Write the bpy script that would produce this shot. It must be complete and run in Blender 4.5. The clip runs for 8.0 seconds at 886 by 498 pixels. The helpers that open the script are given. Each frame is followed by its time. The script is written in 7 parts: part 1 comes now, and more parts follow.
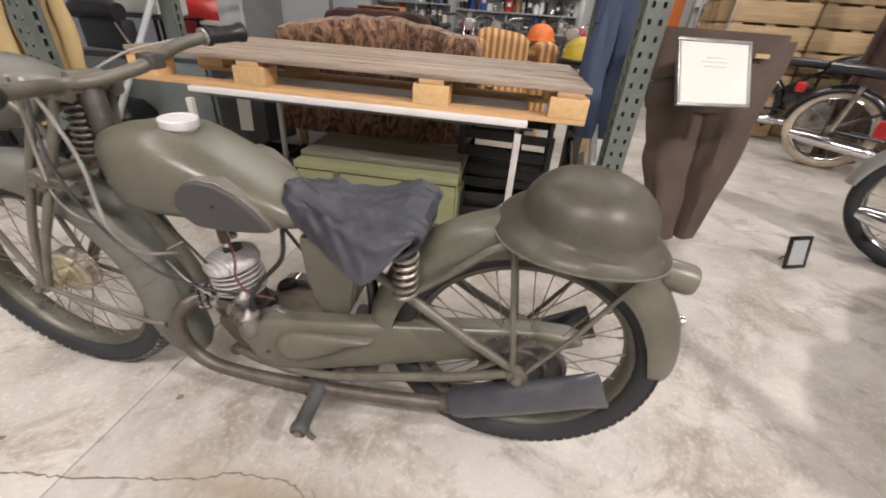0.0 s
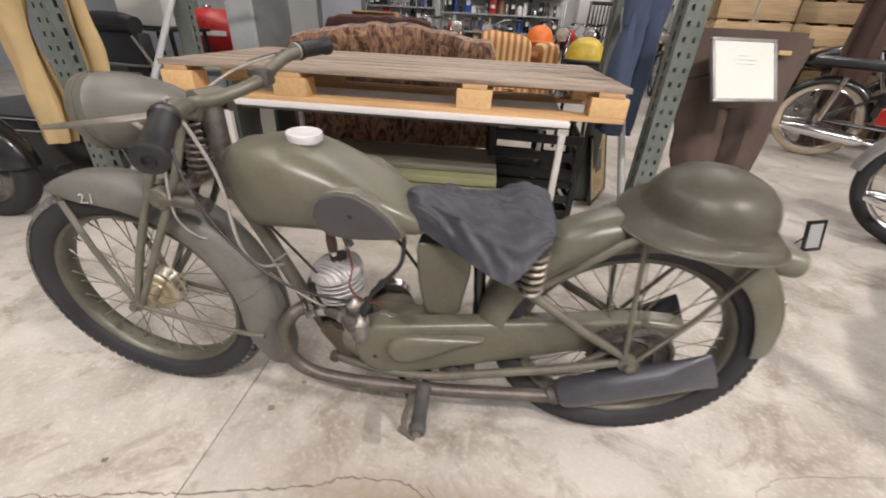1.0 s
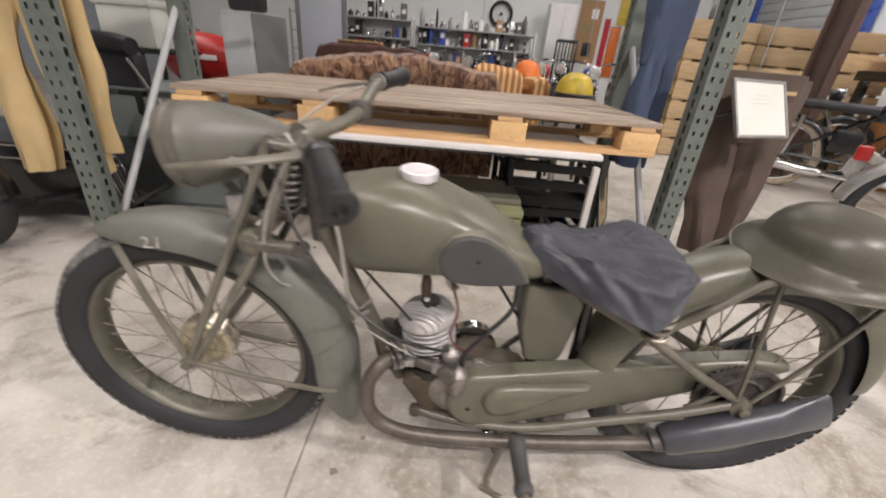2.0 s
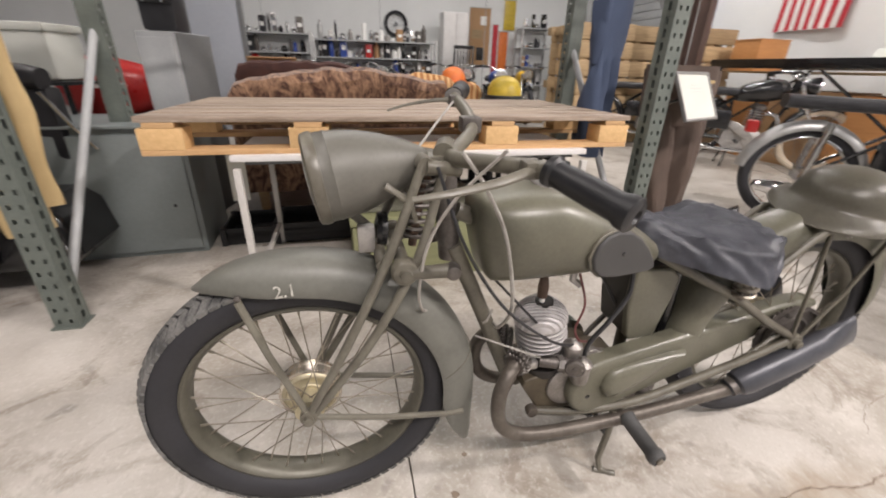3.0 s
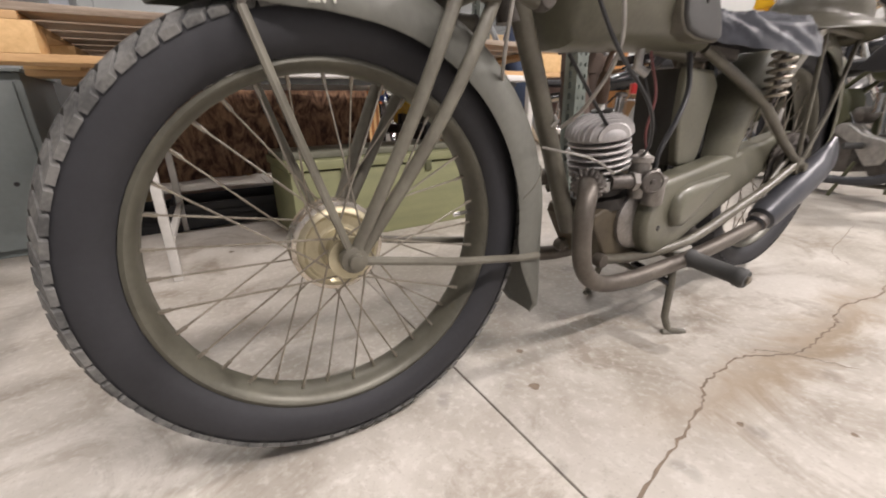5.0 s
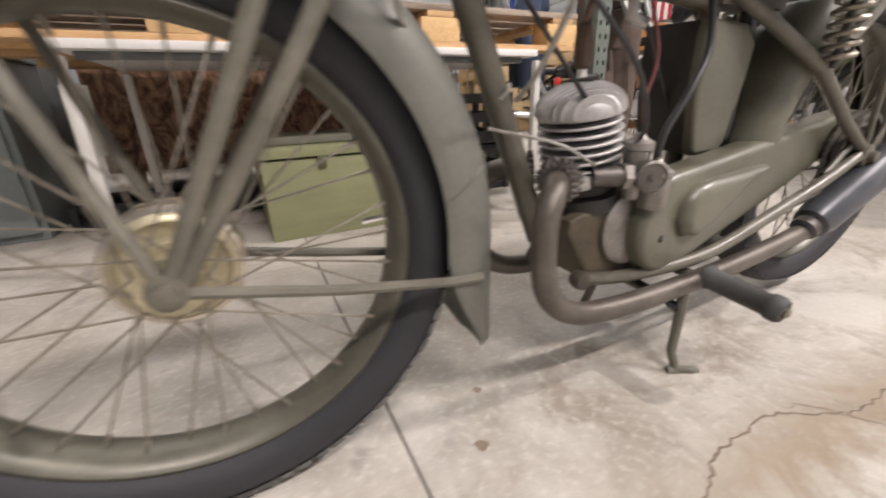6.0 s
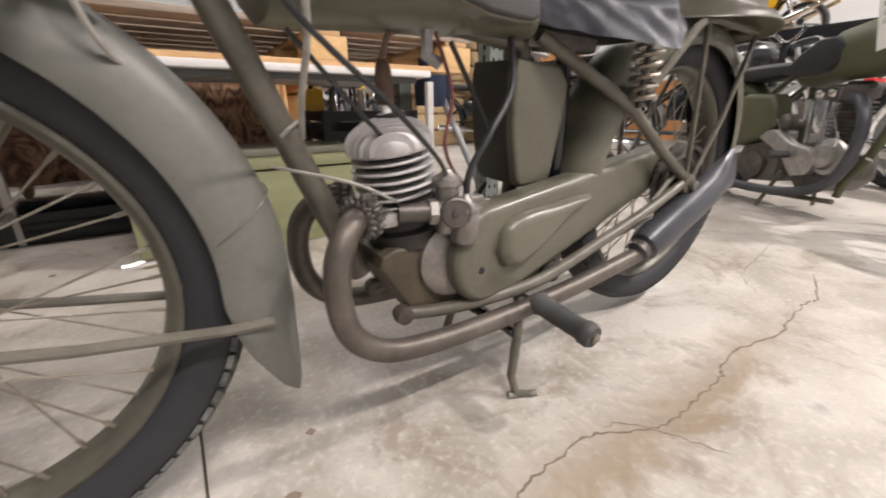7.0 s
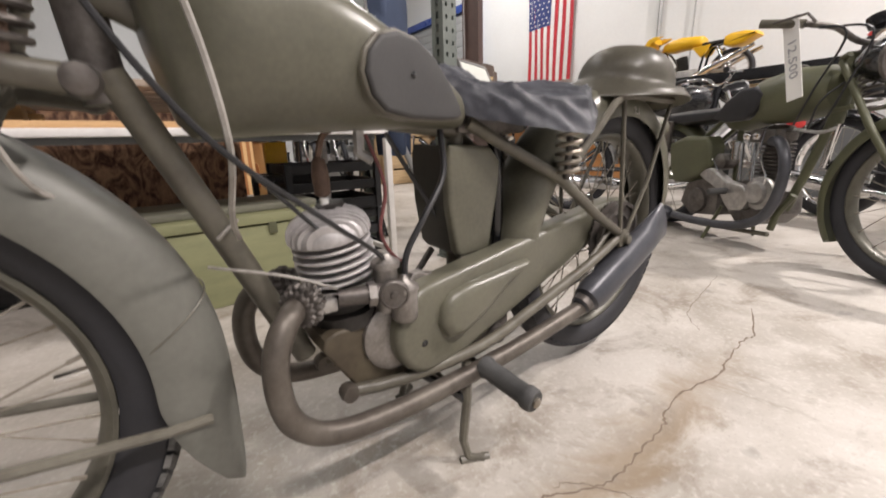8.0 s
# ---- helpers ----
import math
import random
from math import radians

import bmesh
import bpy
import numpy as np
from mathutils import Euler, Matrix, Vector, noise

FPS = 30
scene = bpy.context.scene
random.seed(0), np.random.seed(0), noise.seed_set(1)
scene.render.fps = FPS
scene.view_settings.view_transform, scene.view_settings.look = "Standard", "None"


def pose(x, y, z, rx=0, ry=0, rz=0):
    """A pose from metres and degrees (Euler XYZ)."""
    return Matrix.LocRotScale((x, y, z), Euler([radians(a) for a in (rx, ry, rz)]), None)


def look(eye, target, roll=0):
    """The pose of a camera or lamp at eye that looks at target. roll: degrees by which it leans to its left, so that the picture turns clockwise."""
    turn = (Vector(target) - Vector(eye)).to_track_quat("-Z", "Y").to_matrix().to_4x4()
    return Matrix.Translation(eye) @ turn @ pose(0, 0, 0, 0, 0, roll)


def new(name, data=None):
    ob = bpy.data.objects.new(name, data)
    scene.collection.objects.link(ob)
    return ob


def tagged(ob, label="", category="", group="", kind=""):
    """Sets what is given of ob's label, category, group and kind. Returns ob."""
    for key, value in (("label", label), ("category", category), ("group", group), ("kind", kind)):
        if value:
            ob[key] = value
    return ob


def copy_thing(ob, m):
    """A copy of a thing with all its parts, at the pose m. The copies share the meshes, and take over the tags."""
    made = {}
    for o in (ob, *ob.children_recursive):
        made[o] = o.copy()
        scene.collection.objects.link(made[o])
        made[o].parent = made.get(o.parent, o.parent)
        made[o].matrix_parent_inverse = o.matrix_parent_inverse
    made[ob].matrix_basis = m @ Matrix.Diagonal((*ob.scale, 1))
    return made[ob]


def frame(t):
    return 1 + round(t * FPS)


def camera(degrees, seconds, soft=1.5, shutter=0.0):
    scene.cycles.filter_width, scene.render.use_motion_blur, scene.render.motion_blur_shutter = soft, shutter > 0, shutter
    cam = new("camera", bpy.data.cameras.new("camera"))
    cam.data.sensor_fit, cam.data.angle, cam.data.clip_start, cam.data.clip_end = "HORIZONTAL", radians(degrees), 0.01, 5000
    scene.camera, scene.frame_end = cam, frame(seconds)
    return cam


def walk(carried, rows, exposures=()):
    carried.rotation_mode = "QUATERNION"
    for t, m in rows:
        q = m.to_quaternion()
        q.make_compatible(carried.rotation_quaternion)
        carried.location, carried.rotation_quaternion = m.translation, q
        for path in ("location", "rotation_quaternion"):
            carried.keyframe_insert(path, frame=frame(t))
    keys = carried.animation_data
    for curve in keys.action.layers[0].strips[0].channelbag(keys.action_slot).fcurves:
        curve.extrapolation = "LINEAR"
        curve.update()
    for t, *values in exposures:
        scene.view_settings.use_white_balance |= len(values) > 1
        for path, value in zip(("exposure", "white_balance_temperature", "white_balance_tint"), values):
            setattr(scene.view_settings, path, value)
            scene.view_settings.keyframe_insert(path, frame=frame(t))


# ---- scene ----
cam = camera(96.3, 8.0, soft=1.8, shutter=0.5)
PATH = [
    (0, (1.079, -0.68, 0.957), (0.823, 1.024, -0.059), 4.4),
    (0.5, (0.95, -0.779, 0.965), (0.804, 0.951, -0.027), 4.2),
    (1, (0.811, -0.754, 0.958), (0.641, 0.968, -0.046), 3.0),
    (1.5, (0.665, -0.681, 0.963), (0.516, 1.063, -0.004), 3.3),
    (2, (0.509, -0.708, 0.945), (0.514, 1.086, 0.06), 4.9),
    (2.2, (0.403, -0.738, 0.957), (0.442, 1.083, 0.13), 4.2),
    (3.3, (0.029, -0.635, 0.898), (0.615, 1.075, 0.043), 2.0),
    (3.5, (-0.007, -0.607, 0.853), (0.657, 1.052, -0.046), 3.0),
    (4, (-0.07, -0.558, 0.702), (0.784, 1.088, -0.046), 1.9),
    (4.5, (-0.13, -0.539, 0.557), (0.834, 1.086, -0.098), 0.8),
    (4.7, (-0.158, -0.535, 0.516), (0.828, 1.085, -0.12), -0.7),
    (5.8, (0.002, -0.463, 0.45), (0.759, 1.254, -0.241), -2.4),
    (6, (0.07, -0.444, 0.452), (0.859, 1.254, -0.25), -1.9),
    (6.5, (0.18, -0.474, 0.463), (1.077, 1.176, -0.225), -0.5),
    (7, (0.242, -0.51, 0.478), (1.28, 1.066, -0.182), -0.3),
    (7.5, (0.274, -0.537, 0.494), (1.412, 0.998, -0.097), -0.7),
    (8, (0.281, -0.55, 0.552), (1.446, 0.993, 0.038), -1.8),
]
walk(cam, [(t, look(eye, target, roll)) for t, eye, target, roll in PATH], [(0.0, 0.08), (2.0, 0.08), (3.5, 0.24), (4.5, 0.2), (6.5, 0.27), (8.0, 0.14)])

# ---------------------------------------------------------------- world, light
world = bpy.data.worlds.new("hall_air")
scene.world = world
world.use_nodes = True
wbg = world.node_tree.nodes["Background"]
wbg.inputs[0].default_value = (0.86, 0.9, 1.0, 1)
wbg.inputs[1].default_value = 0.02
scene.view_settings.exposure = 0.0


def lamp(x, y, z, sx, sy, watts, color=(1.0, 0.912, 0.885)):
    data = bpy.data.lights.new("tube_light", "AREA")
    data.shape, data.size, data.size_y, data.energy, data.color = "RECTANGLE", sx, sy, watts, color
    ob = new("tube_light", data)
    ob.matrix_world = pose(x, y, z)
    return ob


CEIL = 5.2
# all out of view: first lamp set from shadows, others added to balance brightness
LAMPS = [(4.8, -2.2, 0.16, 0.34, 355), (0.7, -3.3, 2.4, 0.14, 300), (-1.8, -0.7, 0.3, 1.6, 44), (2.4, 2.8, 0.14, 2.4, 22), (-2.6, 1.6, 0.14, 2.4, 40), (0.6, 3.8, 2.4, 0.14, 60),
         (4.6, 4.8, 0.14, 2.4, 125), (-3.6, 6.0, 2.4, 0.14, 10), (1.5, 7.6, 2.4, 0.14, 32)]
for lx, ly, sx, sy, w in LAMPS:
    # lamps over the far half are tinted cooler to whiten the wall there
    lamp(lx, ly, CEIL - 0.42, sx, sy, w, (0.99, 0.945, 0.93) if ly > 3 else (1.0, 0.912, 0.885))


# ---------------------------------------------------------------- materials
def mat(name, col, col2=None, rough=0.5, metal=0.0, scale=6.0, fine=60.0, bump=0.1, dist=0.002, amount=0.5, rough_var=0.12, coat=0.0, stretch=(1, 1, 1), pieces=0.0):
    """A surface whose colour wanders between two tones at a coarse and a fine scale, with a fine relief."""
    m = bpy.data.materials.new(name)
    m.use_nodes = True
    nt = m.node_tree
    nd, ln = nt.nodes, nt.links
    b = nd["Principled BSDF"]
    col2 = col2 or tuple(c * 0.72 for c in col)
    tc = nd.new("ShaderNodeTexCoord")
    mp = nd.new("ShaderNodeMapping")
    mp.inputs["Scale"].default_value = stretch
    ln.new(tc.outputs["Object"], mp.inputs[0])
    n1, n2 = nd.new("ShaderNodeTexNoise"), nd.new("ShaderNodeTexNoise")
    for n, s, d in ((n1, scale, 4), (n2, fine, 3)):
        ln.new(mp.outputs[0], n.inputs["Vector"])
        n.inputs["Scale"].default_value, n.inputs["Detail"].default_value = s, d
    mixf = nd.new("ShaderNodeMath")
    mixf.operation = "MULTIPLY_ADD"
    ln.new(n2.outputs[0], mixf.inputs[0])
    mixf.inputs[1].default_value = 0.45
    ln.new(n1.outputs[0], mixf.inputs[2])
    ramp = nd.new("ShaderNodeMapRange")
    ramp.inputs[1].default_value, ramp.inputs[2].default_value = 0.72 - 0.5 * amount, 0.72 + 0.5 * amount
    ln.new(mixf.outputs[0], ramp.inputs[0])
    mx = nd.new("ShaderNodeMix")
    mx.data_type = "RGBA"
    mx.inputs[6].default_value, mx.inputs[7].default_value = (*col2, 1), (*col, 1)
    ln.new(ramp.outputs[0], mx.inputs[0])
    if pieces:
        oi = nd.new("ShaderNodeObjectInfo")
        hs = nd.new("ShaderNodeHueSaturation")
        pr_ = nd.new("ShaderNodeMapRange")
        pr_.inputs[3].default_value, pr_.inputs[4].default_value = 1 - pieces, 1 + pieces
        ln.new(oi.outputs["Random"], pr_.inputs[0])
        ln.new(pr_.outputs[0], hs.inputs["Value"])
        ln.new(mx.outputs[2], hs.inputs["Color"])
        ln.new(hs.outputs[0], b.inputs["Base Color"])
        off = nd.new("ShaderNodeVectorMath")
        off.operation = "ADD"
        ln.new(tc.outputs["Object"], off.inputs[0])
        ln.new(oi.outputs["Random"], off.inputs[1])
        ln.new(off.outputs[0], mp.inputs[0])
    else:
        ln.new(mx.outputs[2], b.inputs["Base Color"])
    rr = nd.new("ShaderNodeMapRange")
    rr.inputs[3].default_value, rr.inputs[4].default_value = max(0.02, rough - rough_var), min(1, rough + rough_var)
    ln.new(n1.outputs[0], rr.inputs[0])
    ln.new(rr.outputs[0], b.inputs["Roughness"])
    b.inputs["Metallic"].default_value = metal
    if coat:
        b.inputs["Coat Weight"].default_value = coat
    if bump:
        bp = nd.new("ShaderNodeBump")
        bp.inputs["Strength"].default_value, bp.inputs["Distance"].default_value = bump, dist
        ln.new(mixf.outputs[0], bp.inputs["Height"])
        ln.new(bp.outputs[0], b.inputs["Normal"])
    return m


OLIVE = mat("olive_paint", (0.135, 0.13, 0.095), (0.09, 0.087, 0.064), rough=0.34, scale=7, fine=130, bump=0.07, dist=0.001, amount=0.42)
OLIVE_DUSTY = mat("dusty_olive_paint", (0.134, 0.134, 0.116), (0.098, 0.098, 0.084), rough=0.46, scale=6, fine=110, bump=0.07, dist=0.001, amount=0.42)
LAMPPAINT = mat("dulled_lamp_paint", (0.112, 0.108, 0.092), (0.078, 0.075, 0.064), rough=0.42, scale=7, fine=130, bump=0.07, dist=0.001, amount=0.42)
HELMETPAINT = mat("helmet_paint", (0.17, 0.158, 0.122), (0.122, 0.112, 0.086), rough=0.36, scale=5, fine=120, bump=0.08, dist=0.001, amount=0.42)
FORKPAINT = mat("rubbed_olive_fork", (0.155, 0.146, 0.115), (0.092, 0.084, 0.066), rough=0.4, scale=18, fine=120, bump=0.08, dist=0.001)
OLIVE_WORN = mat("worn_olive_tube", (0.142, 0.132, 0.102), (0.08, 0.072, 0.056), rough=0.38, scale=18, fine=120, bump=0.08, dist=0.001)
OLIVE_GREEN = mat("olive_green_paint", (0.1, 0.103, 0.055), (0.075, 0.077, 0.043), rough=0.5, scale=7, fine=90, bump=0.06)
OLIVE_CRATE = mat("olive_crate_paint", (0.235, 0.24, 0.125), (0.18, 0.185, 0.098), rough=0.6, scale=5, fine=45, bump=0.15, stretch=(1, 4, 6))
CRATE_LID = mat("crate_lid_paint", (0.17, 0.168, 0.125), (0.1, 0.098, 0.075), rough=0.6, scale=5, fine=45, bump=0.15, stretch=(1, 6, 6))
RUBBER = mat("tyre_rubber", (0.025, 0.025, 0.029), (0.016, 0.016, 0.019), rough=0.72, scale=14, fine=140, bump=0.2, dist=0.001)
RUBBER_DUSTY = mat("dusty_tread_rubber", (0.16, 0.156, 0.147), (0.055, 0.055, 0.054), rough=0.8, scale=30, fine=220, bump=0.25, dist=0.001, amount=0.35)
GRIP = mat("black_grip_rubber", (0.015, 0.015, 0.017), (0.009, 0.009, 0.01), rough=0.42, scale=30, fine=250, bump=0.12, dist=0.001)
PEG = mat("grey_peg_rubber", (0.07, 0.07, 0.068), (0.045, 0.045, 0.045), rough=0.7, scale=30, fine=250, bump=0.2)
PAD = mat("knee_pad_rubber", (0.052, 0.051, 0.05), (0.038, 0.037, 0.037), rough=0.6, scale=30, fine=300, bump=0.15)
RIM = mat("dull_olive_rim", (0.122, 0.116, 0.09), (0.08, 0.076, 0.06), rough=0.42, metal=0.3, scale=20, fine=120, bump=0.06)
SPOKE = mat("spoke_steel", (0.34, 0.31, 0.26), (0.2, 0.175, 0.14), rough=0.4, metal=0.7, scale=60, fine=300, bump=0.0)
DRUM = mat("drum_alloy", (0.56, 0.5, 0.35), (0.38, 0.34, 0.23), rough=0.4, metal=0.55, scale=25, fine=160, bump=0.08)
HUBALLOY = mat("polished_hub", (0.62, 0.58, 0.52), (0.42, 0.36, 0.28), rough=0.25, metal=0.85, scale=18, fine=160, bump=0.04)
ALLOY = mat("cast_alloy", (0.52, 0.5, 0.475), (0.3, 0.29, 0.275), rough=0.42, metal=0.75, scale=30, fine=200, bump=0.12, dist=0.001)
HEADMAT = mat("bright_head_alloy", (0.56, 0.54, 0.535), (0.34, 0.325, 0.32), rough=0.5, metal=0.35, scale=30, fine=200, bump=0.1, dist=0.001)
CARBALLOY = mat("stained_carburettor_alloy", (0.34, 0.32, 0.3), (0.17, 0.155, 0.14), rough=0.45, metal=0.7, scale=30, fine=200, bump=0.12, dist=0.001)
DARKALLOY = mat("oily_alloy", (0.18, 0.165, 0.15), (0.07, 0.06, 0.055), rough=0.5, metal=0.6, scale=25, fine=150, bump=0.15)
PIPE = mat("heat_stained_pipe", (0.145, 0.128, 0.108), (0.072, 0.06, 0.05), rough=0.47, metal=0.45, scale=16, fine=90, bump=0.06)
SILENCER = mat("grey_silencer_paint", (0.084, 0.086, 0.097), (0.054, 0.056, 0.065), rough=0.36, metal=0.25, scale=14, fine=120, bump=0.05)
BLACKALLOY = mat("sooty_iron", (0.045, 0.04, 0.036), (0.02, 0.018, 0.016), rough=0.6, metal=0.3, scale=30, fine=160, bump=0.15)
BOXDARK = mat("dark_box_enamel", (0.034, 0.031, 0.026), (0.02, 0.018, 0.015), rough=0.5, scale=10, fine=90, bump=0.06)
CASE = mat("dusty_crankcase", (0.115, 0.095, 0.062), (0.06, 0.046, 0.032), rough=0.55, metal=0.2, scale=16, fine=90, bump=0.12)
CHROME = mat("chrome", (0.78, 0.78, 0.78), (0.66, 0.66, 0.66), rough=0.12, metal=1.0, scale=20, fine=200, bump=0.0, rough_var=0.05)
CAPMAT = mat("brushed_cap", (0.72, 0.7, 0.71), (0.58, 0.56, 0.57), rough=0.38, metal=0.25, scale=30, fine=200, bump=0.03)
CABLE = mat("grey_cable_sheath", (0.36, 0.34, 0.31), (0.24, 0.225, 0.2), rough=0.5, scale=60, fine=300, bump=0.1, dist=0.001)
BLACKCABLE = mat("black_cable_sheath", (0.02, 0.02, 0.022), (0.012, 0.012, 0.013), rough=0.45, scale=60, fine=300, bump=0.1)
REDWIRE = mat("red_wire", (0.16, 0.045, 0.042), (0.09, 0.028, 0.028), rough=0.5, scale=60, fine=300, bump=0.0)
RUST = mat("rusty_plug_lead", (0.15, 0.095, 0.065), (0.085, 0.05, 0.035), rough=0.65, scale=60, fine=300, bump=0.1)
SADDLE = mat("grey_canvas_cover", (0.135, 0.14, 0.162), (0.062, 0.064, 0.077), rough=0.44, scale=16, fine=420, bump=0.3, dist=0.0015)
BROWNSTEEL = mat("brown_steel_paint", (0.12, 0.075, 0.06), (0.08, 0.05, 0.042), rough=0.5, scale=5, fine=80, bump=0.05)
BLACKPAINT = mat("black_enamel", (0.014, 0.014, 0.015), (0.009, 0.009, 0.01), rough=0.22, scale=10, fine=120, bump=0.0, coat=0.3)
BLACKVINYL = mat("black_vinyl", (0.024, 0.024, 0.027), (0.014, 0.014, 0.016), rough=0.4, scale=20, fine=200, bump=0.2)
BLACKPLASTIC = mat("black_crate_plastic", (0.014, 0.014, 0.015), (0.01, 0.01, 0.011), rough=0.5, scale=20, fine=200, bump=0.05)
CREAMTYRE = mat("cream_tyre_wall", (0.55, 0.47, 0.36), (0.42, 0.35, 0.26), rough=0.7, scale=20, fine=200, bump=0.1)
YELLOW = mat("yellow_paint", (0.8, 0.47, 0.015), (0.68, 0.38, 0.012), rough=0.35, scale=10, fine=100, bump=0.0)
YELLOWHAT = mat("scuffed_yellow_shell", (0.66, 0.48, 0.045), (0.42, 0.3, 0.03), rough=0.4, scale=14, fine=90, bump=0.05)
ORANGEHAT = mat("orange_shell", (0.75, 0.19, 0.03), (0.55, 0.13, 0.02), rough=0.45, scale=14, fine=90, bump=0.05)
RED = mat("red_enamel", (0.52, 0.03, 0.025), (0.4, 0.02, 0.02), rough=0.3, scale=10, fine=100, bump=0.0)
BLUE = mat("blue_enamel", (0.04, 0.09, 0.36), (0.03, 0.06, 0.26), rough=0.3, scale=10, fine=100, bump=0.0)
WOOD = mat("pallet_wood_side", (0.56, 0.36, 0.18), (0.42, 0.25, 0.115), rough=0.68, scale=5, fine=40, bump=0.2, stretch=(1.5, 14, 14), pieces=0.22)
WOODTOP = mat("pallet_wood_weathered", (0.44, 0.36, 0.285), (0.2, 0.145, 0.105), rough=0.55, scale=3, fine=26, bump=0.35, amount=0.42, stretch=(1.2, 16, 16), pieces=0.22)
BLOCKWOOD = mat("pallet_block_wood", (0.66, 0.44, 0.215), (0.53, 0.33, 0.145), rough=0.66, scale=7, fine=50, bump=0.2, stretch=(8, 2, 8), pieces=0.22)
OLDWOOD = mat("old_pallet_wood", (0.5, 0.36, 0.2), (0.33, 0.23, 0.125), rough=0.7, scale=4, fine=30, bump=0.2, stretch=(1.2, 12, 12), pieces=0.22)
CARDBOARD = mat("cardboard", (0.42, 0.255, 0.13), (0.36, 0.21, 0.105), rough=0.75, scale=6, fine=80, bump=0.08)
ORANGEWOOD = mat("orange_plywood", (0.55, 0.27, 0.1), (0.45, 0.2, 0.07), rough=0.6, scale=5, fine=60, bump=0.08, stretch=(1, 8, 8))
TABLETOP = mat("white_laminate", (0.74, 0.72, 0.7), (0.64, 0.62, 0.6), rough=0.42, scale=6, fine=90, bump=0.02)
TABLELEG = mat("grey_leg_enamel", (0.56, 0.54, 0.51), (0.45, 0.43, 0.4), rough=0.42, scale=10, fine=90, bump=0.02)
RACKGREEN = mat("rack_green_paint", (0.145, 0.165, 0.145), (0.095, 0.11, 0.098), rough=0.45, scale=8, fine=70, bump=0.06)
CABINET = mat("cabinet_grey_paint", (0.1938, 0.2175, 0.215), (0.1525, 0.1725, 0.17), rough=0.42, scale=4, fine=60, bump=0.03)
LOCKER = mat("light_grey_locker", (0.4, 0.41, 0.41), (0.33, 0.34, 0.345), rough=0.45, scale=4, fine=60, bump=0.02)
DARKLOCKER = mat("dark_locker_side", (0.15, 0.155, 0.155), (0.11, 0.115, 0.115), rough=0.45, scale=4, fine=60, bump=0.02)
KHAKI = mat("khaki_cotton", (0.52, 0.385, 0.195), (0.41, 0.3, 0.145), rough=0.85, scale=7, fine=320, bump=0.3, dist=0.0015)
BROWNCLOTH = mat("brown_wool", (0.105, 0.074, 0.058), (0.062, 0.043, 0.034), rough=0.88, scale=7, fine=320, bump=0.3, dist=0.0015)
DENIM = mat("blue_work_cloth", (0.0595, 0.0826, 0.14), (0.0385, 0.0546, 0.098), rough=0.85, scale=8, fine=320, bump=0.3, dist=0.0015)
STEEL = mat("bare_steel", (0.46, 0.46, 0.45), (0.34, 0.34, 0.33), rough=0.38, metal=0.6, scale=12, fine=120, bump=0.03)
PAPER = mat("white_paper", (0.86, 0.85, 0.82), (0.82, 0.81, 0.78), rough=0.8, scale=6, fine=90, bump=0.0)
SIGNPAPER = mat("sign_paper", (0.63, 0.64, 0.59), (0.58, 0.59, 0.54), rough=0.7, scale=6, fine=90, bump=0.0)
INK = mat("grey_ink", (0.4, 0.4, 0.42), (0.34, 0.34, 0.36), rough=0.8, scale=6, fine=90, bump=0.0)
NUMBER = mat("white_stencil_paint", (0.52, 0.51, 0.46), (0.22, 0.21, 0.18), rough=0.6, scale=60, fine=300, bump=0.05, amount=0.35)
FRAMEGREY = mat("silver_frame", (0.3, 0.295, 0.29), (0.2, 0.195, 0.19), rough=0.35, metal=0.5, scale=20, fine=200, bump=0.02)
WALLPAINT = mat("white_wall_paint", (0.78, 0.79, 0.78), (0.72, 0.73, 0.72), rough=0.7, scale=1.2, fine=25, bump=0.03)
GREYWALL = mat("grey_wall_paint", (0.34, 0.36, 0.4), (0.3, 0.32, 0.35), rough=0.7, scale=1.2, fine=25, bump=0.03)
CEILPAINT = mat("ceiling_deck", (0.2, 0.2, 0.2), (0.15, 0.15, 0.15), rough=0.7, scale=1.2, fine=25, bump=0.03)
FLAGWHITE = mat("flag_white", (0.78, 0.76, 0.74), (0.7, 0.68, 0.66), rough=0.8, scale=6, fine=200, bump=0.1)
FLAGRED = mat("flag_red", (0.5, 0.035, 0.05), (0.42, 0.03, 0.04), rough=0.8, scale=6, fine=200, bump=0.1)
FLAGBLUE = mat("flag_blue", (0.035, 0.055, 0.19), (0.03, 0.045, 0.15), rough=0.8, scale=6, fine=200, bump=0.1)
PLUMVELVET = mat("dark_brown_velvet", (0.075, 0.028, 0.02), (0.04, 0.014, 0.011), rough=0.8, scale=12, fine=200, bump=0.25)
DARKRUG = mat("dark_mat", (0.15, 0.148, 0.145), (0.115, 0.113, 0.11), rough=0.8, scale=12, fine=200, bump=0.2)
PRINT = mat("old_print", (0.62, 0.5, 0.27), (0.4, 0.3, 0.15), rough=0.7, scale=14, fine=60, bump=0.0, amount=0.3)
FAINTINK = mat("faded_print", (0.58, 0.58, 0.57), (0.5, 0.5, 0.49), rough=0.8, scale=30, fine=120, bump=0.0)
CRACKMAT = mat("crack_dirt", (0.23, 0.18, 0.135), (0.14, 0.11, 0.085), rough=0.9, scale=40, fine=200, bump=0.2)
GLASS = bpy.data.materials.new("lamp_glass")
GLASS.use_nodes = True
gb = GLASS.node_tree.nodes["Principled BSDF"]
gb.inputs["Base Color"].default_value = (0.93, 0.92, 0.86, 1)
gb.inputs["Roughness"].default_value = 0.12
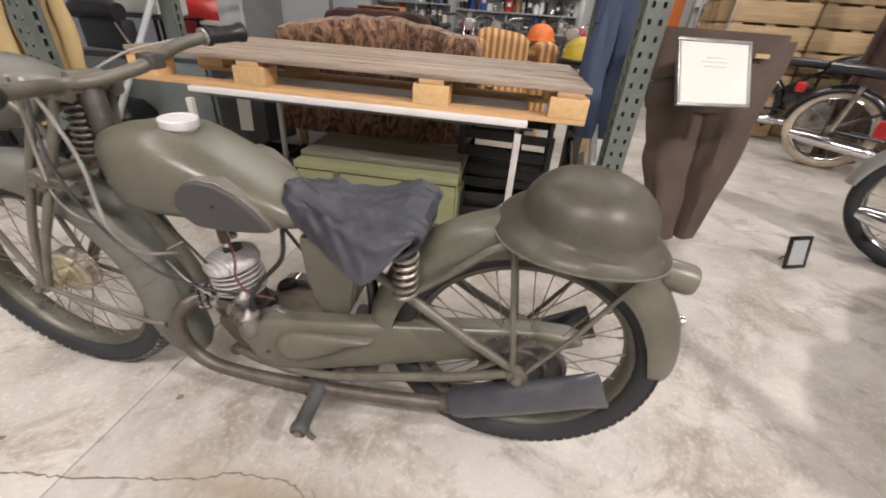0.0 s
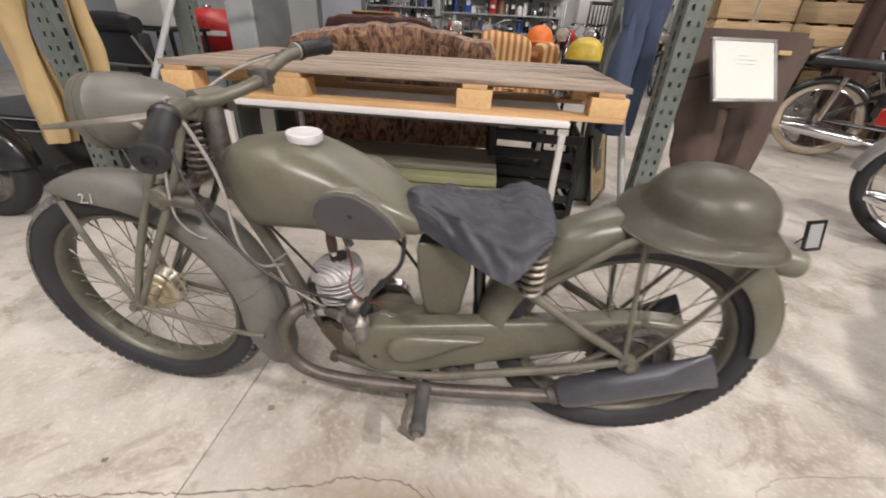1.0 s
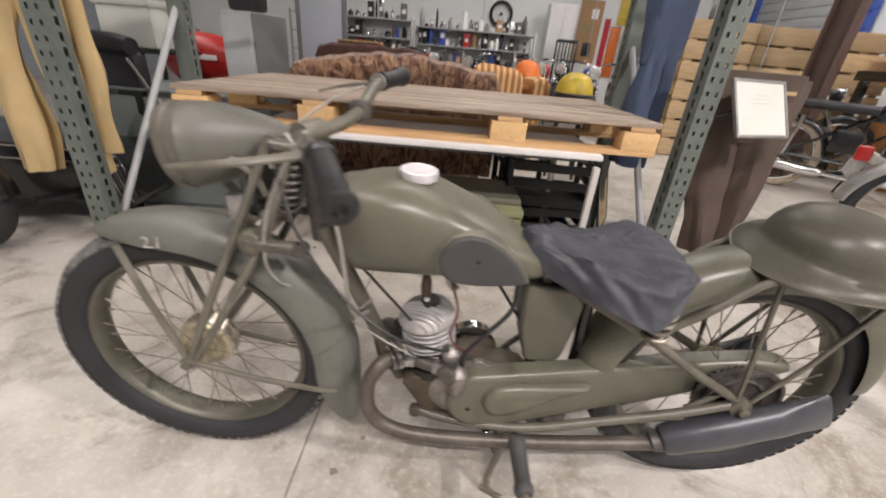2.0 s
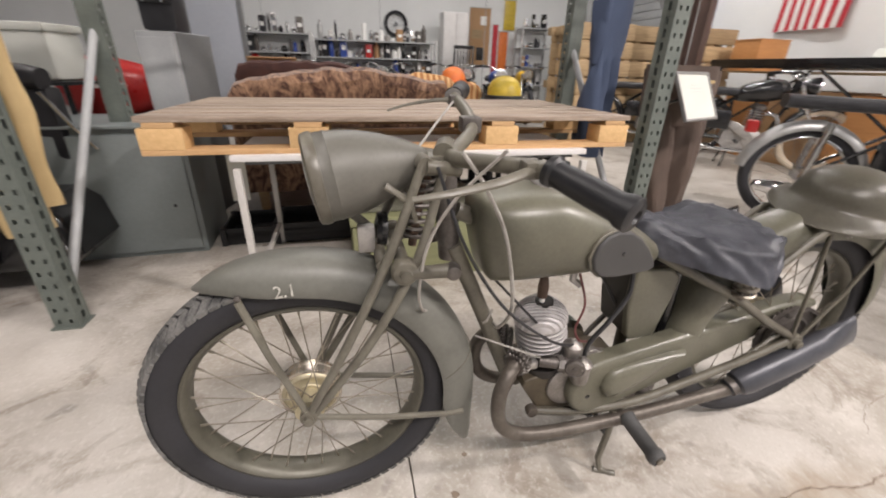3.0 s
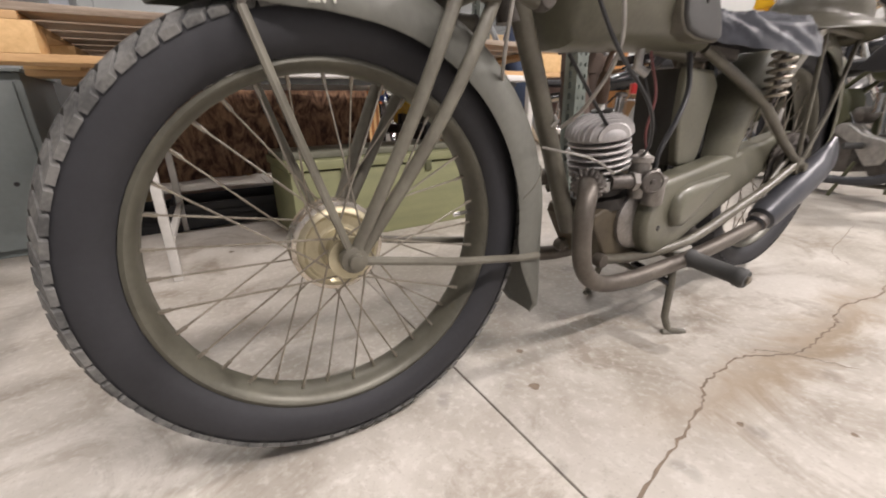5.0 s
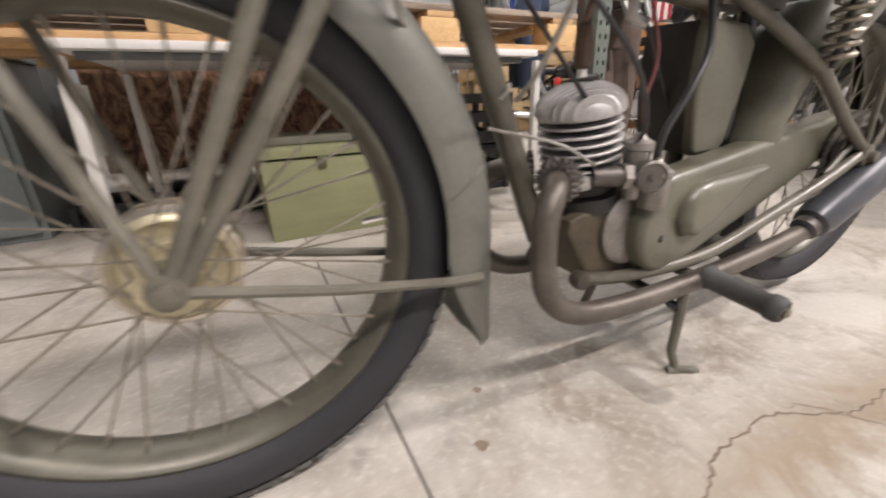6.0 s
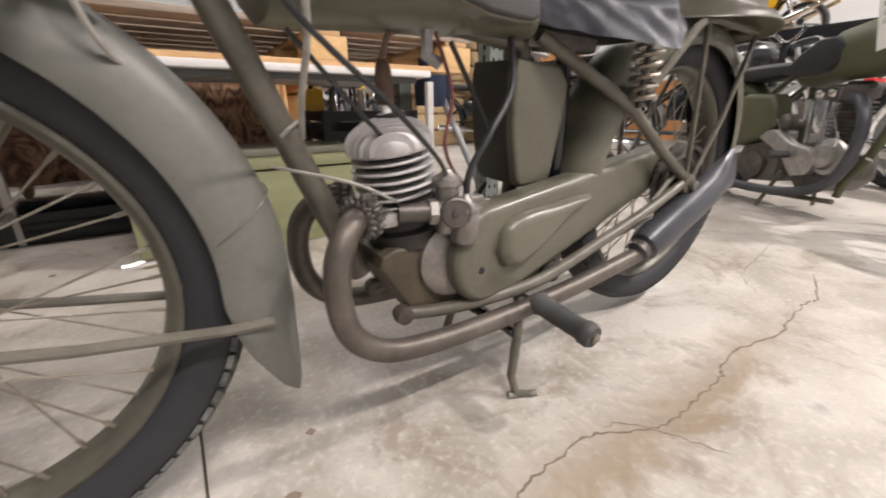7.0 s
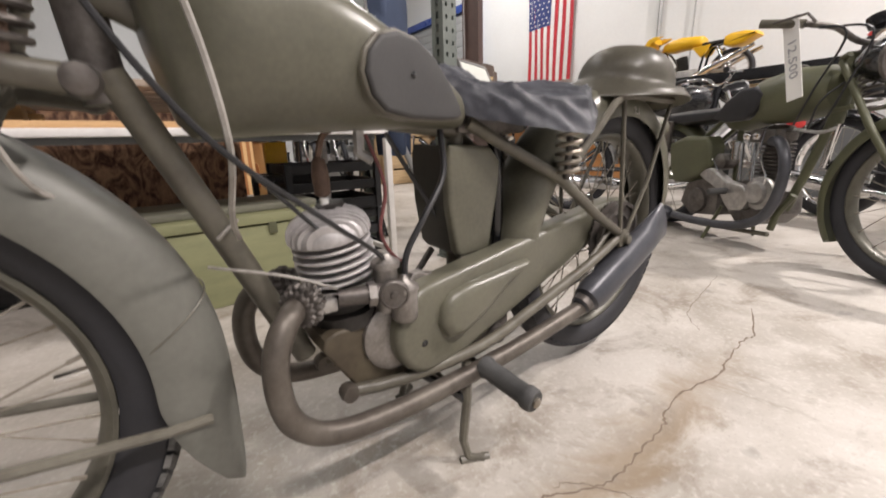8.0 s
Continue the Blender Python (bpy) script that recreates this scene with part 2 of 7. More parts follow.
gb.inputs["Transmission Weight"].default_value = 0.75
gb.inputs["IOR"].default_value = 1.45
TUBE = bpy.data.materials.new("tube_glow")
TUBE.use_nodes = True
tb = TUBE.node_tree.nodes["Principled BSDF"]
tb.inputs["Emission Color"].default_value = (1, 0.96, 0.9, 1)
tb.inputs["Emission Strength"].default_value = 6.0


def damask():
    m = mat("brown_damask", (0.25, 0.13, 0.072), (0.06, 0.02, 0.012), rough=0.7, scale=14, fine=300, bump=0.3, dist=0.003)
    nt = m.node_tree
    nd, ln = nt.nodes, nt.links
    tc = nd.new("ShaderNodeTexCoord")
    blot, pile = nd.new("ShaderNodeTexNoise"), nd.new("ShaderNodeTexNoise")
    for n, sc, de, di in ((blot, 9.0, 3.0, 2.4), (pile, 60.0, 3.0, 0.5)):
        n.inputs["Scale"].default_value, n.inputs["Detail"].default_value, n.inputs["Distortion"].default_value = sc, de, di
        mp = nd.new("ShaderNodeMapping")
        mp.inputs["Scale"].default_value = (1.5, 1.0, 0.75)
        ln.new(tc.outputs["Object"], mp.inputs[0])
        ln.new(mp.outputs[0], n.inputs["Vector"])
    add = nd.new("ShaderNodeMath")
    add.operation = "MULTIPLY_ADD"
    add.inputs[1].default_value = 0.3
    ln.new(pile.outputs[0], add.inputs[0])
    ln.new(blot.outputs[0], add.inputs[2])
    mr = nd.new("ShaderNodeMapRange")
    mr.inputs[1].default_value, mr.inputs[2].default_value = 0.52, 0.84
    ln.new(add.outputs[0], mr.inputs[0])
    mx = nd.new("ShaderNodeMix")
    mx.data_type = "RGBA"
    mx.inputs[6].default_value, mx.inputs[7].default_value = (0.06, 0.022, 0.012, 1), (0.4, 0.235, 0.14, 1)
    ln.new(mr.outputs[0], mx.inputs[0])
    ln.new(mx.outputs[2], nd["Principled BSDF"].inputs["Base Color"])
    nd["Principled BSDF"].inputs["Sheen Weight"].default_value = 0.2
    return m


def stripes():
    m = mat("striped_upholstery", (0.6, 0.4, 0.2), (0.3, 0.1, 0.05), rough=0.75, scale=14, fine=300, bump=0.2)
    nt = m.node_tree
    nd, ln = nt.nodes, nt.links
    tc = nd.new("ShaderNodeTexCoord")
    w = nd.new("ShaderNodeTexWave")
    w.bands_direction = "X"
    w.inputs["Scale"].default_value, w.inputs["Distortion"].default_value = 5.5, 0.4
    ln.new(tc.outputs["Object"], w.inputs[0])
    mr = nd.new("ShaderNodeMapRange")
    mr.inputs[1].default_value, mr.inputs[2].default_value = 0.45, 0.6
    ln.new(w.outputs[1], mr.inputs[0])
    mx = nd.new("ShaderNodeMix")
    mx.data_type = "RGBA"
    mx.inputs[6].default_value, mx.inputs[7].default_value = (0.36, 0.15, 0.05, 1), (0.66, 0.43, 0.2, 1)
    ln.new(mr.outputs[0], mx.inputs[0])
    ln.new(mx.outputs[2], nd["Principled BSDF"].inputs["Base Color"])
    return m


def concrete():
    m = bpy.data.materials.new("sealed_concrete")
    m.use_nodes = True
    nt = m.node_tree
    nd, ln = nt.nodes, nt.links
    b = nd["Principled BSDF"]
    tc = nd.new("ShaderNodeTexCoord")

    def noise(scale, detail, rough=0.55, distort=0.0):
        n = nd.new("ShaderNodeTexNoise")
        n.inputs["Scale"].default_value, n.inputs["Detail"].default_value = scale, detail
        n.inputs["Roughness"].default_value, n.inputs["Distortion"].default_value = rough, distort
        ln.new(tc.outputs["Object"], n.inputs["Vector"])
        return n

    def ramp(src, lo, hi):
        r = nd.new("ShaderNodeMapRange")
        r.inputs[1].default_value, r.inputs[2].default_value = lo, hi
        ln.new(src, r.inputs[0])
        return r.outputs[0]

    def mix(fac, a, bcol, weight=1.0):
        x = nd.new("ShaderNodeMix")
        x.data_type = "RGBA"
        f = nd.new("ShaderNodeMath")
        f.operation = "MULTIPLY"
        f.inputs[1].default_value = weight
        ln.new(fac, f.inputs[0])
        ln.new(f.outputs[0], x.inputs[0])
        if isinstance(a, tuple):
            x.inputs[6].default_value = (*a, 1)
        else:
            ln.new(a, x.inputs[6])
        x.inputs[7].default_value = (*bcol, 1)
        return x.outputs[2]

    big, mid, fine, spots, blot = noise(1.3, 5, 0.6, 0.6), noise(7, 6, 0.65, 0.4), noise(70, 4), noise(11, 2, 0.4), noise(3.2, 6, 0.7, 1.2)
    c = mix(ramp(big.outputs[0], 0.36, 0.66), (0.29, 0.262, 0.22), (0.49, 0.46, 0.418))
    c = mix(ramp(mid.outputs[0], 0.45, 0.72), c, (0.53, 0.5, 0.46), 0.75)
    c = mix(ramp(blot.outputs[0], 0.53, 0.66), c, (0.21, 0.175, 0.135), 0.7)
    c = mix(ramp(spots.outputs[0], 0.68, 0.74), c, (0.2, 0.185, 0.165), 0.5)
    c = mix(ramp(fine.outputs[0], 0.52, 0.7), c, (0.6, 0.575, 0.54), 0.4)
    grit = noise(160, 3)
    c = mix(ramp(grit.outputs[0], 0.58, 0.72), c, (0.24, 0.215, 0.185), 0.35)
    # rusty seep along the crack
    sep = nd.new("ShaderNodeSeparateXYZ")
    ln.new(tc.outputs["Object"], sep.inputs[0])

    def math2(op, a, bb):
        n = nd.new("ShaderNodeMath")
        n.operation = op
        for i, v in enumerate((a, bb)):
            if isinstance(v, float):
                n.inputs[i].default_value = v
            else:
                ln.new(v, n.inputs[i])
        return n.outputs[0]
    wander = math2("MULTIPLY", math2("SUBTRACT", blot.outputs[0], 0.5), 0.3)
    off = math2("ABSOLUTE", math2("ADD", math2("ADD", sep.outputs[1], 0.262), wander), 0.0)
    band = math2("MULTIPLY", ramp(off, 0.075, 0.0), math2("MULTIPLY", ramp(sep.outputs[0], 0.3, 0.6), ramp(sep.outputs[0], 1.5, 1.15)))
    c = mix(band, c, (0.25, 0.185, 0.115), 0.7)
    ln.new(c, b.inputs["Base Color"])
    r = nd.new("ShaderNodeMapRange")
    r.inputs[1].default_value, r.inputs[2].default_value, r.inputs[3].default_value, r.inputs[4].default_value = 0.3, 0.7, 0.32, 0.58
    ln.new(mid.outputs[0], r.inputs[0])
    ln.new(r.outputs[0], b.inputs["Roughness"])
    bp = nd.new("ShaderNodeBump")
    bp.inputs["Strength"].default_value, bp.inputs["Distance"].default_value = 0.18, 0.003
    ln.new(mid.outputs[0], bp.inputs["Height"])
    ln.new(bp.outputs[0], b.inputs["Normal"])
    return m


DAMASK, STRIPES, CONCRETE = damask(), stripes(), concrete()


# ---------------------------------------------------------------- mesh kit
def part(name, bm, material, parent=None, label="", smooth=True, m=None):
    me = bpy.data.meshes.new(name)
    bmesh.ops.recalc_face_normals(bm, faces=bm.faces)
    bm.to_mesh(me)
    bm.free()
    for mm in material if isinstance(material, (list, tuple)) else [material]:
        me.materials.append(mm)
    if smooth:
        me.polygons.foreach_set("use_smooth", [True] * len(me.polygons))
        me.set_sharp_from_angle(angle=radians(38))
    ob = new(name, me)
    if parent:
        ob.parent = parent
    if m is not None:
        ob.matrix_local = m
    return tagged(ob, label) if label else ob


def again(ob, m, parent=None):
    """Another object on the same mesh."""
    o = new(ob.name.split(".")[0], ob.data)
    o.parent = parent or ob.parent
    o.matrix_local = m
    return o


def thing(name, m, label, category, group="", kind=""):
    ob = new(name)
    ob.matrix_world = m
    return tagged(ob, label, category, group, kind)


def ring(bm, pts):
    return [bm.verts.new(p) for p in pts]


def skin(bm, rings, close=True, caps=True):
    n = len(rings[0])
    for a, b in zip(rings, rings[1:]):
        for i in range(n if close else n - 1):
            j = (i + 1) % n
            bm.faces.new((a[i], a[j], b[j], b[i]))
    if caps and close:
        bm.faces.new(rings[0][::-1])
        bm.faces.new(rings[-1])


def spline(pts, n=6):
    """A smooth line through points."""
    P = [Vector(p) for p in pts]
    if len(P) < 3:
        return P
    P = [2 * P[0] - P[1]] + P + [2 * P[-1] - P[-2]]
    out = []
    for a, b, c, d in zip(P, P[1:], P[2:], P[3:]):
        for k in range(n):
            t = k / n
            out.append(0.5 * ((2 * b) + (c - a) * t + (2 * a - 5 * b + 4 * c - d) * t * t + (3 * b - a - 3 * c + d) * t ** 3))
    return out + [P[-2]]


def tube(bm, pts, r, seg=10, smooth=0, squash=1.0):
    """A round bar along points; r is a radius or one radius a point."""
    P = spline(pts, smooth) if smooth else [Vector(p) for p in pts]
    R = r if isinstance(r, (list, tuple)) else [r] * len(P)
    if len(R) != len(P):
        R = [float(np.interp(k / (len(P) - 1), np.linspace(0, 1, len(R)), R)) for k in range(len(P))]
    up = None
    rings = []
    for i, p in enumerate(P):
        d = (P[min(i + 1, len(P) - 1)] - P[max(i - 1, 0)]).normalized()
        if up is None:
            up = d.orthogonal().normalized()
        up = (up - d * up.dot(d)).normalized()
        side = d.cross(up)
        rings.append(ring(bm, [p + R[i] * (math.cos(a) * up + squash * math.sin(a) * side) for a in np.linspace(0, 2 * math.pi, seg, endpoint=False)]))
    skin(bm, rings)
    return bm


def bar(name, pts, r, material, parent, seg=10, smooth=0, label="", squash=1.0):
    return part(name, tube(bmesh.new(), pts, r, seg, smooth, squash), material, parent, label)


def box(bm, c, s, bevel=0.0, m=None, taper=1.0):
    """A box of size s about c; taper narrows its foot."""
    x, y, z = (v / 2 for v in s)
    v = [bm.verts.new((c[0] + i * x * (taper if k < 0 else 1), c[1] + j * y * (taper if k < 0 else 1), c[2] + k * z)) for k in (-1, 1) for i, j in ((-1, -1), (1, -1), (1, 1), (-1, 1))]
    f = [bm.faces.new([v[i] for i in q]) for q in ((0, 3, 2, 1), (4, 5, 6, 7), (0, 1, 5, 4), (1, 2, 6, 5), (2, 3, 7, 6), (3, 0, 4, 7))]
    if bevel:
        edges = list({e for q in f for e in q.edges})
        bmesh.ops.bevel(bm, geom=edges, offset=bevel, segments=2, profile=0.6, affect="EDGES")
    if m is not None:
        bmesh.ops.transform(bm, matrix=m, verts=v)
    return bm


def block(name, c, s, material, parent=None, bevel=0.0, label="", m=None, taper=1.0):
    return part(name, box(bmesh.new(), c, s, bevel, None, taper), material, parent, label, m=m)


def lathe(bm, profile, seg=24, m=None):
    """Turns (radius, height) pairs about z; m places it."""
    rings = []
    m = m or Matrix()
    for r, h in profile:
        rings.append(ring(bm, [m @ Vector((max(r, 1e-4) * math.cos(a), max(r, 1e-4) * math.sin(a), h)) for a in np.linspace(0, 2 * math.pi, seg, endpoint=False)]))
    skin(bm, rings)
    return bm


def turned(name, profile, material, parent=None, m=None, seg=24, label=""):
    return part(name, lathe(bmesh.new(), profile, seg, m), material, parent, label)


def axis_to(p, d, roll=None):
    """The pose whose z runs along d from p."""
    return Matrix.Translation(p) @ Vector(d).to_track_quat("Z", "Y").to_matrix().to_4x4()


def loft(name, sections, material, parent=None, label="", m=None):
    """Skins closed rings of points."""
    bm = bmesh.new()
    skin(bm, [ring(bm, s) for s in sections])
    return part(name, bm, material, parent, label, m=m)


def oval(cx, cz, hw, hh, n=20, e=2.4, x=0.0, drop=0.0):
    """A rounded ring in the plane x = const; drop pulls its lower half narrower."""
    out = []
    for a in np.linspace(0, 2 * math.pi, n, endpoint=False):
        c, s = math.cos(a), math.sin(a)
        yy = math.copysign(abs(c) ** (2 / e), c) * hw
        zz = math.copysign(abs(s) ** (2 / e), s) * hh
        if zz < 0:
            yy *= 1 - drop * (-zz / hh)
        out.append((x, cx + yy, cz + zz))
    return out


def plate(bm, outline, y0, y1, inset=0.0, depth=0.0):
    """A flat thing with an outline in x, z between y0 and y1; its y0 side is drawn in by inset over depth, as a rounded edge."""
    P = [Vector((x, 0, z)) for x, z in outline]
    c = sum(P, Vector()) / len(P)

    def at(y, d):
        out = []
        for i, p in enumerate(P):
            e = (P[(i + 1) % len(P)] - P[i - 1]).normalized()
            nrm = Vector((e.z, 0, -e.x))
            if nrm.dot(p - c) < 0:
                nrm = -nrm
            q = p - nrm * d
            out.append((q.x, y, q.z))
        return ring(bm, out)

    s = 1 if y1 > y0 else -1
    if inset:
        steps = [(math.cos(a), math.sin(a)) for a in np.linspace(math.pi / 2, 0, 5)]
        rings = [at(y0 + s * depth * (1 - sn), inset * (1 - cs)) for cs, sn in steps] + [at(y1, 0)]
    else:
        rings = [at(y0, 0), at(y1, 0)]
    skin(bm, rings)
    return bm


def domed(bm, outline, spine, y0, y1, inset, depth, steps=6):
    """A pressed cover with an outline in x, z: its y0 side is drawn in towards a spine, rounding its edge."""
    S = [Vector((x, 0, z)) for x, z in spine]

    def near(p):
        best = None
        for a, b in zip(S, S[1:]):
            t = max(0, min(1, (p - a).dot(b - a) / (b - a).length_squared))
            q = a + (b - a) * t
            if best is None or (q - p).length < (best - p).length:
                best = q
        return best

    P = [Vector((x, 0, z)) for x, z in outline]
    sg = 1 if y1 > y0 else -1
    rings = []
    for k in range(steps + 1):
        a = math.pi / 2 * (1 - k / steps)
        row = []
        for p in P:
            q = near(p)
            d = (q - p).length
            mv = min(inset, 0.92 * d) * (1 - math.cos(a))
            r = p + (q - p) * (mv / max(d, 1e-6))
            row.append((r.x, y0 + sg * depth * (1 - math.sin(a)), r.z))
        rings.append(ring(bm, row))
    rings.append(ring(bm, [(p.x, y1, p.z) for p in P]))
    skin(bm, rings, caps=False)
    c = [bm.verts.new((near(p).x * 0.5 + rings[0][i].co.x * 0.5, y0, near(p).z * 0.5 + rings[0][i].co.z * 0.5)) for i, p in enumerate(P)]
    for i in range(len(P)):
        j = (i + 1) % len(P)
        bm.faces.new((rings[0][i], rings[0][j], c[j], c[i]))
    bmesh.ops.triangle_fill(bm, use_beauty=True, edges=[e for e in bm.edges if e.verts[0] in c and e.verts[1] in c])
    bm.faces.new(rings[-1])
    return bm


def coil(bm, base, top, R, turns, wire, n=14):
    """A spring between two points."""
    b, t = Vector(base), Vector(top)
    d = (t - b).normalized()
    u = d.orthogonal().normalized()
    w = d.cross(u)
    pts = []
    for k in range(int(turns * n) + 1):
        a = 2 * math.pi * k / n
        pts.append(b + (t - b) * (k / (turns * n)) + R * (math.cos(a) * u + math.sin(a) * w))
    return tube(bm, pts, wire, 6)


def lettering(name, body, size, material, parent, m, deep=0.0006):
    cu = bpy.data.curves.new(name, "FONT")
    cu.body, cu.size, cu.extrude, cu.align_x, cu.align_y = body, size, deep, "CENTER", "CENTER"
    cu.resolution_u = 3
    tmp = bpy.data.objects.new(name, cu)
    scene.collection.objects.link(tmp)
    me = bpy.data.meshes.new_from_object(tmp.evaluated_get(bpy.context.evaluated_depsgraph_get()))
    bpy.data.objects.remove(tmp)
    me.materials.clear()
    me.materials.append(material)
    ob = new(name, me)
    ob.parent = parent
    ob.matrix_local = m
    return ob


# ---------------------------------------------------------------- wheels
def wheel(name, parent, x, z, R, width, rim_r, mats, spokes=36, hub=None, tread=True, dusty=False, y=0.0):
    """A spoked wheel on the y axis: the rim carries tyre, hub, each spoke and the tread blocks."""
    rim_m, tyre_m, spoke_m, hub_m = mats
    turn = Matrix.Translation((x, y, z)) @ pose(0, 0, 0, 90, 0, 0)
    w = width / 2
    prof = [(rim_r - 0.004, -w * 0.45), (rim_r - 0.008, -w * 0.2), (rim_r - 0.008, w * 0.2), (rim_r - 0.004, w * 0.45), (rim_r + 0.002, w * 0.62), (rim_r + 0.004, w * 0.66), (rim_r - 0.001, w * 0.7),
            (rim_r - 0.006, w * 0.62), (rim_r - 0.012, w * 0.3), (rim_r - 0.0125, -w * 0.3), (rim_r - 0.006, -w * 0.62), (rim_r - 0.001, -w * 0.7), (rim_r + 0.004, -w * 0.66), (rim_r + 0.002, -w * 0.62)]
    bm = bmesh.new()
    rings = []
    for a in np.linspace(0, 2 * math.pi, 64, endpoint=False):
        rings.append(ring(bm, [(r * math.cos(a), r * math.sin(a), h) for r, h in prof]))
    skin(bm, rings + [rings[0]], caps=False)
    body = part(name, bm, rim_m, parent, m=turn)
    tp = []
    mid, rad = (R + rim_r) / 2, (R - rim_r) / 2
    for a in np.linspace(-2.55, 2.55, 17):
        ca, sa = math.cos(a), math.sin(a)
        tp.append((mid + rad * math.copysign(abs(ca) ** 0.8, ca), w * math.copysign(abs(sa) ** 0.75, sa)))
    bm = bmesh.new()
    rings = [ring(bm, [(r * math.cos(a), r * math.sin(a), h) for r, h in tp]) for a in np.linspace(0, 2 * math.pi, 72, endpoint=False)]
    skin(bm, rings + [rings[0]], caps=False)
    part("tyre", bm, tyre_m, body)
    if tread:
        bm = bmesh.new()
        n = 76
        for k in range(n):
            a0 = 2 * math.pi * k / n
            for lane, (h0, h1, dr) in enumerate(((-0.97, -0.47, -0.010), (-0.45, 0.0, -0.0015), (0.0, 0.45, -0.0015), (0.47, 0.97, -0.010))):
                sl = (0.36 if lane % 2 else -0.36) * 2 * math.pi / n
                vs = []
                for lift in (-0.004, (0.003 if lane in (0, 3) else 0.0045) if dusty else 0.0008):
                    for aa, hh in ((-0.37, h0), (0.37, h0), (0.37, h1), (-0.37, h1)):
                        an = a0 + aa * 2 * math.pi / n + sl * (1 if hh == h1 else -1)
                        edge = -0.013 if abs(hh) > 0.9 else (-0.002 if abs(hh) > 0.4 else 0)
                        rr = R + lift + edge
                        vs.append(bm.verts.new((rr * math.cos(an), rr * math.sin(an), hh * w * 1.0)))
                for q in ((4, 5, 6, 7), (0, 1, 5, 4), (1, 2, 6, 5), (2, 3, 7, 6), (3, 0, 4, 7)):
                    bm.faces.new([vs[i] for i in q])
        part("tread", bm, RUBBER_DUSTY if dusty else RUBBER, body, "dusty zigzag tread blocks", smooth=False)
    hub = hub or [(0.012, -0.055), (0.012, -0.045), (0.03, -0.045), (0.03, -0.038), (0.02, -0.034), (0.02, 0.034), (0.03, 0.038), (0.03, 0.045), (0.012, 0.045), (0.012, 0.055)]
    part("hub", lathe(bmesh.new(), hub, 28), hub_m, body)
    first = None
    for k in range(spokes):
        a = 2 * math.pi * k / spokes
        side = 1 if k % 2 else -1
        lean = 0.62 * (1 if (k // 2) % 2 else -1)
        hr = 0.028
        p0 = Vector((hr * math.cos(lean * 1.6), hr * math.sin(lean * 1.6), 0.04))
        p1 = Vector((rim_r - 0.012, 0, 0.004))
        if first is None:
            first = {}
        key = (side, lean)
        if key not in first:
            bm = tube(bmesh.new(), [(p0.x, p0.y, side * p0.z), (p1.x, p1.y, side * p1.z)], 0.0014, 5)
            tube(bm, [(p1.x - 0.014, p1.y + (p0.y - p1.y) * 0.06, side * 0.006), (p1.x + 0.004, p1.y, side * 0.004)], 0.0027, 5)
            first[key] = part("spoke", bm, spoke_m, body, m=pose(0, 0, 0, 0, 0, math.degrees(a)))
        else:
            again(first[key], pose(0, 0, 0, 0, 0, math.degrees(a)), body)
    return body


def fender(name, parent, material, x, z, stations, n=13, label=""):
    """A mudguard about a wheel at x, z. Stations: angle, crown radius, half width, side depth."""
    bm = bmesh.new()
    A = [s[0] for s in stations]
    steps = np.linspace(A[0], A[-1], 46)
    col = lambda k, a: float(np.interp(-a, [-v for v in A], [s[k] for s in stations]))
    rings = []
    for a in steps:
        R, w, d = col(1, a), col(2, a), col(3, a)
        ca, sa = math.cos(radians(a)), math.sin(radians(a))
        pts = []
        for t, k in ((0.0, 1), (0.0022, -1)):
            row = []
            for u in np.linspace(-1, 1, n):
                yy = w * math.copysign(abs(math.sin(u * math.pi / 2)) ** 0.8, u)
                dd = d * (1 - math.cos(u * math.pi / 2)) ** 1.15
                rr = R - dd - t
                row.append((x + rr * ca, yy * (1 - t * 8), z + rr * sa))
            pts += row[::k]
        rings.append(ring(bm, pts))
    skin(bm, rings)
    return part(name, bm, material, parent, label)
# ---------------------------------------------------------------- the olive lightweight motorcycle
FX, FZ, RX, RZ, WR = -0.004, 0.305, 1.163, 0.327, 0.299
WM = (RIM, RUBBER, SPOKE, DRUM)
bike = thing("motorcycle", pose(0, 0.016, 0, 2.5), "olive drab military lightweight motorcycle on its centre stand", "motorcycle")

front_hub = [(0.012, -0.062), (0.012, -0.05), (0.028, -0.05), (0.028, -0.042), (0.02, -0.036), (0.02, -0.006), (0.05, 0.0), (0.058, 0.004), (0.06, 0.03), (0.056, 0.034), (0.05, 0.036), (0.02, 0.04), (0.012, 0.062)]
fw = wheel("front_wheel", bike, FX, FZ, WR + 0.002, 0.082, 0.233, WM, hub=[(r, -h) for r, h in front_hub[::-1]], dusty=True)
rear_hub = [(0.012, -0.06), (0.012, -0.05), (0.05, -0.048), (0.055, -0.04), (0.03, -0.036), (0.022, -0.02), (0.022, 0.02), (0.03, 0.036), (0.055, 0.04), (0.055, 0.05), (0.012, 0.06)]
wheel("rear_wheel", bike, RX, RZ, WR, 0.08, 0.234, WM, hub=rear_hub)
part("drum_band", lathe(bmesh.new(), [(0.0595, -0.034), (0.0635, -0.032), (0.0635, -0.022), (0.0615, -0.02), (0.0615, -0.008), (0.0635, -0.006), (0.0635, 0.0), (0.0595, 0.002)], 36), HUBALLOY, fw, "polished drum band")
part("drum_plate", lathe(bmesh.new(), [(0.02, 0.006), (0.028, 0.007), (0.03, 0.003), (0.046, 0.004), (0.05, 0.008), (0.055, 0.006), (0.058, 0.001)], 32), DRUM, fw)
bar("valve_stem", [(FX + 0.225, 0, FZ + 0.02), (FX + 0.19, 0.004, FZ + 0.016)], 0.004, CHROME, bike, 6)
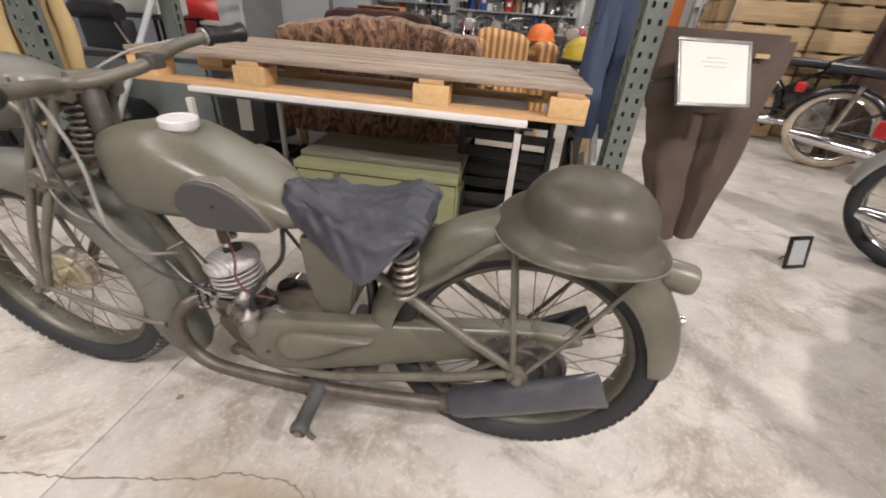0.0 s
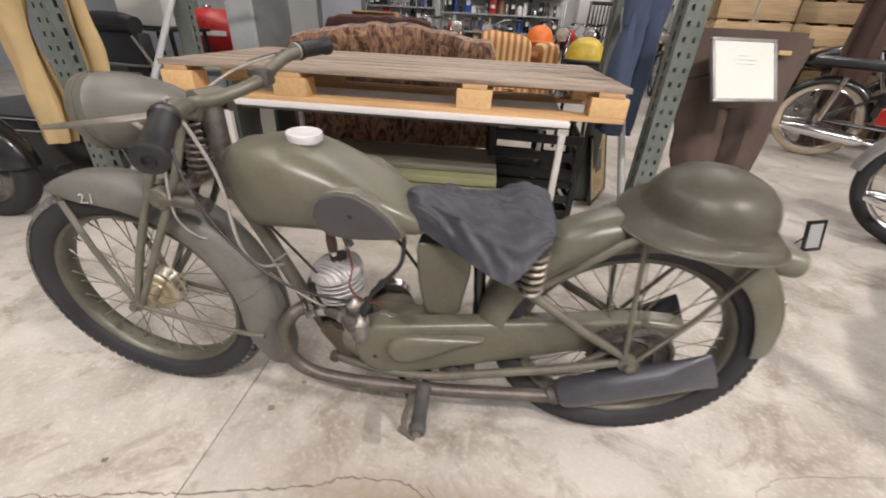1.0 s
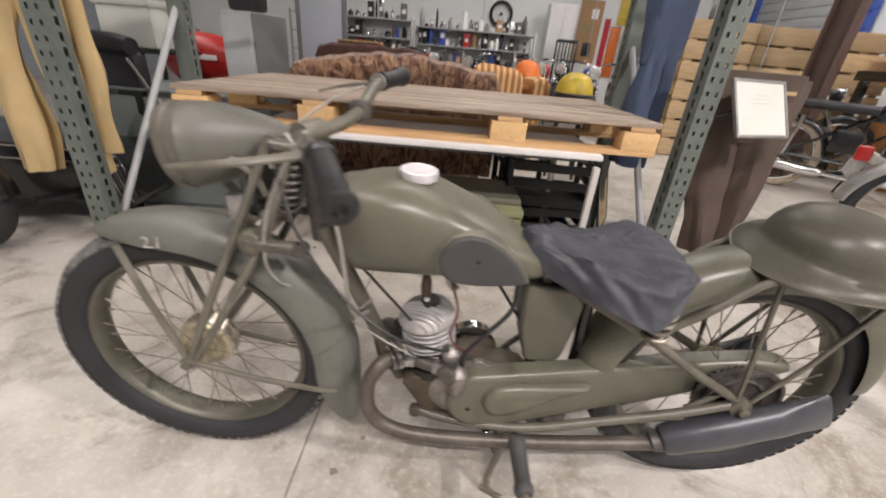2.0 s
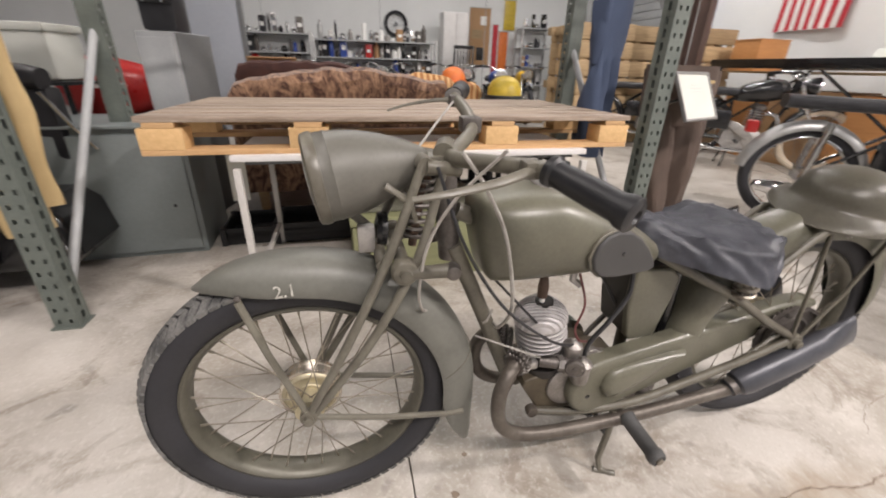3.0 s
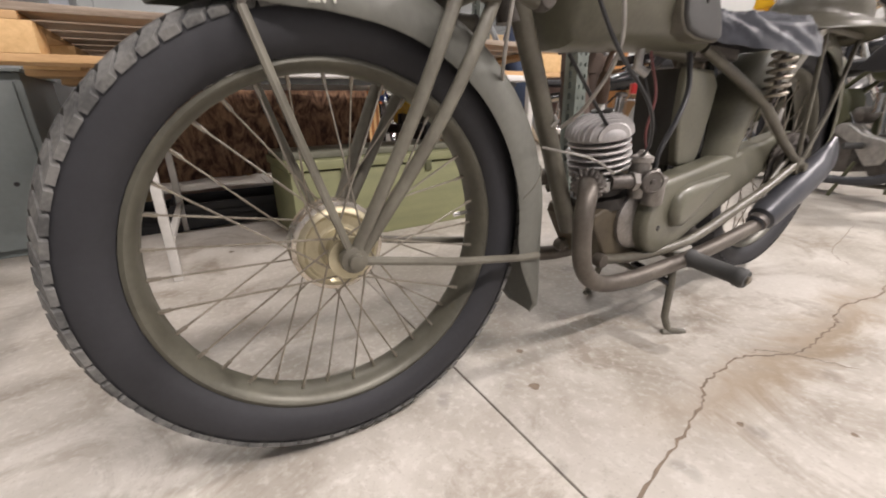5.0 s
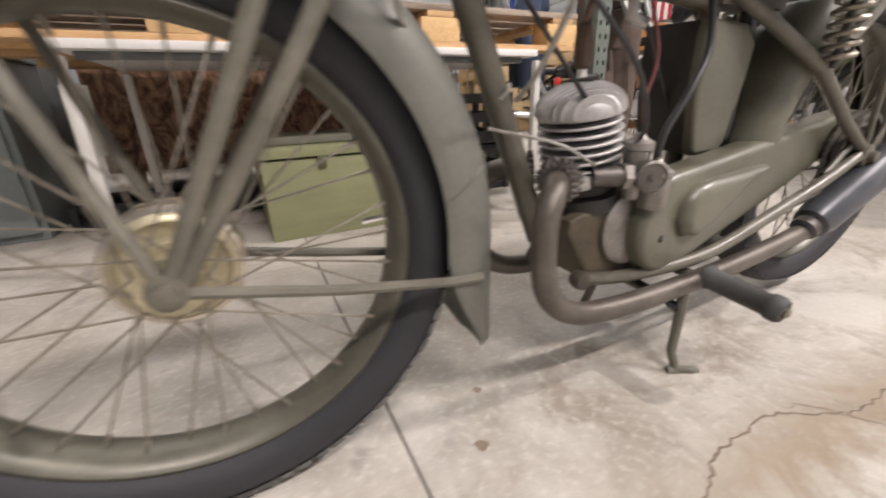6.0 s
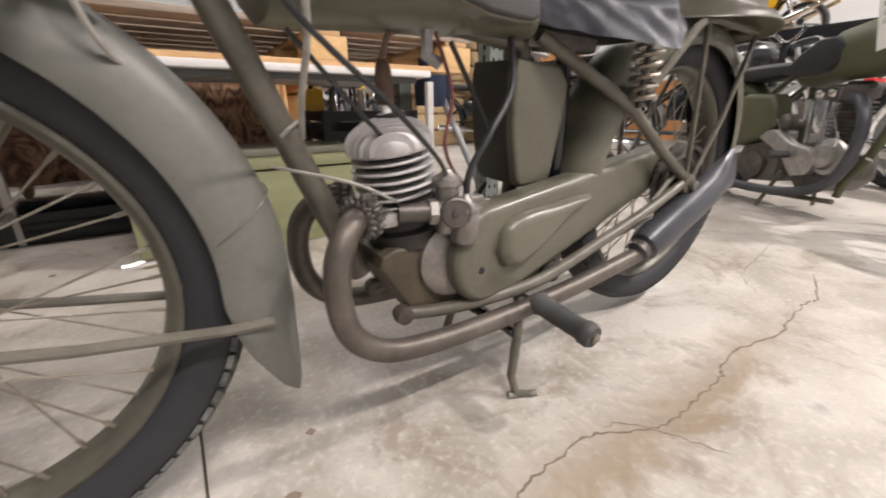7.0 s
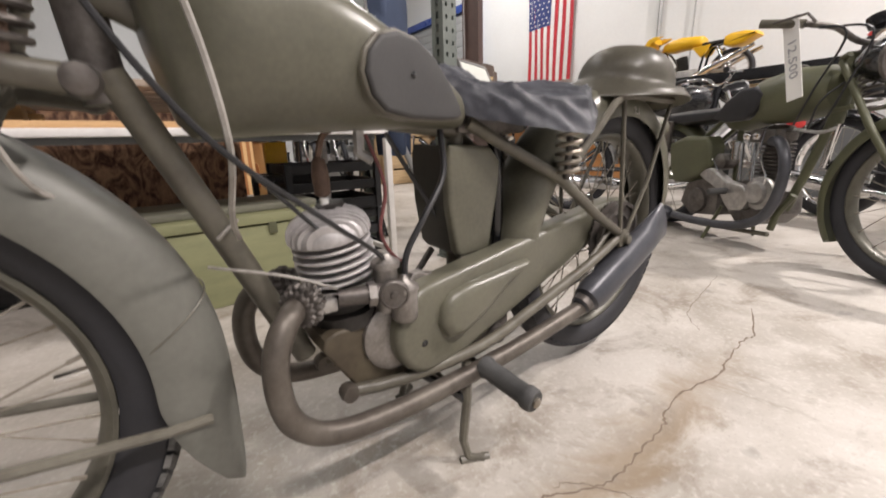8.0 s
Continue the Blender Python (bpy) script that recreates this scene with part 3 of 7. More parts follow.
# rear sprocket with teeth
bm = bmesh.new()
teeth = []
for k in range(80):
    a = 2 * math.pi * k / 80
    r = 0.085 if k % 2 else 0.079
    teeth.append((RX + r * math.cos(a), RZ + r * math.sin(a)))
plate(bm, teeth, -0.052, -0.048)
part("sprocket", bm, DARKALLOY, bike)
part("brake_ring", lathe(bmesh.new(), [(0.062, -0.004), (0.068, -0.006), (0.07, 0.0), (0.068, 0.008), (0.06, 0.008), (0.058, 0.0)], 30, Matrix.Translation((RX + 0.03, -0.058, RZ + 0.012)) @ pose(0, 0, 0, 90)), DARKALLOY, bike)

fender("front_mudguard", bike, OLIVE_DUSTY, FX, FZ, [(120, 0.325, 0.005, 0.003), (118, 0.3265, 0.018, 0.008), (114, 0.329, 0.033, 0.018), (107, 0.332, 0.047, 0.036), (98, 0.333, 0.056, 0.051), (85, 0.334, 0.058, 0.058), (60, 0.338, 0.059, 0.062), (20, 0.348, 0.061, 0.074), (-5, 0.354, 0.063, 0.08), (-14, 0.363, 0.065, 0.074), (-20, 0.374, 0.065, 0.058), (-24.5, 0.385, 0.062, 0.038), (-27.5, 0.393, 0.05, 0.02), (-29, 0.397, 0.03, 0.008)])
fender("rear_mudguard", bike, OLIVE, RX, RZ, [(181, 0.338, 0.06, 0.05), (172, 0.338, 0.061, 0.056), (160, 0.338, 0.062, 0.058), (120, 0.338, 0.062, 0.06), (80, 0.338, 0.062, 0.062), (50, 0.334, 0.062, 0.066), (30, 0.326, 0.06, 0.07), (15, 0.318, 0.056, 0.064), (5, 0.314, 0.046, 0.052), (-2, 0.312, 0.018, 0.026)])
for s in (-1, 1):
    if s < 0:
        lettering("stencilled_number", "2.1", 0.03, NUMBER, bike, pose(FX - 0.006, -0.0588, FZ + 0.291, 74, 0, 0) @ pose(0, 0, 0, 0, 0, 4))
        lettering("stencilled_number", "2.1", 0.022, NUMBER, bike, pose(RX + 0.035, -0.0622, RZ + 0.285, 78, 0, 0) @ pose(0, 0, 0, 0, 0, -6))
    # mudguard stays
    bar("mudguard_stay", [(FX - 0.082, s * 0.06, FZ + 0.272), (FX - 0.05, s * 0.064, FZ + 0.16), (FX, s * 0.06, FZ)], 0.0068, FORKPAINT, bike, 8, squash=0.6)
    bar("flap_stay", [(FX, s * 0.06, FZ - 0.002), (FX + 0.15, s * 0.063, FZ - 0.034), (FX + 0.272, s * 0.06, FZ - 0.055), (FX + 0.318, s * 0.056, FZ - 0.06)], 0.0062, FORKPAINT, bike, 8)
    turned("stay_bolt", [(0.006, 0), (0.006, 0.004), (0.003, 0.006)], DARKALLOY, bike, axis_to((FX - 0.082, s * 0.0575, FZ + 0.277), (0, s, 0)), 6)
    # girder fork: two tubes a side
    bar("fork_tube", [(FX, s * 0.058, FZ), (0.085, s * 0.082, 0.485), (0.165, s * 0.078, 0.655), (0.222, s * 0.058, 0.795)], [0.008, 0.0085, 0.0085, 0.008], FORKPAINT, bike, 10, 4)
    bar("fork_tube", [(FX + 0.012, s * 0.058, FZ + 0.004), (0.115, s * 0.086, 0.47), (0.19, s * 0.086, 0.6), (0.225, s * 0.075, 0.68), (0.258, s * 0.055, 0.79)], [0.008, 0.0085, 0.0085, 0.008, 0.008], FORKPAINT, bike, 10, 4)
    turned("fork_end", [(0.017, -0.007), (0.018, 0.0), (0.017, 0.007), (0.01, 0.009), (0.01, 0.018), (0.005, 0.02)], OLIVE_WORN, bike, axis_to((FX, s * 0.06, FZ), (0, s, 0)), 12)
    # lower links with their spindle knobs
    turned("link_boss", [(0.02, -0.012), (0.024, -0.008), (0.024, 0.008), (0.02, 0.013), (0.011, 0.015), (0.01, 0.022), (0.006, 0.024)], OLIVE_WORN, bike, axis_to((0.186, s * 0.088, 0.622), (0, s, 0)), 14)
    part("fork_link", tube(bmesh.new(), [(0.185, s * 0.092, 0.622), (0.225, s * 0.09, 0.617), (0.27, s * 0.08, 0.612)], [0.015, 0.012, 0.014], 10), OLIVE_WORN, bike)
    part("fork_link", tube(bmesh.new(), [(0.225, s * 0.062, 0.79), (0.285, s * 0.05, 0.782)], [0.012, 0.012], 10), OLIVE_WORN, bike)
    turned("link_boss", [(0.013, -0.012), (0.016, 0.0), (0.013, 0.012), (0.006, 0.015)], DARKALLOY, bike, axis_to((0.27, s * 0.084, 0.612), (0, s, 0)), 12)
bar("wheel_spindle", [(FX, -0.07, FZ), (FX, 0.07, FZ)], 0.007, DARKALLOY, bike, 8)
bar("fork_bridge", [(0.186, -0.09, 0.622), (0.186, 0.09, 0.622)], 0.013, OLIVE_WORN, bike)
bar("fork_bridge", [(0.15, -0.08, 0.63), (0.15, 0.08, 0.63)], 0.011, OLIVE_WORN, bike)
bar("fork_crown", [(0.225, -0.066, 0.792), (0.225, 0.066, 0.792)], 0.014, OLIVE_WORN, bike)
part("fork_spring", coil(bmesh.new(), (0.215, 0.0, 0.645), (0.235, 0.0, 0.775), 0.022, 9, 0.0038), DARKALLOY, bike)
bar("spring_rod", [(0.212, 0, 0.63), (0.238, 0, 0.79)], 0.008, RUST, bike, 8)
bar("steering_head", [(0.285, 0, 0.6), (0.27, 0, 0.8)], 0.021, DARKALLOY, bike, 14)
turned("steering_nut", [(0.004, 0), (0.013, 0.001), (0.013, 0.008), (0.008, 0.01), (0.001, 0.0105)], DARKALLOY, bike, axis_to((0.27, 0, 0.8), (0, 0, 1)), 6)

# headlamp
lm = axis_to((0.236, 0.0, 0.792), Vector((0.042, -0.022, 0.764)) - Vector((0.236, 0.0, 0.792)))
turned("headlamp_shell", [(0.0113, -0.0043), (0.0208, 0.0043), (0.0377, 0.0321), (0.0537, 0.0696), (0.0651, 0.1070), (0.0703, 0.1370), (0.0717, 0.1552), (0.0731, 0.1584), (0.0717, 0.1616), (0.0722, 0.1798), (0.0660, 0.1798), (0.0566, 0.1070)], LAMPPAINT, bike, lm, 36, "olive teardrop headlamp shell")
turned("lamp_rim", [(0.0660, 0.1744), (0.0741, 0.1755), (0.0750, 0.1840), (0.0726, 0.1926), (0.0660, 0.1958), (0.0641, 0.1905), (0.0641, 0.1776)], OLIVE_WORN, bike, lm, 36, "worn olive lamp rim")
turned("reflector", [(0.0189, 0.1338), (0.0425, 0.1498), (0.0641, 0.1819), (0.0651, 0.1787), (0.0434, 0.1455), (0.0170, 0.1295)], CHROME, bike, lm, 30)
turned("lens", [(0.0010, 0.2001), (0.0283, 0.1996), (0.0519, 0.1969), (0.0660, 0.1915), (0.0660, 0.1894), (0.0283, 0.1969), (0.0010, 0.1974)], GLASS, bike, lm, 30, "clear ribbed headlamp glass")
for s in (-1, 1):
    bar("lamp_bracket", [(0.16, s * 0.07, 0.765), (0.2, s * 0.068, 0.735), (0.21, s * 0.062, 0.7)], 0.006, OLIVE_WORN, bike, 8, squash=0.5)
bar("lamp_strut", [(0.1, 0.0, 0.705), (0.135, 0.0, 0.67), (0.17, 0.0, 0.635)], 0.009, OLIVE_WORN, bike, 8, squash=0.5)
block("horn_bracket", (0.128, -0.012, 0.655), (0.03, 0.022, 0.05), ALLOY, bike, 0.004)
turned("horn", [(0.01, 0), (0.03, 0.004), (0.034, 0.014), (0.03, 0.022), (0.012, 0.026)], BLACKPAINT, bike, axis_to((0.17, 0.012, 0.66), (-1, 0, 0.1)), 18)

# handlebar, grips, levers
bar("handlebar", [(0.35, -0.205, 0.828), (0.308, -0.12, 0.816), (0.262, -0.03, 0.803), (0.286, 0.03, 0.806), (0.325, 0.085, 0.823), (0.335, 0.14, 0.842), (0.336, 0.2, 0.856), (0.34, 0.29, 0.865)], 0.0125, OLIVE_WORN, bike, 12, 5)
bar("bar_clamp", [(0.262, -0.028, 0.803), (0.28, 0.028, 0.805)], 0.019, OLIVE_WORN, bike, 12)
block("bar_clamp", (0.25, 0, 0.792), (0.06, 0.075, 0.018), OLIVE_WORN, bike, 0.005)
for a, b in (((0.346, -0.196, 0.828), (0.4, -0.306, 0.804)), ((0.338, 0.275, 0.864), (0.38, 0.362, 0.871))):
    a, b = Vector(a), Vector(b)
    gm = axis_to(a, b - a)
    L = (b - a).length
    turned("grip", [(0.012, 0), (0.021, 0.002), (0.021, 0.01), (0.0175, 0.014), (0.0185, L * 0.5), (0.0185, L - 0.022), (0.022, L - 0.014), (0.022, L - 0.003), (0.018, L), (0.009, L + 0.001), (0.007, L - 0.004), (0.001, L - 0.004)], GRIP, bike, gm, 20, "black rubber handlebar grip")
bar("brake_lever", [(0.165, -0.222, 0.805), (0.21, -0.226, 0.812), (0.27, -0.218, 0.82), (0.33, -0.186, 0.825)], [0.004, 0.0055, 0.0065, 0.0075], OLIVE_WORN, bike, 8, 4, squash=0.6)
block("lever_bracket", (0.33, -0.178, 0.824), (0.026, 0.026, 0.024), OLIVE_WORN, bike, 0.005)
bar("clutch_lever", [(0.19, 0.3, 0.83), (0.24, 0.295, 0.845), (0.3, 0.265, 0.858), (0.328, 0.245, 0.86)], [0.003, 0.004, 0.005, 0.006], OLIVE_WORN, bike, 8, 4, squash=0.6)
block("lever_bracket", (0.332, 0.238, 0.86), (0.026, 0.024, 0.024), DARKALLOY, bike, 0.005)
part("grip_collar", lathe(bmesh.new(), [(0.013, -0.004), (0.0195, -0.004), (0.0185, 0.004), (0.013, 0.004)], 18, axis_to((0.336, 0.27, 0.8638), (0.04, 0.1, 0.01))), ALLOY, bike)
block("dip_switch", (0.33, 0.11, 0.832), (0.04, 0.035, 0.03), DARKALLOY, bike, 0.006)

# the whole front end stands a little forward, its wheel turned to the left
STEER = Matrix.Translation((0.273, 0, 0)) @ pose(0, 0, 0, 0, 0, 0.5) @ Matrix.Translation((-0.285, 0, 0))
TURNED = ("front_wheel", "front_mudguard", "stencilled_number", "mudguard_stay", "flap_stay", "stay_bolt", "fork_tube", "fork_end", "wheel_spindle", "valve_stem")
for ob in bike.children:
    kind = ob.name.split(".")[0]
    if kind in TURNED and not (kind == "stencilled_number" and ob.location.x > 1):
        ob.matrix_local = STEER @ ob.matrix_local
    elif ob.name.split(".")[0] not in ("rear_wheel", "rear_mudguard", "sprocket", "brake_ring", "stencilled_number", "handlebar", "grip", "brake_lever", "lever_bracket", "grip_collar", "dip_switch", "clutch_lever"):
        ob.matrix_local = Matrix.Translation((-0.011, 0, 0)) @ ob.matrix_local

# tank
TS = [(0.316, 0.708, 0.034, 0.028), (0.32, 0.7, 0.048, 0.044), (0.328, 0.685, 0.06, 0.066), (0.338, 0.667, 0.068, 0.086), (0.35, 0.66, 0.0745, 0.094), (0.37, 0.662, 0.082, 0.0965), (0.4, 0.665, 0.0875, 0.0985), (0.43, 0.667, 0.0908, 0.0985), (0.46, 0.667, 0.0918, 0.097),
      (0.51, 0.659, 0.09, 0.087), (0.56, 0.648, 0.0855, 0.0745), (0.61, 0.636, 0.0774, 0.06), (0.65, 0.625, 0.0684, 0.047), (0.685, 0.613, 0.0576, 0.034), (0.7, 0.606, 0.0468, 0.025), (0.706, 0.604, 0.0306, 0.014)]
rows = []
for x, cz, hw, hh in TS:
    rows.append(oval(0, cz - 0.0095, hw * 1.14, hh - 0.0095 * min(1, hh / 0.06), 36, 3.3, x - 0.008 * (0.72 - x) / 0.4, 0.14))
loft("fuel_tank", rows, OLIVE, bike, "olive painted rounded steel fuel tank")
turned("filler_cap", [(0.026, -0.012), (0.03, -0.004), (0.0335, -0.0035), (0.0335, 0.002), (0.0345, 0.0025), (0.0345, 0.011), (0.033, 0.0125), (0.0315, 0.0125), (0.031, 0.0118), (0.001, 0.0125)], CAPMAT, bike, axis_to((0.457, 0.0, 0.7465), (0.02, 0, 1)), 40, "pale metal screw filler cap")
for s in (-1, 1):
    ol = [(x - 0.018, z + 0.01) for x, z in ((0.522, 0.628), (0.528, 0.65), (0.545, 0.668), (0.57, 0.675), (0.6, 0.67), (0.63, 0.652), (0.658, 0.624), (0.678, 0.596), (0.682, 0.584), (0.672, 0.579), (0.64, 0.577), (0.59, 0.578), (0.55, 0.585), (0.53, 0.603))]
    ring_ol = [(x + (x - 0.577) * 0.07, z + (z - 0.63) * 0.07) for x, z in ol]
    lean_in = Matrix(((1, 0, 0, 0), (-s * 0.16, 1, 0, s * 0.16 * 0.504), (0, 0, 1, 0), (0, 0, 0, 1)))
    for nm, o, y0, mt, ins, lab in (("knee_grip_plate", ring_ol, 0.109, OLIVE_WORN, 0.004, ""), ("knee_grip", ol, 0.1155, PAD, 0.006, "dark grey ribbed rubber knee grip")):
        bm = domed(bmesh.new(), o, [(0.542, 0.635), (0.592, 0.63), (0.627, 0.61)], s * y0, s * 0.07, ins, ins)
        bmesh.ops.transform(bm, matrix=lean_in, verts=bm.verts)
        part(nm, bm, mt, bike, lab)
    turned("knee_grip_screw", [(0.004, 0), (0.004, 0.002), (0.001, 0.003)], BLACKPAINT, bike, axis_to((0.572, s * 0.104, 0.639), (0, s, 0)), 8)
bar("fuel_tap", [(0.53, -0.03, 0.575), (0.53, -0.03, 0.545), (0.545, -0.04, 0.535)], 0.008, ALLOY, bike, 8)
block("tank_bracket", (0.41, 0.0, 0.585), (0.05, 0.06, 0.03), DARKALLOY, bike, 0.006)
bar("top_tube", [(0.28, 0, 0.7), (0.5, 0, 0.6), (0.72, 0, 0.575)], 0.016, OLIVE_WORN, bike, 10)

# frame
bar("down_tube", [(0.277, 0, 0.63), (0.334, 0, 0.5), (0.4, 0, 0.34), (0.436, 0, 0.255)], 0.0165, OLIVE_WORN, bike, 12, 4)
bar("seat_tube", [(0.722, 0, 0.585), (0.735, 0.02, 0.4), (0.74, 0.02, 0.27)], 0.0145, OLIVE_WORN, bike, 10)
for s in (-1, 1):
    bar("lower_frame_tube", [(0.478, s * 0.05, 0.198), (0.56, s * 0.066, 0.193), (0.68, s * 0.078, 0.197), (0.76, s * 0.08, 0.208), (0.87, s * 0.08, 0.238), (1.04, s * 0.08, 0.288), (RX, s * 0.08, RZ + 0.008)], 0.0105, OLIVE_WORN, bike, 10, 4)
    turned("frame_joint", [(0.006, -0.01), (0.013, -0.01), (0.015, 0.0), (0.013, 0.01), (0.006, 0.01)], PIPE, bike, axis_to((0.478, s * 0.052, 0.198), (0, 1, 0)), 12)
    bar("seat_stay", [(0.725, s * 0.03, 0.585), (0.8, s * 0.05, 0.545), (0.925, s * 0.072, 0.484), (1.05, s * 0.076, 0.4), (RX - 0.008, s * 0.078, RZ + 0.014)], 0.0105, OLIVE_WORN, bike, 10)
    turned("axle_lug", [(0.006, -0.012), (0.022, -0.01), (0.024, 0.0), (0.022, 0.008), (0.012, 0.01), (0.011, 0.02), (0.005, 0.022)], OLIVE_WORN, bike, axis_to((RX, s * 0.082, RZ), (0, s, 0)), 12)
    # carrier
    bar("carrier_rail", [(0.928, s * 0.076, 0.49), (1.0, s * 0.078, 0.55), (1.075, s * 0.078, 0.622), (1.105, s * 0.077, 0.638), (1.15, s * 0.074, 0.642), (1.345, s * 0.068, 0.638)], 0.0078, OLIVE_WORN, bike, 8)
    bar("carrier_stay", [(1.112, s * 0.077, 0.634), (1.13, s * 0.08, 0.5), (RX - 0.01, s * 0.082, RZ + 0.01)], 0.0072, OLIVE_WORN, bike, 8, squash=0.7)
    bar("carrier_stay", [(1.34, s * 0.068, 0.628), (1.25, s * 0.082, 0.46), (RX + 0.01, s * 0.083, RZ + 0.005)], 0.0072, OLIVE_WORN, bike, 8, squash=0.7)
    bar("saddle_spring_rod", [(0.925, s * 0.085, 0.484), (0.925, s * 0.085, 0.59)], 0.006, DARKALLOY, bike, 8)
    part("saddle_spring", coil(bmesh.new(), (0.925, s * 0.085, 0.492), (0.925, s * 0.085, 0.592), 0.021, 6, 0.0042), SPOKE, bike, "worn steel saddle coil spring")
bar("carrier_cross_bar", [(1.117, -0.072, 0.64), (1.117, 0.072, 0.64)], 0.007, OLIVE_WORN, bike, 8)
bar("carrier_cross_bar", [(1.227, -0.072, 0.64), (1.227, 0.072, 0.64)], 0.007, OLIVE_WORN, bike, 8)
bar("carrier_cross_bar", [(1.342, -0.072, 0.64), (1.342, 0.072, 0.64)], 0.007, OLIVE_WORN, bike, 8)

# saddle under its canvas cover: a draped sheet
bm = bmesh.new()
grid = []
NU, NV = 72, 64
SX = [0.662, 0.672, 0.69, 0.72, 0.76, 0.8, 0.84, 0.87, 0.89, 0.91, 0.93, 0.948]
STOPW = [0.02, 0.033, 0.042, 0.048, 0.06, 0.074, 0.09, 0.102, 0.106, 0.104, 0.097, 0.086]
SZC = [0.65, 0.66, 0.664, 0.658, 0.65, 0.647, 0.647, 0.649, 0.652, 0.655, 0.656, 0.652]
SLOWW = [0.026, 0.042, 0.052, 0.066, 0.092, 0.118, 0.146, 0.164, 0.156, 0.138, 0.118, 0.1]
SLOW = [0.618, 0.606, 0.598, 0.589, 0.582, 0.575, 0.568, 0.566, 0.578, 0.6, 0.621, 0.636]
for i in range(NU + 1):
    u = i / NU
    x = 0.662 + 0.286 * u
    hw, zc, lw, low = (float(np.interp(x, SX, s)) for s in (STOPW, SZC, SLOWW, SLOW))
    row = []
    for j in range(NV + 1):
        v = 2 * j / NV - 1
        av = abs(v)
        if av < 0.55:
            k = av / 0.55
            y, z = hw * k, zc - 0.012 * k ** 3
        else:
            k = (av - 0.55) / 0.45
            bulge = 0.009 * math.sin(k * math.pi)
            y = hw + (lw - hw) * (0.35 * k + 0.65 * k * k) + bulge
            z = zc - 0.012 - (zc - 0.012 - low) * (0.55 * k + 0.45 * k * k) + bulge * 0.3
        y = math.copysign(y, v)
        fold = noise.noise((x * 14, v * 2.0, u * 2)) * 0.009 + noise.noise((x * 30 + v * 6, v * 5, u * 3 + 7)) * 0.0085 + noise.noise((x * 90, v * 9, 3)) * 0.0018
        ridge = 0.005 * (1 - abs(noise.noise((x * 9 - av * 2.4, v * 1.5, 11)))) ** 8
        # a crease from the nose down to the flap
        gap = abs(av - (0.5 + 1.4 * (x - 0.7)))
        ridge += 0.005 * math.exp(-(gap / 0.06) ** 2) * min(1, u * 4) * (x < 0.9)
        row.append(bm.verts.new((x, y + math.copysign(fold * 0.9 + ridge, v) * (1 if av > 0.5 else 0.2), z + (fold + ridge) * (0.3 if av > 0.6 else 0.9))))
    grid.append(row)
for a, b in zip(grid, grid[1:]):
    for j in range(NV):
        bm.faces.new((a[j], a[j + 1], b[j + 1], b[j]))
drop = [bm.verts.new((v.co.x + 0.01, v.co.y * 0.98, min(v.co.z, 0.632 + 0.008 * noise.noise((v.co.y * 30, 1, 2))))) for v in grid[-1][10:-10]]
for j in range(len(drop) - 1):
    bm.faces.new((grid[-1][10 + j], grid[-1][11 + j], drop[j + 1], drop[j]))
bmesh.ops.solidify(bm, geom=bm.faces[:], thickness=0.004)
part("saddle_cover", bm, SADDLE, bike, "blue-grey creased canvas saddle cover")
sec = []
for u in np.linspace(0, 1, 8):
    hw = 0.02 + 0.085 * u
    sec.append(oval(0, 0.604 - 0.004 * u, hw * 0.85, 0.012, 16, 2.5, 0.68 + 0.25 * float(u)))
loft("saddle_pan", sec, BLACKVINYL, bike)
bar("saddle_rim_wire", [(0.7, -0.045, 0.618), (0.8, -0.085, 0.612), (0.89, -0.12, 0.6), (0.938, -0.1, 0.606), (0.95, 0, 0.61), (0.938, 0.1, 0.606), (0.89, 0.12, 0.6), (0.8, 0.085, 0.612), (0.7, 0.045, 0.618)], 0.006, BLACKVINYL, bike, 8, 5)
block("saddle_bracket", (0.79, 0, 0.585), (0.16, 0.05, 0.035), DARKALLOY, bike, 0.008)

# tool box
bx = [(0.688, 0.55), (0.778, 0.545), (0.802, 0.518), (0.8, 0.47), (0.784, 0.375), (0.772, 0.36), (0.715, 0.358), (0.704, 0.37), (0.688, 0.45), (0.684, 0.53)]
# box sides are near black, the lid is olive
part("tool_box", plate(bmesh.new(), bx, -0.02, 0.075, 0.004, 0.004), BOXDARK, bike, "tool box body, much darker than its lid")
part("tool_box_lid", plate(bmesh.new(), [(x + (x - 0.742) * 0.02, z + (z - 0.455) * 0.02) for x, z in bx], -0.031, -0.014, 0.009, 0.007), OLIVE, bike, "olive pressed steel tool box lid")
turned("lid_screw", [(0.005, 0), (0.005, 0.003), (0.001, 0.004)], DARKALLOY, bike, axis_to((0.7, 0.0, 0.5), (-1, 0, 0)), 8)

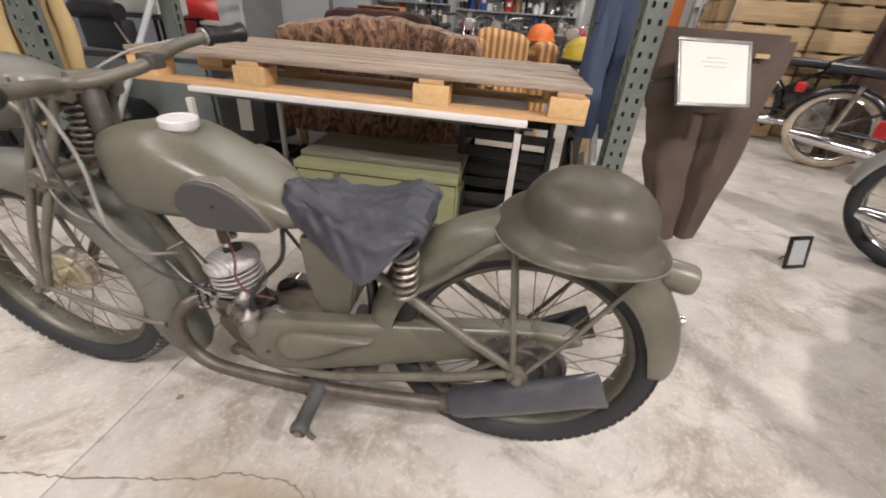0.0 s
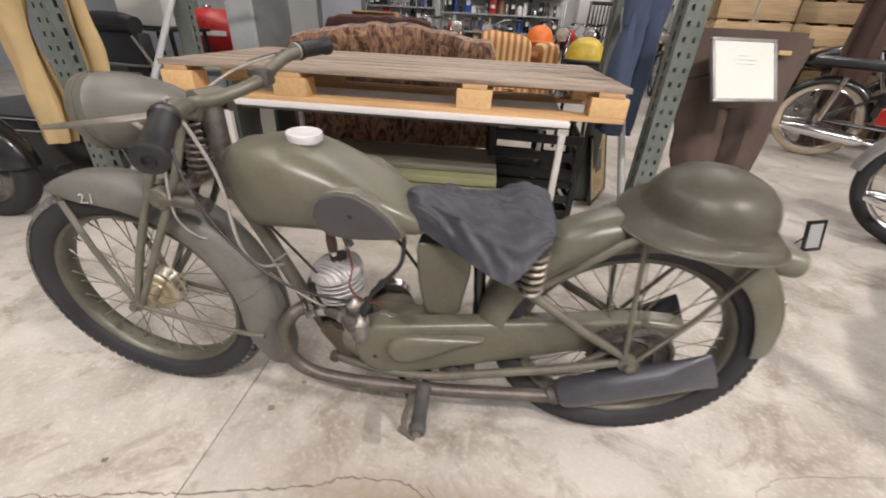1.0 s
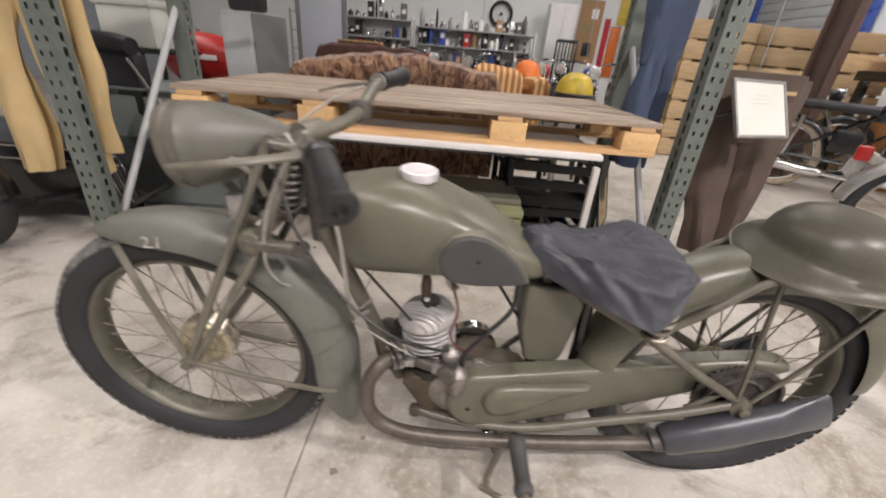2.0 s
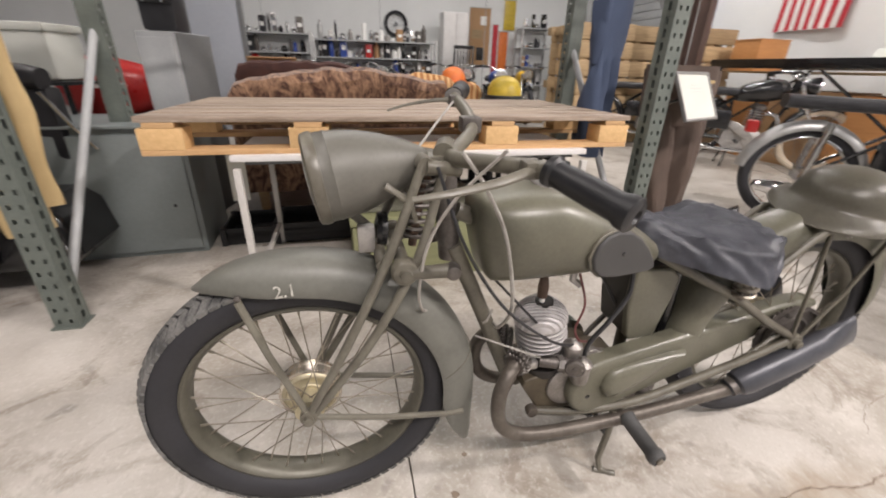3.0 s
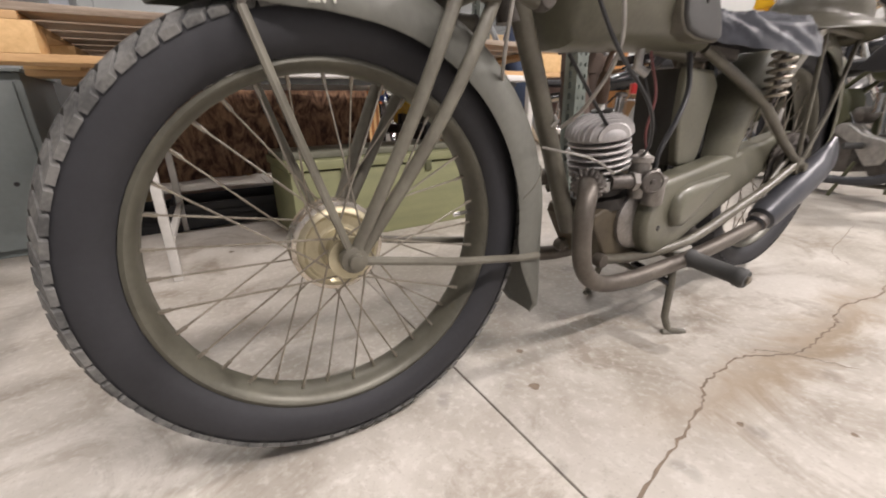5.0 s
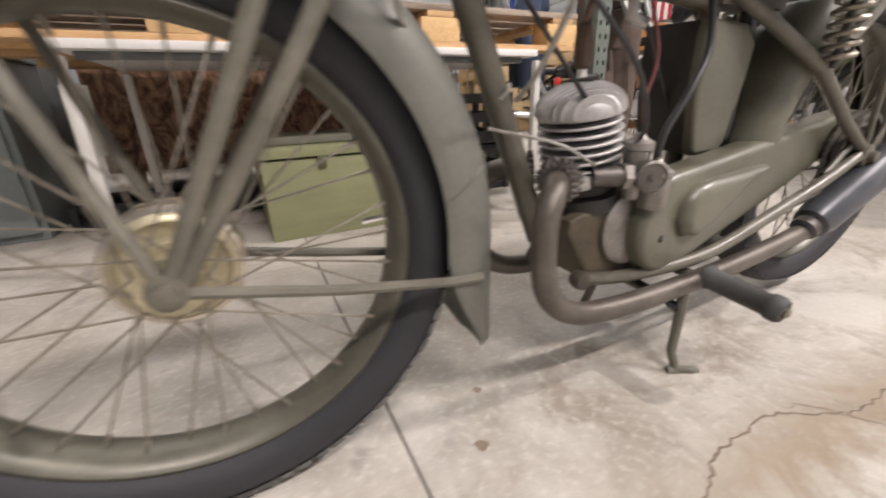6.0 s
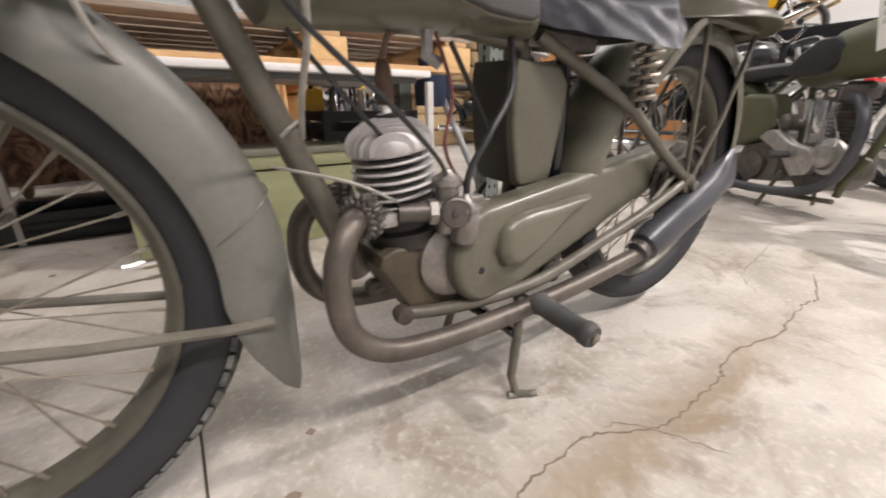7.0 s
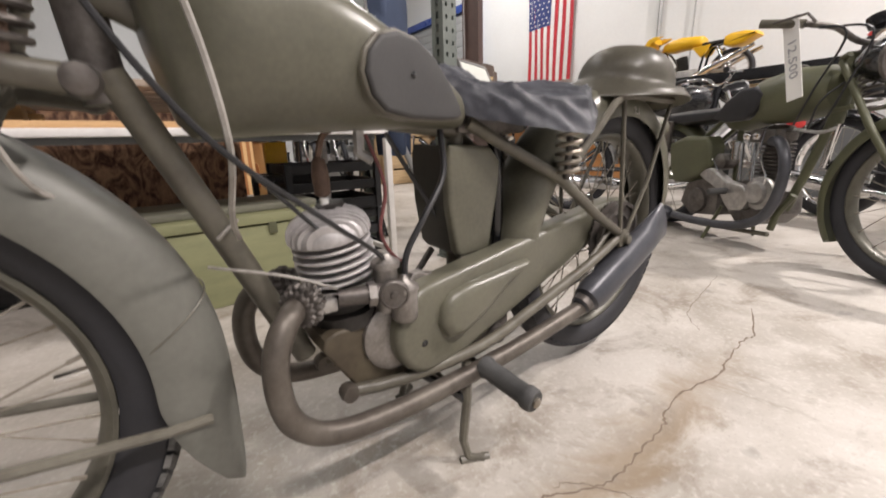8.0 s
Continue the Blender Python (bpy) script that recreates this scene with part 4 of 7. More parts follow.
# chain case
cc = []
for a in np.linspace(radians(262), radians(92), 16):
    cc.append((0.619 + 0.075 * math.cos(a), 0.263 + 0.0785 * math.sin(a)))
cc += [(0.72, 0.352), (0.85, 0.366), (1.0, 0.382), (1.12, 0.396), (1.2, 0.402), (1.255, 0.398), (1.285, 0.388), (1.29, 0.376), (1.27, 0.364), (1.2, 0.34), (1.1, 0.308), (1.0, 0.278), (0.9, 0.25), (0.8, 0.222), (0.7, 0.195)]
CASE_IN = Matrix(((1, 0, 0, 0), (0.085, 1, 0, -0.085 * 0.6), (0, 0, 1, 0.008), (0, 0, 0, 1)))
part("chain_case", domed(bmesh.new(), cc, [(0.622, 0.266), (0.75, 0.3), (0.95, 0.33), (1.15, 0.365), (1.25, 0.382)], -0.085, -0.045, 0.014, 0.015), OLIVE, bike, "olive pressed chain case with a raised bulge").data.transform(CASE_IN)
bl = [(0.622, 0.27), (0.628, 0.3), (0.648, 0.318), (0.69, 0.325), (0.75, 0.327), (0.81, 0.332), (0.85, 0.33), (0.83, 0.318), (0.79, 0.297), (0.75, 0.272), (0.71, 0.25), (0.67, 0.236), (0.638, 0.242)]
part("chain_case_bulge", domed(bmesh.new(), bl, [(0.665, 0.28), (0.72, 0.296), (0.79, 0.318)], -0.103, -0.08, 0.02, 0.018), OLIVE, bike).data.transform(CASE_IN)
turned("case_screw", [(0.006, 0), (0.006, 0.002), (0.002, 0.003)], BLACKPAINT, bike, axis_to((0.594, -0.0845, 0.254), (0, -1, 0)), 8)
turned("brake_drum", [(0.05, 0), (0.062, 0.004), (0.062, 0.016), (0.056, 0.018), (0.05, 0.012), (0.02, 0.014), (0.01, 0.02)], DARKALLOY, bike, axis_to((RX, -0.05, RZ), (0, -1, 0)), 28)
sprocket = []
for q in range(72):
    rr = 0.058 if q % 3 else 0.066
    sprocket.append((RX + rr * math.cos(2 * math.pi * q / 72), RZ + rr * math.sin(2 * math.pi * q / 72)))
part("rear_sprocket", plate(bmesh.new(), sprocket, -0.046, -0.05), DARKALLOY, bike, smooth=False)
bar("brake_arm", [(RX + 0.005, -0.072, RZ), (RX + 0.02, -0.075, RZ - 0.05), (RX + 0.022, -0.07, RZ - 0.075)], 0.006, OLIVE_WORN, bike, 8)
bar("torque_stay", [(RX - 0.03, -0.07, RZ + 0.03), (RX - 0.1, -0.07, RZ - 0.03)], 0.006, OLIVE_WORN, bike, 8)

# engine
ENG = axis_to((0.51, 0.0, 0.31), (-0.17, 0, 1))
for k in range(6):
    h = 0.05 + k * 0.0118
    r = 0.0515 + 0.0075 * math.sin(math.pi * (0.15 + 0.6 * k / 5))
    turned("cylinder_fin", [(0.034, h), (r - 0.001, h), (r, h + 0.001), (r, h + 0.0026), (r - 0.001, h + 0.0036), (0.034, h + 0.0044)], HEADMAT if k > 0 else ALLOY, bike, ENG, 40)
turned("cylinder_barrel", [(0.042, 0.0), (0.042, 0.02), (0.038, 0.024), (0.038, 0.118), (0.03, 0.122)], BLACKALLOY, bike, ENG, 24)
# head: many shallow fins over a low dome
turned("cylinder_head", [(0.054, 0.119), (0.0585, 0.121), (0.0595, 0.125), (0.058, 0.134), (0.052, 0.145), (0.04, 0.153), (0.022, 0.157), (0.001, 0.158)], HEADMAT, bike, ENG, 40)
for k in range(13):
    y = -0.053 + k * 0.00883
    half = math.sqrt(max(0.0, 0.0605 ** 2 - y * y))
    arc = [(half * math.cos(a), 0.124 + 0.039 * (0.35 + 0.65 * half / 0.06) * math.sin(a) ** 0.8) for a in np.linspace(0, math.pi, 18)]
    bm = plate(bmesh.new(), arc, y - 0.0016, y + 0.0016)
    bmesh.ops.transform(bm, matrix=ENG @ pose(0, 0, 0, 0, 0, 68), verts=bm.verts)
    part("head_fin", bm, HEADMAT, bike)
turned("plug_well", [(0.02, 0.155), (0.02, 0.1655), (0.016, 0.167), (0.001, 0.167)], BLACKALLOY, bike, ENG @ pose(-0.004, 0.012, 0), 20)
turned("spark_plug", [(0.01, 0.0), (0.01, 0.012), (0.006, 0.014), (0.006, 0.03), (0.003, 0.034)], PAPER, bike, axis_to((0.488, 0.0, 0.46), (-0.1, 0, 1)), 10)
turned("plug_cap", [(0.006, 0.0), (0.011, 0.004), (0.012, 0.03), (0.009, 0.05), (0.004, 0.055)], RUST, bike, axis_to((0.485, 0.0, 0.485), (-0.05, 0, 1)), 10)
bar("plug_lead", [(0.482, 0.0, 0.54), (0.492, -0.004, 0.57), (0.53, 0.0, 0.585)], 0.0045, RUST, bike, 8, 5)
# crankcase
ck = [(0.446, 0.275), (0.5, 0.186), (0.56, 0.178), (0.7, 0.18), (0.745, 0.2), (0.75, 0.25), (0.72, 0.285), (0.64, 0.305), (0.56, 0.302), (0.47, 0.3), (0.45, 0.292)]
part("crankcase", plate(bmesh.new(), ck, -0.05, 0.07, 0.006, 0.005), CASE, bike, "dusty olive-brown engine crankcase")
turned("magneto_ring", [(0.056, 0.0), (0.06, 0.004), (0.06, 0.012), (0.054, 0.016), (0.03, 0.018)], CARBALLOY, bike, axis_to((0.565, -0.046, 0.27), (0, -1, 0)), 26)
lugs = []
for q in range(96):
    a = 2 * math.pi * q / 96
    r = 0.084 + (0.006 if (q % 12) < 4 else 0.0)
    lugs.append((0.617 + r * math.cos(a), 0.27 + r * math.sin(a)))
part("case_flange", plate(bmesh.new(), lugs, -0.05, -0.036, 0.003, 0.002), CARBALLOY, bike, "scalloped alloy flange behind the chain case")
turned("flywheel_cover", [(0.05, 0.0), (0.062, 0.004), (0.06, 0.03), (0.048, 0.042), (0.01, 0.046)], CHROME, bike, axis_to((0.6, 0.06, 0.3), (0, 1, 0)), 24)
for s in (-1, 1):
    fl = axis_to((0.437, s * 0.036, 0.352), (-0.75, s * 0.5, -0.1))
    for h, r, wd in ((-0.008, 0.027, 0.009), (0.004, 0.0315, 0.012), (0.019, 0.028, 0.008)):
        bm = bmesh.new()
        rows = []
        for hh, kk in ((h, 0.84), (h + 0.0015, 1.0), (h + wd - 0.0015, 1.0), (h + wd, 0.84)):
            rows.append(ring(bm, [fl @ Vector((r * kk * (1 if q % 4 < 2 else 0.84) * math.cos(2 * math.pi * q / 72), r * kk * (1 if q % 4 < 2 else 0.84) * math.sin(2 * math.pi * q / 72), hh)) for q in range(72)]))
        skin(bm, rows)
        part("finned_exhaust_nut", bm, DARKALLOY, bike, smooth=False)
    bar("exhaust_pipe", [(0.417, s * 0.05, 0.353), (0.394, s * 0.072, 0.342), (0.376, s * 0.084, 0.308), (0.374, s * 0.09, 0.255), (0.389, s * 0.09, 0.21), (0.426, s * 0.09, 0.178), (0.484, s * 0.09, 0.164), (0.6, s * 0.09, 0.16), (0.8, s * 0.086, 0.167), (1.0, s * 0.084, 0.189), (1.06, s * 0.084, 0.198)], 0.0165, PIPE, bike, 12, 5)
    # flat-sided fishtail silencer
    a, b = Vector((1.015, s * 0.084, 0.195)), Vector((1.325, s * 0.098, 0.352))
    d = (b - a).normalized()
    up = Vector((-d.z, 0, d.x))
    secs = []
    for t, w, h in ((0, 0.017, 0.017), (0.01, 0.021, 0.021), (0.06, 0.021, 0.021), (0.075, 0.03, 0.032), (0.14, 0.034, 0.038), (0.5, 0.034, 0.039), (0.74, 0.031, 0.038), (0.86, 0.022, 0.044), (1.0, 0.011, 0.052), (1.01, 0.008, 0.049)):
        p = a + (b - a) * t
        secs.append([p + up * (h * math.sin(q)) + Vector((0, w * math.cos(q), 0)) for q in np.linspace(0, 2 * math.pi, 20, endpoint=False)])
    loft("silencer", secs, SILENCER, bike, "blue-grey painted fishtail silencer")
    part("pipe_clamp", lathe(bmesh.new(), [(0.018, -0.008), (0.0235, -0.008), (0.0235, 0.008), (0.018, 0.008)], 16, axis_to(a + d * 0.012, d)), DARKALLOY, bike)
    # foot pegs
    turned("foot_peg", [(0.01, 0.0), (0.0205, 0.003), (0.0205, 0.012), (0.018, 0.016), (0.0175, 0.095), (0.0205, 0.1), (0.0205, 0.112), (0.017, 0.118), (0.008, 0.118)], PEG, bike, axis_to((0.715, s * 0.092, 0.17), (0.03, s, -0.07)), 18, "worn grey rubber foot peg")
    turned("peg_bolt", [(0.008, 0.116), (0.009, 0.122), (0.004, 0.125)], SPOKE, bike, axis_to((0.715, s * 0.092, 0.17), (0.03, s, -0.07)), 8)
    # centre stand leg with its foot
    bar("stand_leg", [(0.69, s * 0.075, 0.18), (0.682, s * 0.088, 0.12), (0.664, s * 0.1, 0.04), (0.666, s * 0.112, 0.012), (0.69, s * 0.128, 0.006)], [0.009, 0.0085, 0.008, 0.008, 0.007], OLIVE_WORN, bike, 8)
    part("stand_foot", tube(bmesh.new(), [(0.652, s * 0.108, 0.008), (0.7, s * 0.13, 0.0065)], 0.0075, 8, squash=0.8), OLIVE_WORN, bike)
bar("seat_tube", [(0.815, 0, 0.585), (0.828, 0, 0.4), (0.83, 0, 0.22)], 0.014, BLACKPAINT, bike, 10)
bar("peg_spindle", [(0.715, -0.1, 0.162), (0.715, 0.1, 0.162)], 0.009, DARKALLOY, bike, 8)
bar("stand_bridge", [(0.68, -0.09, 0.115), (0.68, 0.09, 0.115)], 0.007, OLIVE_WORN, bike, 8)
bar("stand_bridge", [(0.63, -0.02, 0.15), (0.66, -0.06, 0.13), (0.68, -0.088, 0.11)], 0.008, BLACKPAINT, bike, 8)
block("gearbox_lug", (0.79, 0.0, 0.19), (0.09, 0.08, 0.06), DARKALLOY, bike, 0.012)
turned("brake_pedal_boss", [(0.008, 0), (0.018, 0.002), (0.018, 0.02), (0.008, 0.022)], DARKALLOY, bike, axis_to((0.78, -0.05, 0.2), (0, -1, 0)), 12)
bar("brake_rod", [(0.76, -0.066, 0.19), (0.95, -0.07, 0.24), (RX + 0.02, -0.066, RZ - 0.05)], 0.0035, DARKALLOY, bike, 6)
bar("kick_start_lever", [(0.66, 0.085, 0.25), (0.7, 0.09, 0.3), (0.74, 0.095, 0.34)], 0.007, DARKALLOY, bike, 8)

# carburettor
turned("carburettor_bowl", [(0.006, -0.034), (0.018, -0.032), (0.02, -0.026), (0.02, 0.012), (0.022, 0.014), (0.022, 0.02), (0.014, 0.024), (0.008, 0.03), (0.004, 0.036)], CARBALLOY, bike, pose(0.563, -0.08, 0.338), 18)
turned("carburettor_body", [(0.014, -0.02), (0.017, -0.02), (0.017, 0.045), (0.021, 0.047), (0.021, 0.056), (0.01, 0.062), (0.006, 0.068)], CARBALLOY, bike, pose(0.546, -0.058, 0.338), 16)
bar("inlet_stub", [(0.475, -0.05, 0.352), (0.505, -0.062, 0.352), (0.54, -0.072, 0.352)], 0.0135, DARKALLOY, bike, 14)
turned("inlet_nut", [(0.012, 0), (0.018, 0.001), (0.018, 0.012), (0.012, 0.013)], CARBALLOY, bike, axis_to((0.512, -0.064, 0.352), (1, -0.3, 0)), 6)
turned("air_filter", [(0.01, 0), (0.019, 0.002), (0.0215, 0.008), (0.0215, 0.016), (0.0185, 0.018), (0.0175, 0.0165), (0.006, 0.0165), (0.005, 0.019), (0.001, 0.02)], DARKALLOY, bike, axis_to((0.546, -0.078, 0.353), (-0.45, -1, 0)), 22)
turned("cylinder_base", [(0.05, -0.014), (0.056, -0.012), (0.056, 0.01), (0.046, 0.014), (0.046, 0.04)], BLACKALLOY, bike, ENG, 24)
block("cylinder_stud", (0.459, -0.045, 0.345), (0.025, 0.025, 0.02), ALLOY, bike, 0.005)

# tail
turned("tail_lamp", [(0.008, -0.012), (0.024, -0.012), (0.028, -0.006), (0.029, 0.0), (0.029, 0.042), (0.026, 0.05), (0.012, 0.054), (0.001, 0.055)], OLIVE, bike, axis_to((1.39, 0.0, 0.58), (0.95, -0.1, -0.12)), 22, "olive drum shaped tail lamp")
bar("tail_lamp_bracket", [(1.345, 0.0, 0.632), (1.375, 0.0, 0.61), (1.385, 0.0, 0.57)], 0.01, BLACKPAINT, bike, 8)
turned("reflector_stud", [(0.01, 0), (0.012, 0.004), (0.008, 0.012), (0.001, 0.014)], CHROME, bike, axis_to((1.45, 0.0, 0.474), (1, 0, 0.45)), 14)

# cables
bar("brake_cable", [(0.31, -0.14, 0.84), (0.25, -0.105, 0.76), (0.212, -0.09, 0.68), (0.198, -0.085, 0.59), (0.21, -0.06, 0.53), (0.235, -0.03, 0.51)], 0.0028, CABLE, bike, 6, 8)
bar("clutch_cable", [(0.262, -0.09, 0.825), (0.3, -0.1, 0.77), (0.336, -0.112, 0.69), (0.354, -0.128, 0.57), (0.354, -0.085, 0.49), (0.368, -0.022, 0.45)], 0.0034, CABLE, bike, 6, 8)
bar("throttle_cable", [(0.228, -0.07, 0.8), (0.268, -0.112, 0.68), (0.338, -0.128, 0.568), (0.43, -0.132, 0.487), (0.51, -0.092, 0.425), (0.552, -0.052, 0.39)], 0.003, BLACKCABLE, bike, 6, 8)
bar("speedo_cable", [(0.2, 0.03, 0.79), (0.235, 0.07, 0.815), (0.275, 0.12, 0.845), (0.318, 0.2, 0.862)], 0.0026, CABLE, bike, 6, 8)
bar("loom_wire", [(0.53, -0.05, 0.57), (0.55, -0.06, 0.5), (0.54, -0.06, 0.44), (0.56, -0.055, 0.4), (0.6, -0.03, 0.37)], 0.0026, REDWIRE, bike, 6, 6)
bar("fuel_pipe", [(0.66, -0.04, 0.575), (0.655, -0.055, 0.51), (0.61, -0.07, 0.455), (0.575, -0.07, 0.4), (0.57, -0.072, 0.35)], 0.005, BLACKCABLE, bike, 8, 6)
bar("loom_wire", [(0.36, -0.03, 0.56), (0.45, -0.04, 0.46), (0.48, -0.05, 0.43)], 0.003, BLACKCABLE, bike, 6, 6)
bar("loom_wire", [(0.6, 0.02, 0.57), (0.66, 0.02, 0.48), (0.7, 0.02, 0.42)], 0.004, BLACKCABLE, bike, 6, 6)
bar("clutch_arm_cable", [(0.33, -0.02, 0.42), (0.41, -0.055, 0.4), (0.47, -0.06, 0.37)], 0.0022, CABLE, bike, 6, 6)
bar("cable_tie", [(0.345, -0.022, 0.452), (0.352, -0.026, 0.46), (0.372, 0.0, 0.468)], 0.0025, CABLE, bike, 6)

# steel helmet on the carrier
hm = pose(1.228, -0.018, 0.657, 7, 3, 12)
helmet = thing("steel_helmet", hm, "olive brimmed steel helmet lying on the motorcycle carrier", "helmet")
bm = bmesh.new()
prof = [(0.152, -0.016), (0.15, -0.012), (0.135, 0.001), (0.118, 0.011), (0.113, 0.018), (0.1115, 0.03), (0.107, 0.045), (0.097, 0.062), (0.08, 0.077), (0.056, 0.088), (0.028, 0.094), (0.001, 0.0955)]
rings = []
for r, h in prof:
    rings.append(ring(bm, [(1.04 * r * math.cos(a), 0.93 * r * math.sin(a), h - (0.01 * math.cos(2 * a) if r > 0.13 else 0)) for a in np.linspace(0, 2 * math.pi, 48, endpoint=False)]))
skin(bm, rings, caps=False)
bmesh.ops.solidify(bm, geom=bm.faces[:], thickness=0.0025)
part("helmet_shell", bm, HELMETPAINT, helmet)
bm = bmesh.new()
tube(bm, [(1.04 * 0.152 * math.cos(a), 0.93 * 0.152 * math.sin(a), -0.016 - 0.01 * math.cos(2 * a)) for a in np.linspace(0, 2 * math.pi, 49)], 0.002, 6)
part("brim_edge", bm, OLIVE_WORN, helmet)

# lapped joint on the front mudguard
lap = []
for q in np.linspace(-0.97, 0.97, 19):
    q = float(q)
    aa = radians(9 + 6 * (1 - q * q))
    rr = 0.3515 - 0.0765 * (1 - math.cos(q * math.pi / 2)) ** 1.15
    lap.append((FX + rr * math.cos(aa), 0.0618 * math.copysign(abs(math.sin(q * math.pi / 2)) ** 0.8, q), FZ + rr * math.sin(aa)))
bar("mudguard_lap", lap, 0.0011, OLIVE_WORN, bike, 5).matrix_local = STEER
# ---------------------------------------------------------------- floor, walls, ceiling
X0, X1, Y0, Y1 = -9.0, 12.0, -7.0, 13.0
JX = 0.194


def slab(x0, x1):
    bm = bmesh.new()
    box(bm, ((x0 + x1) / 2, (Y0 + Y1) / 2, -0.06), (x1 - x0, Y1 - Y0, 0.12), 0.003)
    return bm


floor_base = part("floor", box(bmesh.new(), ((X0 + X1) / 2, (Y0 + Y1) / 2, -0.16), (X1 - X0, Y1 - Y0, 0.06)), CRACKMAT)
tagged(floor_base, "worn sealed concrete slab floor with saw cuts", "floor", kind="structure")
edges = [X0, JX - 4.6, JX, JX + 4.6, X1]
for a, b in zip(edges, edges[1:]):
    part("slab", slab(a + 0.0016, b - 0.0016), CONCRETE, floor_base)


def crack(points, w, seed):
    rnd = random.Random(seed)
    P = spline([(x, y, 0) for x, y in points], 7)
    bm = bmesh.new()
    rows = []
    for i, p in enumerate(P):
        d = (P[min(i + 1, len(P) - 1)] - P[max(i - 1, 0)]).normalized()
        n = Vector((-d.y, d.x, 0))
        q = p + n * rnd.uniform(-0.004, 0.004)
        h = w * rnd.uniform(0.45, 1.3) * min(1, 0.25 + min(i, len(P) - 1 - i) / 3)
        rows.append((bm.verts.new((q + n * h) + Vector((0, 0, 0.0006))), bm.verts.new((q - n * h) + Vector((0, 0, 0.0006)))))
    for a, b in zip(rows, rows[1:]):
        bm.faces.new((a[0], a[1], b[1], b[0]))
    part("floor_crack", bm, CRACKMAT, floor_base, "wandering dirt filled floor crack", smooth=False)


crack([(-0.02, -0.37), (0.057, -0.352), (0.115, -0.339), (0.195, -0.33), (0.306, -0.308), (0.414, -0.283), (0.489, -0.266), (0.545, -0.24), (0.61, -0.232), (0.698, -0.229), (0.765, -0.263), (0.83, -0.284), (0.92, -0.28), (1.02, -0.275), (1.075, -0.257), (1.185, -0.256), (1.3, -0.276), (1.42, -0.262), (1.545, -0.255), (1.6, -0.262), (1.8, -0.2)], 0.0022, 3)
crack([(-0.3, -0.47), (-0.16, -0.39), (-0.08, -0.375), (0.0, -0.362)], 0.0016, 5)
crack([(0.733, -0.229), (0.77, -0.245), (0.8, -0.29), (0.84, -0.37)], 0.0012, 8)
crack([(1.5, -0.16), (1.62, -0.08), (1.85, -0.04), (2.1, 0.0)], 0.001, 9)
for n, (x, y, s) in enumerate(((0.288, -0.08, 0.010), (-0.028, -0.282, 0.008), (0.5, -0.32, 0.006), (0.34, 0.02, 0.008), (-0.144, 1.1, 0.012), (0.62, -0.42, 0.005))):
    bm = bmesh.new()
    rr = random.Random(n)
    v = [bm.verts.new((x + s * rr.uniform(0.6, 1.2) * math.cos(a), y + s * rr.uniform(0.6, 1.2) * math.sin(a), 0.0006)) for a in np.linspace(0, 2 * math.pi, 12, endpoint=False)]
    bm.faces.new(v)
    part("floor_stain", bm, CRACKMAT, floor_base, smooth=False)


def wall(name, a, b, h, material, label, thick=0.15):
    a, b = Vector((*a, 0)), Vector((*b, 0))
    d = (b - a)
    m = Matrix.Translation((a + b) / 2) @ pose(0, 0, 0, 0, 0, math.degrees(math.atan2(d.y, d.x)))
    ob = part(name, box(bmesh.new(), (0, 0, h / 2), (d.length, thick, h)), material, m=m)
    return tagged(ob, label, "wall", kind="structure")


# the white wall runs behind the racks with the flag
EX = 6.3
wall_e = wall("wall_east", (EX + 0.08, Y0), (EX + 0.08, Y1), CEIL, WALLPAINT, "white painted panelled warehouse wall")
wall("wall_north", (X0, 10.4), (X1, 10.4), CEIL, WALLPAINT, "white painted warehouse wall behind the shelves")
# west and unseen south wall are added in dark grey to lower the fill
wall("wall_west", (-7.0, Y0), (-7.0, Y1), CEIL, GREYWALL, "assumed warehouse wall, kept grey to cut bounce light")
wall("wall_south", (X0, -6.0), (X1, -6.0), CEIL, GREYWALL, "assumed warehouse wall, kept grey to cut bounce light")
for y in (-4.2, -1.8, 0.6, 3.0, 5.4, 7.8):
    part("panel_seam", box(bmesh.new(), (0, 0, CEIL / 2), (0.012, 0.012, CEIL)), LOCKER, wall_e, m=wall_e.matrix_world.inverted() @ Matrix.Translation((EX, y, 0)))
for y, r in ((2.38, 0.022), (1.94, 0.009)):
    cd = thing("wall_conduit", pose(EX - 0.03, y, 0), "thin grey conduit running up the white wall", "pipe", "wall conduits")
    bar("conduit_tube", [(0, 0, 0.02), (0, 0, CEIL - 0.02)], r, STEEL, cd, 10)
    for z in (1.2, 2.9, 4.6):
        block("pipe_clip", (0.012, 0, z), (0.03, 0.07, 0.03), STEEL, cd, 0.003)
# ceiling is out of view; its dark tone is chosen to deepen shadows
ceiling = part("ceiling", box(bmesh.new(), ((X0 + X1) / 2, (Y0 + Y1) / 2, CEIL + 0.1), (X1 - X0, Y1 - Y0, 0.2)), CEILPAINT)
tagged(ceiling, "unseen ceiling deck, kept dark to cut bounce light", "ceiling", kind="structure")
